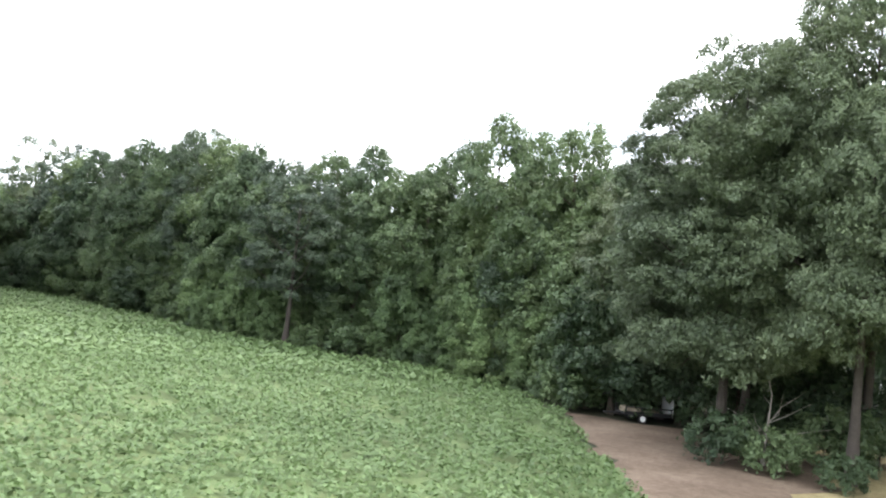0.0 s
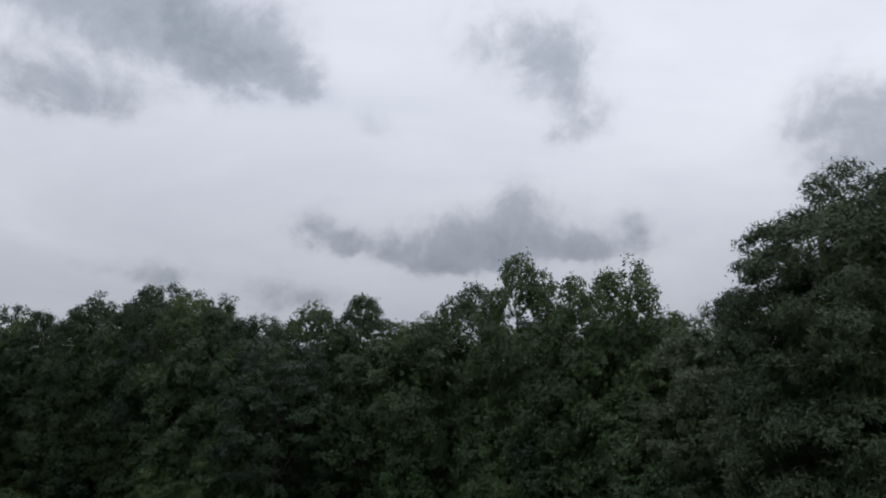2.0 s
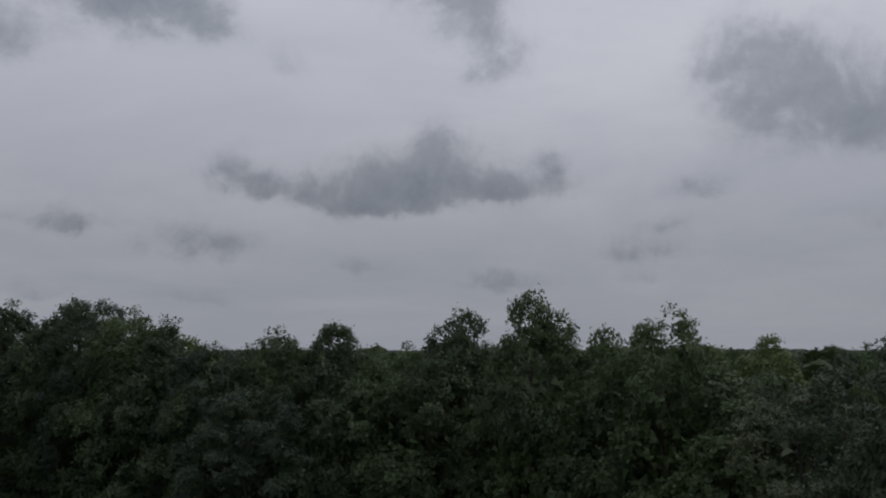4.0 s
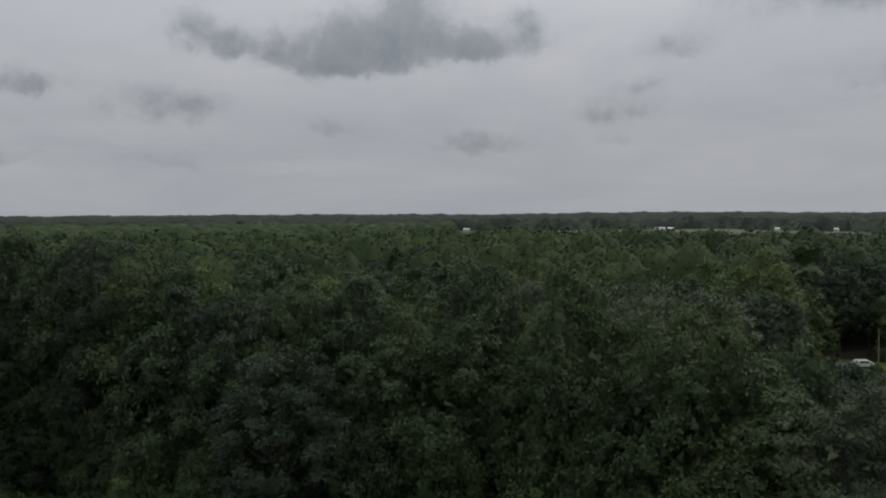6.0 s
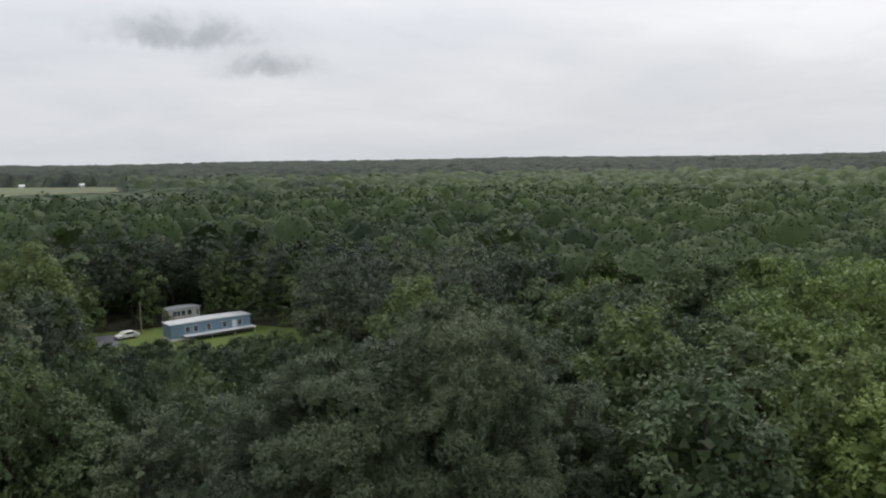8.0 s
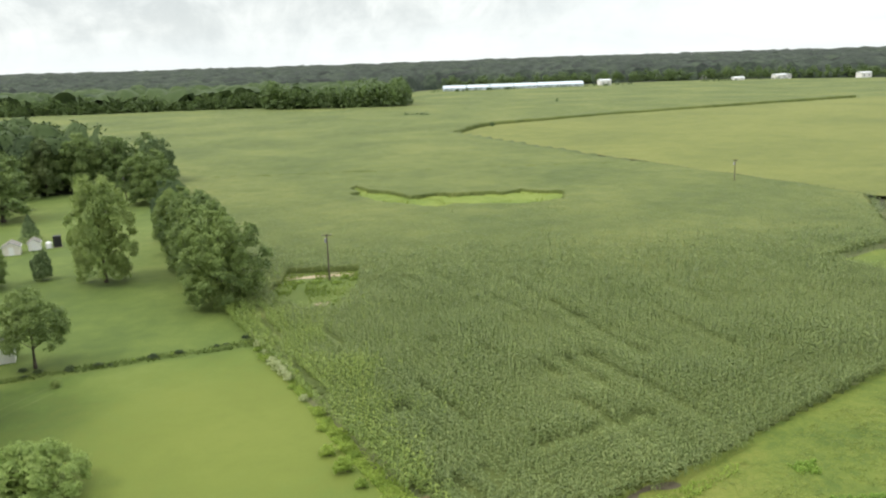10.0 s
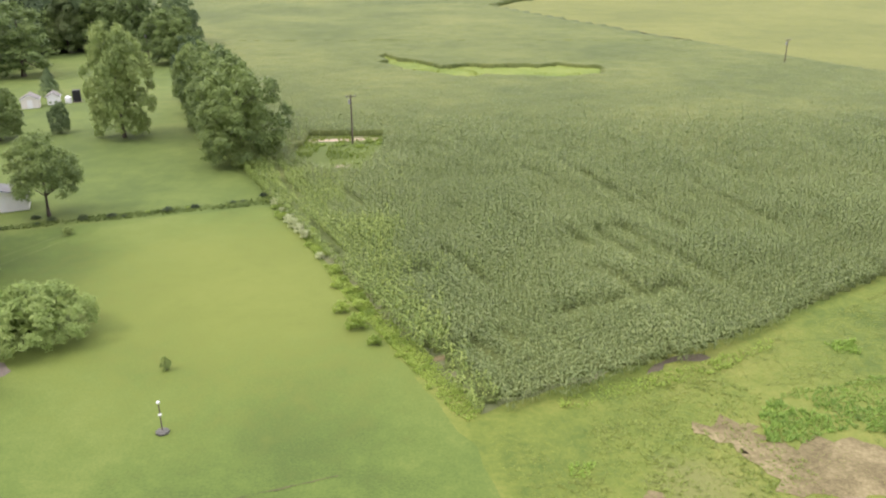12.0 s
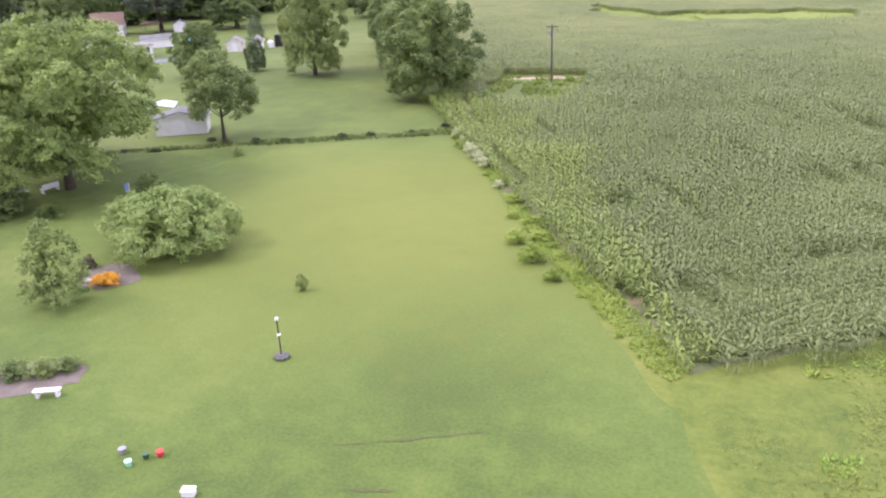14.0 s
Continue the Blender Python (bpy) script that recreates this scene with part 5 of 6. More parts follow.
INNER_CORN = [(-24.0, -46), (2.4, -98), (9, -113), (30, -166), (50, -214), (75, -252), (137, -330), (260, -450), (392, -668), (100, -686), (90, -650), (-10, -644), (-60, -636),
              (-350, -583), (-144, -493), (-60, -443), (-40, -395), (-86, -289), (-120, -219), (-134, -186), (-116, -142), (-94, -129), (-102, -113), (-90, -94), (-75, -76.6), (-59, -65.6), (-44, -55.6)]
crop_top("corn_mass", INNER_CORN, 1.0, .38, .3, CORN_TOP, "dense lower leaves of the corn", (-140, -262), (80, -44), (GAP_EDGE, POLE_EDGE, BARE), 1.14, -100)
crop_top("corn_mass", INNER_CORN, 4.0, 1.5, .45, CORN_TOP, "far corn seen as one grey-green mass", (-364, -692), (404, -260), (), .5, -262)
sheet("corn_bare_patch", BARE, .05, EARTH, "bare brownish soil in the corn", "ground", .1, .6, 31)


def soy_plant(rng, n, size):
    a, r = rng.uniform(0, 6.28, n), .26 * np.sqrt(rng.random(n))
    z = .18 + .36 * rng.random(n)
    c = np.column_stack([np.cos(a) * r, np.sin(a) * r, z])
    nrm = np.column_stack([np.cos(a) * .5, np.sin(a) * .5, np.full(n, .9)]) + rng.normal(0, .3, (n, 3))
    return leaves(c, nrm, size * rng.uniform(.7, 1.3, n), rng, .85)


SOY_ROW = (-.62, .78)
soy = rows_in(SOY_EDGE, SOY_ROW, .72, .48, (-62, 20), (12, 84), R1, (), .12)
soy = soy[lattice_noise(soy[:, 0] / 1.6, soy[:, 1] / 1.6, 7) * .6 + lattice_noise(soy[:, 0] / .5, soy[:, 1] / .5, 8) * .4 < .66]
near = np.hypot(soy[:, 0], soy[:, 1]) < 62
tpl = [soy_plant(R1, 24, .16) for _ in range(6)]
scatter("soybean_crop", tpl, np.column_stack([soy[near], np.zeros(near.sum())]), R1.uniform(0, 6.28, near.sum()), R1.uniform(.75, 1.3, near.sum()), SOY, "bright green soybean plants in rows", "crop", R1)
tpl = [soy_plant(R1, 11, .26) for _ in range(5)]
far_soy = np.concatenate([soy[~near], rows_in(SOY_EDGE, SOY_ROW, 1.1, 1.0, (-150, 60), (-20, 190), R1, (), .15), rows_in(SOY_EDGE, SOY_ROW, 1.2, 1.2, (-90, -24), (12, 20), R1, (), .15)])
scatter("soybean_crop", tpl, np.column_stack([far_soy, np.zeros(len(far_soy))]), R1.uniform(0, 6.28, len(far_soy)), R1.uniform(.8, 1.4, len(far_soy)), SOY, "bright green soybeans farther off", "crop", R1)


def weed_tuft(rng, n, tall):
    bits = [blade(rng.uniform(.12, .3), rng.uniform(.06, .12), rng.uniform(.5, 1) * tall, .1, rng.uniform(0, 6.28), 0, 1) for _ in range(n)]
    return join(bits)


def weeds(name, poly, count, tall, mat, label, lo, hi, seed, clump=6.0, keep_above=.35):
    rng = np.random.default_rng(seed)
    p = rng.uniform(lo, hi, (count, 2))
    p = p[inside(poly, p)]
    p = p[lattice_noise(p[:, 0] / clump, p[:, 1] / clump, seed) > keep_above]
    tpl = [weed_tuft(rng, 5, tall) for _ in range(6)]
    size = .5 + lattice_noise(p[:, 0] / 3, p[:, 1] / 3, seed + 1)
    scatter(name, tpl, np.column_stack([p, np.zeros(len(p))]), rng.uniform(0, 6.28, len(p)), size, mat, label, "weeds", rng)


FIELD_WEED = leaf_material("field_weed_leaf", (0.120, 0.172, 0.028), (0.185, 0.250, 0.040), (0.270, 0.330, 0.062), through=.3, patch=.08)
weeds("rough_weeds", [(-26, -34), (-24.5, -42.5), (-44, -52.5), (-59, -62.5), (-75, -73.5), (-90, -80), (-80, -36)], 24000, .24, FIELD_WEED, "bright green weeds in the rough field", (-92, -82), (-22, -30), 41, 7, .42)
weeds("yellow_weeds", [(-26, -34), (-24, -42.5), (-44, -52.5), (-75, -73.5), (-90, -80), (-80, -36)], 30000, .2, GOLDEN, "yellow-green grass tufts in the rough field", (-92, -82), (-22, -30), 43, 9, .45)
hedge_strip = [(-24.4, -45.4), (-22.8, -43.6), (-21.6, -44.8), (-10.3, -66.8), (1.6, -94.8), (4.2, -96.6), (3.0, -98), (-.6, -95), (-11.6, -67.6)]
weeds("hedge_weeds", hedge_strip, 62000, .34, HEDGE, "tall yellow-green weeds between lawn and corn", (-24, -99), (5, -41), 45, 4, .25)
ditch_strip = [(1.5, -95.4), (30, -85.6), (62, -73.8), (100, -60.6), (100, -62.4), (62, -75.8), (32, -86.9), (3, -98)]
DITCH_LEAF = leaf_material("ditch_weed_leaf", (0.066, 0.112, 0.024), (0.130, 0.196, 0.042), (0.225, 0.295, 0.072), through=.3, patch=.3)
weeds("ditch_weeds", ditch_strip, 52000, .44, DITCH_LEAF, "dark weeds along the ditch", (1, -99), (101, -60), 47, 5, .08)
weeds("gap_weeds", GAP_EDGE, 4500, 1.2, GOLDEN, "bright yellow-green weeds where the corn failed", (-62, -232), (2, -190), 49, 12, .2)
weeds("clearing_weeds", POLE_EDGE, 2600, .5, WEED, "green weeds round the utility pole", (-11, -135), (6, -110), 51, 5, .25)
sheet("clearing_track", [(4, -131.2), (-8.5, -132.8), (-8.3, -130.8), (3.5, -129.3)], .055, SAND, "bare sandy strip in the pole clearing", "ground", .15, 1, 33)
sheet("clearing_track", [(-3.4, -114.6), (-5.6, -114.8), (-5.4, -111), (-3.4, -111)], .055, SAND, "bare reddish soil at the clearing's edge", "ground", .15, 1, 34)
sheet("mud_puddle", [(-37.4, -50.3), (-38.7, -51.9), (-40.5, -53.2), (-41.9, -53.8), (-43.4, -54.1), (-43.8, -53.3), (-43.0, -52.8), (-42.0, -52.7), (-41.0, -52.7), (-39.7, -51.9)], .05, MUD, "dark wet mud at the corn's edge", "ground", .15, .8, 35)
# two thin pale lines laid straight across the lawn
LINE_GRASS = turf("line_grass", (.115, .160, .040), (.150, .195, .055), (.190, .230, .075), 0.3, 6.0, 0.02)
for x0, y0, x1, y1 in ((38.3, -56.6, 25.1, -83.7), (35.3, -58.3, 24.2, -81.2)):
    sheet("tyre_track", [(x0, y0), ((x0 + x1) / 2 + .25, (y0 + y1) / 2), (x1, y1), (x1 + .17, y1 + .05), ((x0 + x1) / 2 + .44, (y0 + y1) / 2 + .06), (x0 + .17, y0 + .05)], .045, LINE_GRASS, "faint pale line across the lawn", "ground", .03, 1.0, 61)
SCAR = turf("trodden_grass", (.060, .078, .024), (.095, .105, .036), (.150, .140, .060), 0.5, 6.0, 0.02)
sheet("lawn_scar", [(-8.4, -31.3), (-9.3, -31.45), (-10.6, -31.6), (-11.0, -31.9), (-9.6, -31.8), (-8.5, -31.5)], .05, SCAR, "small wet hollow in the lawn", "ground", .05, .4, 63)
sheet("lawn_scar", [(-6.9, -34.42), (-8.6, -34.98), (-10.5, -35.64), (-12.2, -36.3), (-14.0, -36.98), (-13.9, -37.04), (-12.1, -36.4), (-10.4, -35.75), (-8.6, -35.05), (-6.9, -34.47)], .05, SCAR, "thin bare scar across the lawn", "ground", .04, .5, 37)
sheet("bare_patch", [(-41.4, -40.2), (-42.6, -37.4), (-43.4, -35.0), (-47.2, -34.6), (-52.4, -37.0), (-53.4, -40.2), (-50.4, -41.6), (-47.2, -41.2), (-46, -40.4), (-44.2, -40.9), (-44.3, -43.0), (-42.8, -44.0), (-40.3, -43.6), (-39.0, -42.9), (-39.8, -41.6), (-41.2, -40.6), (-42.2, -39.4)], .05, EARTH, "bare pinkish brown earth in the rough field", "ground", .45, .7, 38)
sheet("bare_patch", [(-33.8, -34.8), (-34.4, -35.6), (-35.2, -35.4), (-36.4, -33.6), (-35.0, -32.6)], .05, EARTH, "bare tan earth in the rough field", "ground", .25, .6, 39)
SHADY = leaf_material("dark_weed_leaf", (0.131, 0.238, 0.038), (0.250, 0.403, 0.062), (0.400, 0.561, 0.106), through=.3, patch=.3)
CLUMPS = [(-44.7, -44.4), (-46, -46.4), (-49, -48.4), (-52, -48.6), (-56, -50.4), (-62, -50), (-60, -43), (-53, -42.2), (-50.9, -42.8), (-48.7, -42.0), (-46.1, -40.6), (-44.2, -41.0)]
weeds("green_weed_clump", CLUMPS, 4600, .4, SHADY, "lush dark green weeds beside the bare earth", (-63, -51), (-44, -40), 55, 1.4, .18)
weeds("grey_weed_clump", [(-29.6, -38.4), (-31.4, -38.5), (-31.0, -36.9), (-29.5, -36.9)], 260, .4, SHADY, "small dull green weed clump", (-32, -39), (-29, -36), 57, 1.0, .1)
weeds("grey_weed_clump", [(-54.6, -56), (-57.6, -56.6), (-57.0, -54.0), (-55.0, -54.2)], 420, .5, SHADY, "small dull green weed clump", (-58, -57), (-54, -53.6), 58, 1.0, .1)
weeds("corn_edge_weeds", [(-30, -46.6), (-37, -50.2), (-45, -53.6), (-52, -58), (-51, -56), (-44, -51), (-36, -47.4), (-30, -44.6)], 2600, .34, HEDGE, "bright green weeds at the corn's edge", (-53, -59), (-29, -44), 59, 3.0, .25)

weeds("earth_tufts", [(-39, -43.5), (-44.5, -44.5), (-51, -42), (-54, -38), (-47, -34), (-41, -35.5), (-40.5, -40)], 900, .16, GOLDEN, "straggling tufts over the bare earth", (-54, -45), (-38, -33), 65, 1.5, .5)

# woods' edges that face the far fields
edge_pts = []
for line, depth in (([(262, -452), (400, -676), (250, -690), (100, -694), (92, -656), (-10, -652)], 3), ([(-12, -660), (-4, -720), (18, -900)], 3), ([(78, -258), (140, -336), (262, -452)], 3),
                    ([(-60, -1030), (-240, -1052), (-420, -1060), (-620, -930), (-770, -620), (-910, -300)], 2)):
    run = np.concatenate([[0], np.cumsum([math.dist(a, b) for a, b in zip(line, line[1:])])])
    for s in np.arange(0, run[-1], 7.0):
        x, y = np.interp(s, run, [p[0] for p in line]), np.interp(s, run, [p[1] for p in line])
        out = np.array((x + 20, y)) / math.hypot(x + 20, y)
        for k in range(depth):
            edge_pts.append((x + out[0] * (k - .7) * 6.5 + R1.normal(0, 1.6), y + out[1] * (k - .7) * 6.5 + R1.normal(0, 2.2), R1.uniform(.55, 1.25) * (1.45 if x < 105 and -720 < y < -640 else 1)))
edge_pts = np.array(edge_pts)
low = [broad_crown(R1, 5.6, .3, 14.0, 15, 1.05, 1.45, 5, .24, .4, heart=16)[0] for _ in range(5)]
# The paler leaf colour stands in for distance haze on this edge.
scatter("woods_edge", low, np.column_stack([edge_pts[:, :2], np.zeros(len(edge_pts))]), R1.uniform(0, 6.28, len(edge_pts)), edge_pts[:, 2], EASTERN, "dark leafy edge of the far woods", "woods", R1)
bits = np.array([(x + R1.normal(0, 3), y + R1.normal(0, 1.5), R1.uniform(.12, .3)) for x, y, n in ((-26, -533, 9), (-18, -536, 5), (-146, -657, 2), (-60, -434, 3), (-130, -940, 30), (-90, -936, 24), (-200, -950, 24), (-60, -930, 18), (-260, -960, 16), (-400, -985, 20), (-460, -990, 14)) for _ in range(n)])
bits[:, 0] += np.where(bits[:, 1] < -900, R1.uniform(-25, 25, len(bits)), 0)
scatter("field_bushes", [broad_crown(R1, 5.6, .3, 14.0, 6, 1.8, 2.4, 4, .3, .45, heart=6)[0] for _ in range(3)], np.column_stack([bits[:, :2], np.zeros(len(bits))]), R1.uniform(0, 6.28, len(bits)), bits[:, 2], DUSK, "dark bushes along the far field edges", "bushes", R1)


# ---------- houses ----------
def window(parent, x, z, w, h, y, face=1, shutters=False, axis="x"):
    """A framed window on a wall that faces along y (axis x) or along x (axis y)."""
    def b(lo, hi):
        if axis == "x":
            return lo, hi
        return (lo[1], lo[0], lo[2]), (hi[1], hi[0], hi[2])
    def pair(x0, y0, z0, x1, y1, z1):
        lo, hi = b((x0, min(y0, y1), z0), (x1, max(y0, y1), z1))
        return lo, hi
    f = .07
    win = part("window", boxes(pair(x - w / 2, y, z, x + w / 2, y + face * .02, z + h)), GLASS_DARK, parent)
    part("frame", boxes(pair(x - w / 2 - f, y, z - f, x - w / 2, y + face * .06, z + h + f), pair(x + w / 2, y, z - f, x + w / 2 + f, y + face * .06, z + h + f),
                        pair(x - w / 2, y, z - f, x + w / 2, y + face * .06, z), pair(x - w / 2, y, z + h, x + w / 2, y + face * .06, z + h + f),
                        pair(x - w / 2, y, z + h / 2 - .025, x + w / 2, y + face * .05, z + h / 2 + .025)), TRIM, win)
    if shutters:
        for side in (-1, 1):
            x0 = x + side * (w / 2 + .28)
            part("shutter", boxes(pair(x0 - .2, y, z - .05, x0 + .2, y + face * .05, z + h + .05)), BLACK, win, "black louvred shutter")
    return win


def gabled(name, label, x, y, turn, W, L, eave, ridge, wall_mat, roof_mat, over=.4):
    """A gabled house: its near gable runs along local x from 0 to W, its length along -y."""
    h = thing(name, label, "house" if "house" in name else "shed", (x, y, 0), turn)
    bm = bmesh.new()
    prism(bm, [(0, 0), (W, 0), (W, eave), (W / 2, ridge - .02), (0, eave)], 0, -L)
    part("wall", bm, wall_mat, h)
    rise = (ridge - eave) / (W / 2)
    t = .14
    for side in (0, 1):
        bm = bmesh.new()
        x0, z0 = (-over, eave - over * rise) if side == 0 else (W + over, eave - over * rise)
        prism(bm, [(x0, z0 + .02), (W / 2, ridge + .02), (W / 2, ridge + .02 + t), (x0, z0 + .02 + t)], over, -L - over)
        roof = part("roof", bm, roof_mat, h)
        bm = bmesh.new()
        prism(bm, [(x0, z0 - .12), (W / 2, ridge - .12), (W / 2, ridge + .015), (x0, z0 + .015)], over - .02, over + .03)
        part("bargeboard", bm, TRIM, roof, "white bargeboard")
        box_x = (x0 - .06, x0 + .0) if side == 0 else (x0, x0 + .06)
        part("gutter", boxes(((box_x[0], -L - over, z0 - .08), (box_x[1], over, z0 + .06))), TRIM, roof, "white gutter")
    return h


def local(x, y):
    """From the ranch house's own axes to the land's."""
    c, s = math.cos(radians(28.7)), math.sin(radians(28.7))
    return 43.7 + x * c - y * s, -48.1 + x * s + y * c


ranch = gabled("ranch_house", "cream single-storey house with grey shingle roof", 43.7, -48.1, 28.7, 8.2, 14.6, 2.5, 4.3, SIDING, SHINGLE)
chim = part("chimney", boxes(((5.0, -.05, 0), (6.3, .62, 3.2)), ((5.1, -.05, 3.2), (6.2, .58, 5.3)), bevel=.02), BRICK, ranch, "red brick chimney stack")
part("cap", boxes(((5.0, -.12, 5.3), (6.3, .66, 5.45)), ((5.25, .1, 5.45), (6.05, .45, 5.6))), STONE, chim)
window(ranch, 1.9, 1.05, .9, 1.1, 0.0, 1, True)
for yy in (-3.0, -6.0, -12.5):
    window(ranch, yy, 1.1, 1.0, 1.1, 0.0, -1, False, "y")
door = part("door", boxes(((-.05, -9.6, .1), (0, -8.7, 2.1))), TRIM, ranch, "white side door")
part("knob", boxes(((-.1, -8.85, 1.0), (-.05, -8.78, 1.07))), METAL, door)
for xx, yy, zz in ((2.2, -5.0, 3.5), (2.9, -9.5, 3.8), (2.0, -2.5, 3.4)):
    bm = bmesh.new()
    bmesh.ops.create_cone(bm, cap_ends=True, segments=10, radius1=.09, radius2=.09, depth=.6, matrix=Matrix.Translation((xx, yy, zz)))
    part("vent_pipe", bm, METAL, ranch)
part("roof_vent", boxes(((2.6, -7.2, 3.6), (3.1, -6.7, 3.95)), bevel=.05), METAL, ranch)

aw = thing("patio_awning", "flat white patio awning on slim posts", "awning", (43.7, -48.1, 0), 28.7)
part("canopy", boxes(((-3.7, -8.2, 2.42), (-.15, -4.4, 2.5)), bevel=.01), TRIM, aw)
part("fascia", boxes(((-3.75, -8.25, 2.3), (-3.7, -4.35, 2.52)), ((-3.7, -4.4, 2.3), (-.15, -4.35, 2.52)), ((-3.7, -8.25, 2.3), (-.15, -8.2, 2.52))), TRIM, aw)
for xx, yy in ((-3.6, -8.1), (-3.6, -4.5), (-3.6, -6.3)):
    part("post", boxes(((xx - .04, yy - .04, .05), (xx + .04, yy + .04, 2.42))), TRIM, aw)
lad = thing("step_ladder", "white ladder leaning against the house", "ladder", (*local(-.2, -2.6), .05), 28.7)
for yy in (-.25, .2):
    bm = bmesh.new()
    prism(bm, [(-.75, 0), (-.68, 0), (.12, 2.45), (.05, 2.45)], yy, yy + .05)
    part("rail", bm, TRIM, lad)
for k in range(8):
    u = (k + .6) / 8.4
    part("rung", boxes(((-.73 + .8 * u, -.2, 2.45 * u), (-.68 + .8 * u, .2, 2.45 * u + .04))), TRIM, lad)


def pavers(name, label, spots_list, mat, alt=None):
    """Flat stones laid on the ground, each a piece of its own."""
    bed = thing(name, label, "paving")
    rng = np.random.default_rng(len(spots_list))
    shared = []
    for k in range(4):
        bm = bmesh.new()
        n = 6
        ring = [(math.cos(6.283 * i / n + rng.normal(0, .12)) * rng.uniform(.42, .56), math.sin(6.283 * i / n + rng.normal(0, .12)) * rng.uniform(.42, .56)) for i in range(n)]
        lo_v = [bm.verts.new((a, b, 0)) for a, b in ring]
        hi_v = [bm.verts.new((a * .95, b * .95, .06)) for a, b in ring]
        bm.faces.new(hi_v)
        for i in range(n):
            bm.faces.new((lo_v[i], lo_v[(i + 1) % n], hi_v[(i + 1) % n], hi_v[i]))
        me = bpy.data.meshes.new("paver")
        bm.to_mesh(me)
        bm.free()
        me.materials.append(mat if not alt or k % 2 else alt)
        shared.append(me)
    for k, (x, y, size) in enumerate(spots_list):
        ob = put("paver", shared[k % 4], bed)
        ob.matrix_basis = pose(x, y, .03, 0, 0, rng.uniform(0, 360)) @ Matrix.Diagonal((size, size, 1, 1))
    return bed


FLAG = plain("tan_flagstone", (.46, .41, .31), 0.9, 0.3, 0.8, relief=0.02)
sheet("patio_slab", [local(-.1, -8.6), local(-3.9, -8.6), local(-3.5, -3), local(-3.4, .2), local(-.1, -.2)], .05, FLAG, "tan concrete patio beside the house", "paving", .12, .6, 51)
sheet("house_bed", [local(2.2, .0), local(8.4, .0), local(8.6, 2.4), local(2.3, 2.4)], .05, BED, "brown mulched bed along the gable", "ground", .1, .6, 52)
sheet("patio_bed", [local(-4.3, 5.2), local(-3.7, 2.2), local(-4.4, -.1), local(-6.8, .6), local(-7.5, 2.7), local(-7.1, 5.6)], .05, BED, "brown mulched bed between patio and lawn", "ground", .15, .6, 60)
pavers("flagstone_path", "large tan flagstones fitted together before the gable", [(*local(-3.2 + 1.06 * (k % 6) + R1.normal(0, .1), .1 + 1.0 * (k // 6) + R1.normal(0, .1)), R1.uniform(1.0, 1.25)) for k in range(18)], FLAG, STONE)
pavers("brick_path", "red and pale paving stones between house and driveway", [(*local(2.3 + .66 * (k % 10) + R1.normal(0, .05), 2.9 + .66 * (k // 10) + R1.normal(0, .05)), R1.uniform(.72, .82)) for k in range(30)], PAVER, STONE)
pavers("brick_path", "red paving stones at the end of the flagstones", [(*local(-4.2 + .66 * (k % 6) + R1.normal(0, .05), 3.3 + .66 * (k // 6) + R1.normal(0, .05)), R1.uniform(.72, .82)) for k in range(18)], PAVER, PAVER)
pavers("red_terrace", "weathered red and pale paving stones beside the patio", [(*local(-5.1 - .62 * (k % 4), -3.4 + .62 * (k // 4)), R1.uniform(.68, .76)) for k in range(24)], PAVER, STONE)
pavers("stepping_stones", "line of pale stepping stones across the lawn", [(*local(-7.2, 6.1), 1.1)] + [(*local(-8.1 - .57 * k, 6.3), .36) for k in range(4)], STONE)
pavers("edging_ring", "ring of pale stones round a small flower bed", [(36.8 + .85 * math.cos(k * .57), -56.4 + .85 * math.sin(k * .57), .3) for k in range(11)], STONE)
sheet("driveway", [(46.9, -40.2), (43.3, -42.2), (35.4, -33.2), (31, -21), (38.5, -18), (43.3, -29.4)], .05, ASPHALT, "grey asphalt driveway up to the house", "road", .06, 1.5, 53)
sheet("side_road", [(84, -52), (86.5, -58.5), (98, -64), (140, -66), (140, -58), (100, -54)], .05, ASPHALT, "grey asphalt lane among the trees", "road", .1, 2, 54)
sheet("house_road", [(150, -168), (200, -232), (206, -226), (158, -164)], .05, ASPHALT, "grey asphalt lane by the woods", "road", .1, 2, 55)
sheet("neighbour_drive", [(71, -148), (82, -141), (84, -145), (74, -152)], .05, ASPHALT, "blue-grey asphalt drive beside the tan-roofed house", "road", .1, 2, 56)
sheet("camp_drive", [(82.4, 154.1), (85.7, 153.0), (82.6, 147.2), (78.3, 141.8), (72.6, 133.6), (69.3, 134.4), (75.8, 143.6)], .05, ASPHALT, "pale grey gravel drive in the woods", "road", .2, 2, 57)
for k in range(14):
    u = k / 13
    x, y = 46.9 + (43.0 - 46.9) * u + .6, -40 + (-28.5 + 40) * u
    st = thing("edging_stone", "rough white stone edging the driveway", "stone", (x, y, .03), R1.uniform(0, 360), "driveway edging stones")
    part("stone", boxes(((-.3, -.2, 0), (.3, .2, .22)), bevel=.06), STONE, st)
for x, y in ((49.9, -39.6), (50.9, -42.2)):
    po = thing("white_post", "short white post beside the driveway", "post", (x, y, .03), group="driveway posts")
    part("shaft", boxes(((-.1, -.1, 0), (.1, .1, 1.25)), bevel=.01), TRIM, po)
    part("cap", boxes(((-.13, -.13, 1.25), (.13, .13, 1.33)), bevel=.02), TRIM, po)
ub = thing("meter_post", "white meter boxes on a short post", "utility box", (48.9, -31.7, 0))
part("post", boxes(((-.06, -.06, 0), (.06, .06, 1.7))), TIMBER, ub)
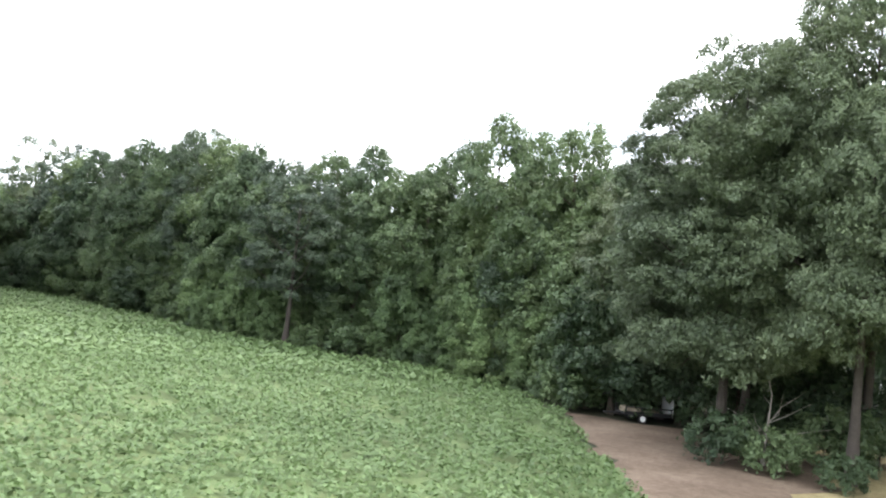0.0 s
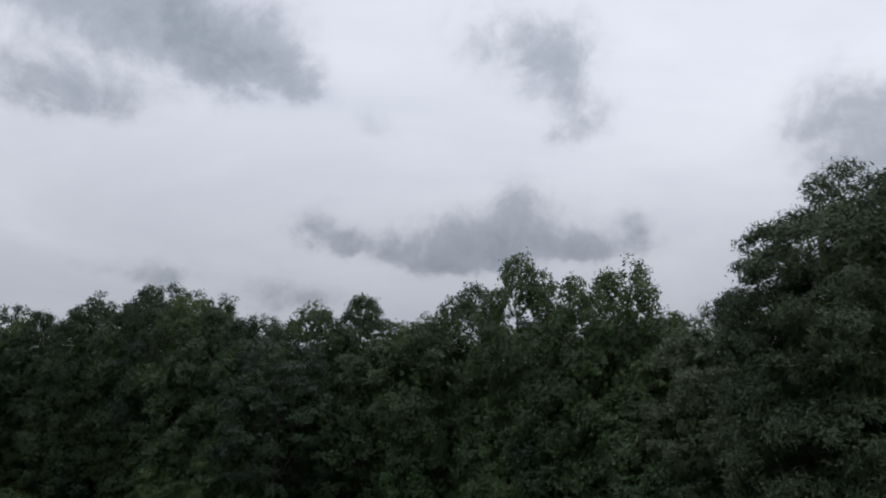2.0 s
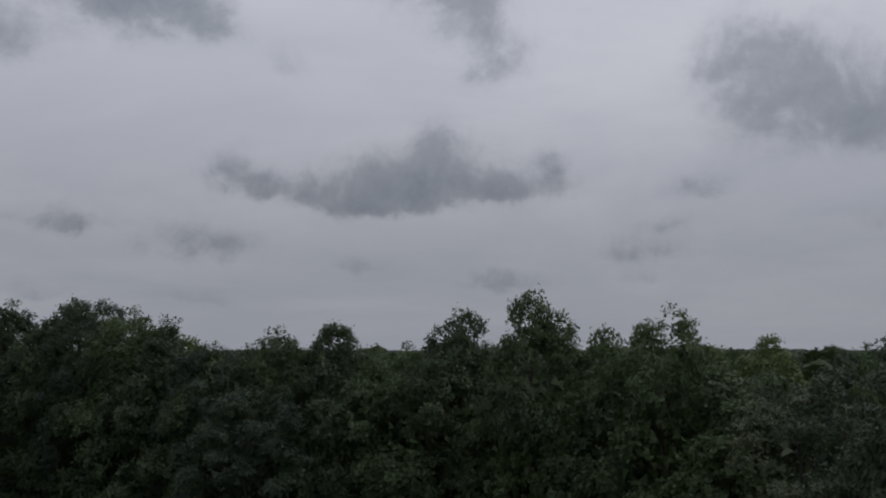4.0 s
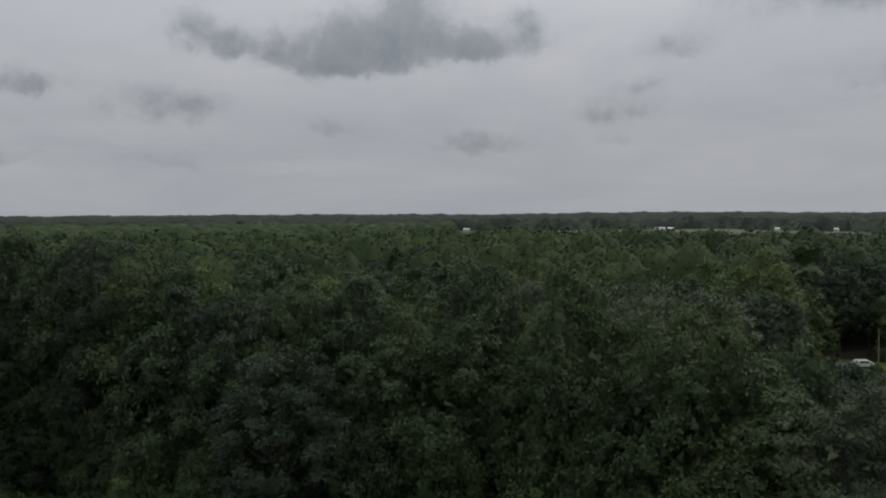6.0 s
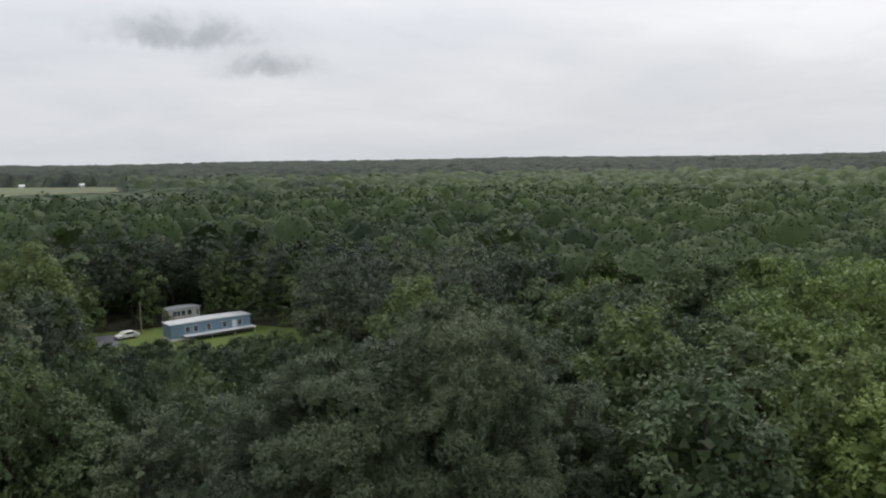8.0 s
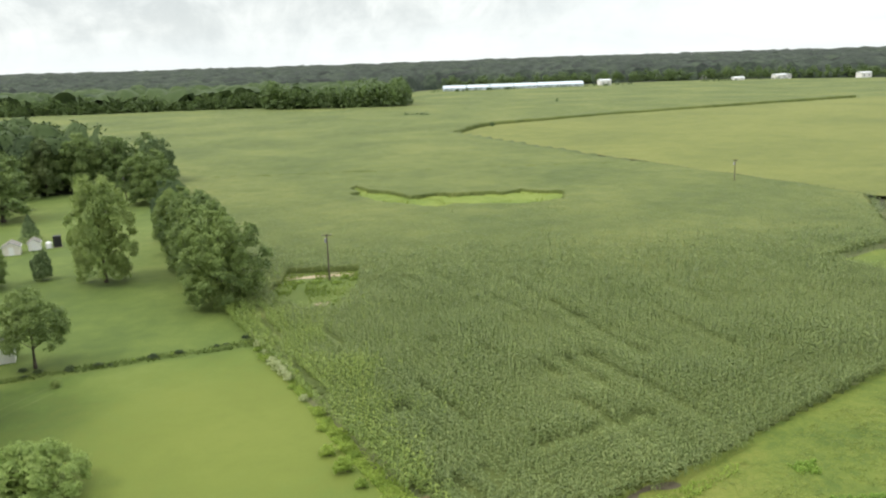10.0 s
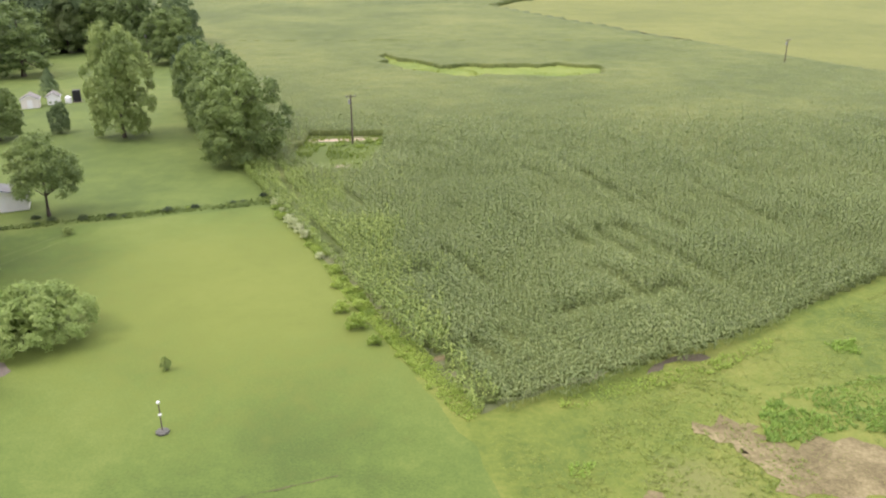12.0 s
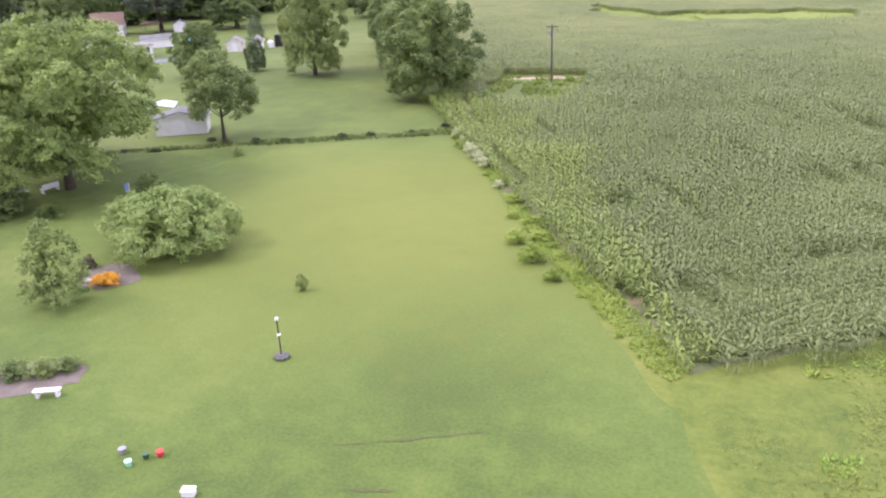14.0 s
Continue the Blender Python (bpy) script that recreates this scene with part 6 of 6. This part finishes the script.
part("box", boxes(((-.35, -.14, 1.2), (.35, -.06, 1.75)), bevel=.02), TRIM, ub)
part("box", boxes(((-.25, -.14, .5), (.25, -.06, .9)), bevel=.02), TRIM, ub)

tan = gabled("tan_house", "small pale house with tan-grey roof", 82.5, -148.5, 60, 9.0, 13, 2.6, 4.9, SIDING_WHITE, SHINGLE_TAN)
window(tan, 2.4, 1.0, 1.0, 1.1, 0)
window(tan, 6.0, 1.0, 1.0, 1.1, 0)
porch = part("porch", boxes(((-3.6, -6.5, 0), (-.02, -1.5, 2.5))), SIDING_WHITE, tan, "white side porch")
part("porch_roof", boxes(((-3.9, -6.8, 2.5), (-.02, -1.2, 2.65))), SHINGLE_TAN, porch)
for k in range(2):
    part("porch_window", boxes(((-2.9 + k * 1.4, -1.5, 1.0), (-2.0 + k * 1.4, -1.46, 2.1))), GLASS_DARK, porch)
part("steps", boxes(((-2.6, -1.4, 0), (-1.4, -.6, .35)), ((-2.6, -.6, 0), (-1.4, -.1, .18))), WHITE, tan)
red = gabled("brown_house", "white house with red-brown shingle roof", 115.6, -190.7, 120, 7.2, 7.4, 3.0, 5.6, SIDING_WHITE, SHINGLE_RED)
for xx in (-1.8, -5.2):
    window(red, xx, 1.2, 1.2, 1.2, 7.2, 1, False, "y")
cp = thing("carport", "dark flat-roofed carport beside the house", "carport", (107, -189, 0), 26)
part("roof", boxes(((-2.2, -5, 2.4), (2.4, 2, 2.6))), SHINGLE_RED, cp)
for xx in (-2.0, 2.2):
    for yy in (-4.8, 1.8):
        part("post", boxes(((xx - .07, yy - .07, 0), (xx + .07, yy + .07, 2.4))), TIMBER, cp)
for nm, lab, x, y, turn, W, L, e, r, wm, rm in (("long_shed", "long low white shed with dark roof", 88.0, -168.8, 128, 2.8, 6.8, 2.0, 2.7, SIDING_WHITE, SHINGLE), ("garden_shed", "small grey-white shed among the trees", 98.4, -191.8, 30, 3.2, 3.2, 2.1, 3.0, SIDING_WHITE, SHINGLE),
                                             ("garden_shed", "small pale pink-white garden shed", 64.8, -159.0, 20, 3.4, 3.0, 1.9, 2.9, SIDING, SHINGLE_TAN), ("garden_shed", "little white garden shed", 62.2, -162.8, 20, 2.4, 2.4, 1.8, 2.6, SIDING_WHITE, SHINGLE_TAN),
                                             ("white_shed", "white shed with grey roof by the ditch", 34.2, -92.6, 24, 6.4, 3.4, 2.1, 2.9, SIDING_WHITE, SHINGLE)):
    sh = gabled(nm, lab, x, y, turn, W, L, e, r, wm, rm, .2)
    part("door", boxes(((W / 2 - .5, 0, .05), (W / 2 + .5, .05, 1.8))), TRIM, sh)
pool = thing("round_pool", "above-ground pool with turquoise cover", "pool", (82.1, -170.3, 0))
bm = bmesh.new()
bmesh.ops.create_cone(bm, cap_ends=True, segments=28, radius1=2.6, radius2=2.6, depth=1.1, matrix=Matrix.Translation((0, 0, .55)))
part("wall", bm, METAL, pool)
bm = bmesh.new()
bmesh.ops.create_cone(bm, cap_ends=True, segments=28, radius1=2.7, radius2=2.3, depth=.35, matrix=Matrix.Translation((0, 0, 1.28)))
part("cover", bm, POOL, pool)
bb = thing("black_box_trailer", "tall black box beside the sheds", "box", (59.7, -165.7, 0), 20)
part("body", boxes(((-.8, -.8, .15), (.8, .8, 2.6)), bevel=.04), BLACK, bb)
part("skid", boxes(((-.9, -.9, 0), (.9, .9, .15))), TIMBER, bb)
wt = thing("white_tank", "round white tank beside the sheds", "tank", (61.2, -164.8, 0))
bm = bmesh.new()
bmesh.ops.create_cone(bm, cap_ends=True, segments=16, radius1=.7, radius2=.7, depth=1.2, matrix=Matrix.Translation((0, 0, .6)))
part("body", bm, TRIM, wt)
bm = bmesh.new()
bmesh.ops.create_cone(bm, cap_ends=True, segments=16, radius1=.68, radius2=.2, depth=.3, matrix=Matrix.Translation((0, 0, 1.35)))
part("lid", bm, TRIM, wt)
tc = thing("tarp_canopy", "pale blue-white tarpaulin canopy behind the shed", "canopy", (46, -101, 0), 24)
bm = bmesh.new()
prism(bm, [(-1.8, 1.5), (0, 1.9), (1.8, 1.5), (1.8, 1.56), (0, 1.96), (-1.8, 1.56)], -2, 2)
part("cover", bm, METAL, tc)
for xx in (-1.7, 1.7):
    for yy in (-1.9, 1.9):
        part("post", boxes(((xx - .04, yy - .04, 0), (xx + .04, yy + .04, 1.54))), METAL, tc)
for x, y, turn in ((40.2, -66.6, 20), (38.0, -68.4, 70)):
    bt = thing("garden_bench", "white garden furniture under the great shade tree", "furniture", (x, y, 0), turn, "garden furniture")
    part("seat", boxes(((-.9, -.3, .42), (.9, .3, .5)), bevel=.01), TRIM, bt)
    part("backrest", boxes(((-.9, .27, .5), (.9, .33, .95)), bevel=.01), TRIM, bt)
    for xx in (-.8, .8):
        part("leg", boxes(((xx - .05, -.28, 0), (xx + .05, .28, .42))), TRIM, bt)

# ---------- lawn things ----------
bp = thing("birdhouse_pole", "slim pole with white birdhouses on a stone base", "birdhouse", (-.5, -41.9, .03))
part("pole", boxes(((-.035, -.035, .2), (.035, .035, 2.5))), POLE, bp)
part("birdhouse", boxes(((-.1, -.1, 2.5), (.1, .1, 2.7)), bevel=.03), TRIM, bp)
part("feeder", boxes(((-.1, -.1, 1.5), (.1, .1, 1.64)), bevel=.03), TRIM, bp)
for k in range(9):
    a = 6.283 * k / 9
    part("base_stone", boxes(((math.cos(a) * .36 - .13, math.sin(a) * .36 - .11, 0), (math.cos(a) * .36 + .13, math.sin(a) * .36 + .11, .2)), bevel=.04), SLATE, bp)
part("base", boxes(((-.26, -.26, 0), (.26, .26, .26)), bevel=.07), SLATE, bp)
sheet("shrub_bed", [(10.0, -37.0), (10.6, -38.4), (12.4, -39.2), (15.5, -38.2), (16.5, -35.6), (13.6, -34.6), (11.2, -35.6)], .05, BED, "grey-brown mulched shrub bed in the lawn", "ground", .12, .6, 58)
sheet("willow_bed", [(15.0, -50.6), (17.0, -48.2), (19.6, -49.2), (20.4, -51.6), (18.4, -53.5)], .05, BED, "brown mulched bed beside the willow", "ground", .12, .6, 59)
be = thing("white_bench", "low white bench beside the shrub bed", "bench", (10.7, -35.4, .03), 20)
part("seat", boxes(((-.75, -.2, .36), (.75, .2, .46)), bevel=.015), TRIM, be)
for xx in (-.55, .55):
    part("leg", boxes(((xx - .08, -.18, 0), (xx + .08, .18, .36)), bevel=.01), TRIM, be)
def garden_pot(x, y, z, m, r, label):
    pot = thing("garden_pot", label, "pot", (x, y, z), group="garden pots")
    bm = bmesh.new()
    bmesh.ops.create_cone(bm, cap_ends=True, segments=14, radius1=r * .75, radius2=r, depth=r * 1.5, matrix=Matrix.Translation((0, 0, r * .75)))
    part("body", bm, m, pot)
    bm = bmesh.new()
    bmesh.ops.create_cone(bm, cap_ends=True, segments=14, radius1=r * 1.1, radius2=r * 1.1, depth=r * .25, matrix=Matrix.Translation((0, 0, r * 1.5)))
    part("rim", bm, m, pot)
    return pot


for x, y, m, r, lab in ((3.2, -31.7, GREY, .19, "grey"), (2.3, -30.9, GREEN, .18, "mint green"), (1.8, -31.6, DKGREEN, .18, "dark green"), (1.2, -31.9, RED, .19, "red")):
    garden_pot(x, y, .03, m, r, lab + " garden pot on the lawn")
for x, y, m, r, lab in ((-2.6, -3.6, TRIM, .28, "white"), (-3.1, -4.4, PAVER, .25, "terracotta"), (-1.2, -5.4, GREY, .26, "grey"), (-2.2, -6.8, PAVER, .3, "terracotta"), (-.6, -1.4, TRIM, .22, "white"), (-3.0, -2.2, PAVER, .24, "terracotta")):
    garden_pot(*local(x, y), .05, m, r, lab + " planter on the patio")
pt = thing("patio_table", "pale patio table under the awning", "table", (*local(-1.9, -5.9), .05), 28.7)
part("tabletop", boxes(((-.8, -.45, .7), (.8, .45, .75)), bevel=.02), TRIM, pt)
for xx in (-.7, .7):
    for yy in (-.38, .38):
        part("leg", boxes(((xx - .03, yy - .03, 0), (xx + .03, yy + .03, .7))), TRIM, pt)
wb = thing("white_crate", "small white crate on the lawn", "crate", (-1.8, -29.6, .03), 10)
part("body", boxes(((-.3, -.2, 0), (.3, .2, .3)), bevel=.02), TRIM, wb)
part("lid", boxes(((-.33, -.23, .3), (.33, .23, .35)), bevel=.01), WHITE, wb)
fl = thing("garden_flag", "pale blue garden flag on a thin pole", "flag", (27.1, -66.5, .03))
part("pole", boxes(((-.02, -.02, 0), (.02, .02, 2.0))), METAL, fl)
bm = bmesh.new()
wave = [(.02 + .07 * k, .06 * math.sin(k * .9)) for k in range(9)]
prism(bm, wave + [(x, y + .012) for x, y in wave[::-1]], 1.05, 1.9)
bmesh.ops.rotate(bm, verts=bm.verts, matrix=Matrix.Rotation(radians(90), 3, "X"))
part("cloth", bm, plain("flag_cloth", (.20, .27, .45), .8, .3, 3), fl)
mb = thing("white_stone", "pale stone beside the orange flowers", "stone", (18.6, -49.4, .03), 15)
part("stone", boxes(((-.5, -.2, 0), (.5, .2, .3)), bevel=.08), STONE, mb)

# ---------- utility pole in the corn ----------
for x, y, H in ((-4.5, -128.2, 8.55), (66, -228, 8.0), (-112, -214, 7.5)):
    up = thing("utility_pole", "dark wooden utility pole with a short crossarm", "pole", (x, y, 0), 8)
    put("shaft", mesh_np("shaft", *tube([(0, 0, 0), (0, 0, H * .5), (0, 0, H)], [.16, .14, .11], 9), POLE, True), up)
    part("crossarm", boxes(((-.85, -.06, H - .35), (.85, .06, H - .22))), POLE, up)
    for xx in (-.75, 0, .75):
        part("insulator", boxes(((xx - .06, -.06, H - .22), (xx + .06, .06, H - .02)), bevel=.02), GREY, up)
    part("equipment", boxes(((.13, -.2, H - 1.6), (.45, .2, H - .8)), bevel=.05), GREY, up)

# ---------- trailer and the dwellings in the woods ----------
tr = thing("utility_trailer", "small dark utility trailer under the trees", "trailer", (14.6, 54.3, .045), 12)
part("bed", boxes(((-1.7, -.8, .48), (1.7, .8, .58)), bevel=.01), BLACK, tr)
for yy in (-.8, .74):
    side = part("side_rail", boxes(((-1.7, yy, .58), (1.7, yy + .06, .74)), ((-1.7, yy, .98), (1.7, yy + .05, 1.05))), BLACK, tr)
    for xx in (-1.68, -.55, .55, 1.62):
        part("stake", boxes(((xx, yy, .74), (xx + .06, yy + .05, .98))), BLACK, side)
part("load", boxes(((-1.5, -.65, .58), (-.5, .65, .95)), ((-.3, -.6, .58), (.9, .6, .8)), bevel=.05), TIMBER, tr, "dark odds and ends loaded on the trailer")
part("tailgate", boxes(((1.7, -.78, .5), (1.78, .78, 1.75)), bevel=.02), METAL, tr, "pale upright tailgate")
part("tongue", boxes(((-2.9, -.06, .45), (-1.7, .06, .54))), BLACK, tr)
for yy in (-.98, .82):
    bm = bmesh.new()
    bmesh.ops.create_cone(bm, cap_ends=True, segments=20, radius1=.31, radius2=.31, depth=.2, matrix=Matrix.Translation((-.5, yy + .08, .31)) @ Matrix.Rotation(radians(90), 4, "X"))
    wheel = part("tyre", bm, BLACK, tr)
    bm = bmesh.new()
    bmesh.ops.create_cone(bm, cap_ends=True, segments=16, radius1=.19, radius2=.19, depth=.24, matrix=Matrix.Translation((-.5, yy + .08, .31)) @ Matrix.Rotation(radians(90), 4, "X"))
    part("rim", bm, TRIM, wheel, "white wheel rim")


def mobile_home(x, y, turn, L, D, H, wall_mat, label):
    m = thing("mobile_home", label, "house", (x, y, 0), turn)
    part("skirting", boxes(((0, 0, 0), (L, D, .6))), WHITE, m)
    part("wall", boxes(((-.03, -.03, .6), (L + .03, D + .03, H)), bevel=.03), wall_mat, m)
    bm = bmesh.new()
    prism(bm, [(-.2, H), (L + .2, H), (L + .2, H + .1), (L / 2, H + .28), (-.2, H + .1)], -.2, D + .2)
    part("roof", bm, METAL, m)
    for u in (.2, .3, .46, .66, .86):
        window(m, L * u, 1.5, .9, 1.0, -.03, -1)
    part("door", boxes(((L * .76, -.08, .7), (L * .76 + .9, -.03, 2.6))), TRIM, m)
    return m


mh = mobile_home(86.4, 136.9, -21, 16.4, 4.0, 3.2, BLUE, "long blue mobile home with a white roof")
part("porch_deck", boxes(((2.1, -2.3, 1.0), (16.6, -.1, 1.12))), METAL, mh, "white-painted porch deck")
for xx in (2.5, 7.3, 12.0, 16.3):
    part("porch_post", boxes(((xx - .05, -2.2, 0), (xx + .05, -2.1, 1.0))), TRIM, mh)
mobile_home(98.2, 150.6, -18, 7.0, 3.4, 2.9, SIDING, "small tan cabin behind the mobile home")
mobile_home(86.7, 178.3, -12, 7.0, 3.4, 2.9, SHINGLE_TAN, "small grey cabin among the pines")
mobile_home(38.0, 72.0, -30, 8.0, 2.6, 3.0, SIDING_WHITE, "white camper trailer under the pines")
mobile_home(58, 88, 10, 7.0, 2.6, 2.8, SIDING_WHITE, "pale camper trailer among the trees")
car = thing("parked_car", "cream car parked beside the gravel drive", "car", (84.9, 147.5, .05), 165)
bm = bmesh.new()
prism(bm, [(-2.2, .35), (2.2, .35), (2.25, .75), (1.3, .9), (.7, 1.4), (-1.2, 1.42), (-1.9, .95), (-2.25, .85)], -.85, .85)
bmesh.ops.bevel(bm, geom=list(bm.edges), offset=.06, segments=1, affect="EDGES")
part("body", bm, WHITE, car)
part("side_window", boxes(((-1.1, -.87, .95), (.55, .87, 1.32)), bevel=.03), GLASS_DARK, car)
for xx in (-1.35, 1.35):
    for yy in (-.8, .8):
        bm = bmesh.new()
        bmesh.ops.create_cone(bm, cap_ends=True, segments=16, radius1=.32, radius2=.32, depth=.22, matrix=Matrix.Translation((xx, yy, .32)) @ Matrix.Rotation(radians(90), 4, "X"))
        wheel = part("tyre", bm, BLACK, car)
        bm = bmesh.new()
        bmesh.ops.create_cone(bm, cap_ends=True, segments=12, radius1=.18, radius2=.18, depth=.25, matrix=Matrix.Translation((xx, yy, .32)) @ Matrix.Rotation(radians(90), 4, "X"))
        part("rim", bm, METAL, wheel)
sp = thing("lamp_pole", "grey timber pole beside the gravel drive", "pole", (89.5, 148.8, 0))
put("shaft", mesh_np("shaft", *tube([(0, 0, 0), (0, 0, 6.6)], [.14, .1], 8), TIMBER, True), sp)
R2 = np.random.default_rng(77)
for x, y, H in ((116.0, 141.5, 15), (17.8, 42.2, 4.5)):
    tips = np.array([(R2.normal(0, 1.3), R2.normal(0, 1.3), H * R2.uniform(.5, .98)) for _ in range(12)])
    dt = thing("dead_tree", "bare pale dead tree among the pines", "tree", (x, y, 0), group="dead trees")
    put("trunk", mesh_np("trunk", *limbs(R2, H, .2 if H > 8 else .1, tips, 11, .3, .35), DEAD, True), dt)

# ---------- far buildings ----------
def far_block(name, label, x, y, turn, L, D, H, wall_mat, roof_mat, ridge=1.5):
    f = thing(name, label, "building", (x, y, 0), turn)
    part("wall", boxes(((-L / 2, -D / 2, 0), (L / 2, D / 2, H))), wall_mat, f)
    bm = bmesh.new()
    prism(bm, [(-D / 2 - .4, H), (D / 2 + .4, H), (0, H + ridge)], -L / 2 - .4, L / 2 + .4)
    bmesh.ops.rotate(bm, verts=bm.verts, matrix=Matrix.Rotation(radians(90), 3, "Z"))
    part("roof", bm, roof_mat, f)
    for k in range(max(2, int(L / 6))):
        xx = -L / 2 + L * (k + .5) / max(2, int(L / 6))
        for yy in (-D / 2 - .03, D / 2):
            part("window", boxes(((xx - .6, yy, H * .35), (xx + .6, yy + .03, H * .7))), GLASS_DARK, f)
    return f


FILM = plain("greenhouse_film", (.50, .57, .64), 0.4, 0.2, 0.05)
for k in range(6):
    far_block("greenhouse", "long low white greenhouse beyond the fields", -70 - k * 29, -975 - k * 3.0, -4, 27, 26, 3.2, FILM, FILM, 3.0)["group"] = "greenhouses"
for x, y, L, D, H, lab in ((-255, -985, 14, 10, 6, "white farm building beyond the fields"), (-351, -1098, 22, 12, 5, "white barn among far trees"), (-400, -1075, 26, 12, 4, "white farm building among far trees"),
                           (-485, -1005, 20, 12, 5, "white farm building at the field's far edge"), (-431, -1009, 14, 8, 3, "low white farm building at the field's far edge"), (-560, -950, 14, 10, 6, "white house at the field's far edge")):
    far_block("farm_building", lab, x, y, 10, L, D, H, WHITE, METAL)["group"] = "farm buildings"
far_block("far_house", "white house with a red roof at the woods' edge", 307, -478, 30, 14, 9, 5, SIDING_WHITE, SHINGLE_RED, 3)
for x, y in ((369, -664), (338, -668), (398, -668)):
    far_block("far_house", "small white house at the far end of the field", x, y, 10, 6.5, 5.0, 2.4, SIDING_WHITE, SHINGLE_TAN, 1.4)["group"] = "far houses"
for k, (a, d, L) in enumerate(((12, 1130, 26), (25.5, 1150, 40), (26.2, 1150, 22), (33, 1120, 18), (36.5, 1100, 16), (39, 1090, 20))):
    x, y = -15.2 + math.sin(radians(a)) * d * 1.16, 21.8 + math.cos(radians(a)) * d * 1.16
    far_block("farm_building", "small white building beyond the far northern field", x, y, -a, L * .4, 8, 3.4, WHITE, TRIM)["group"] = "northern farm buildings"
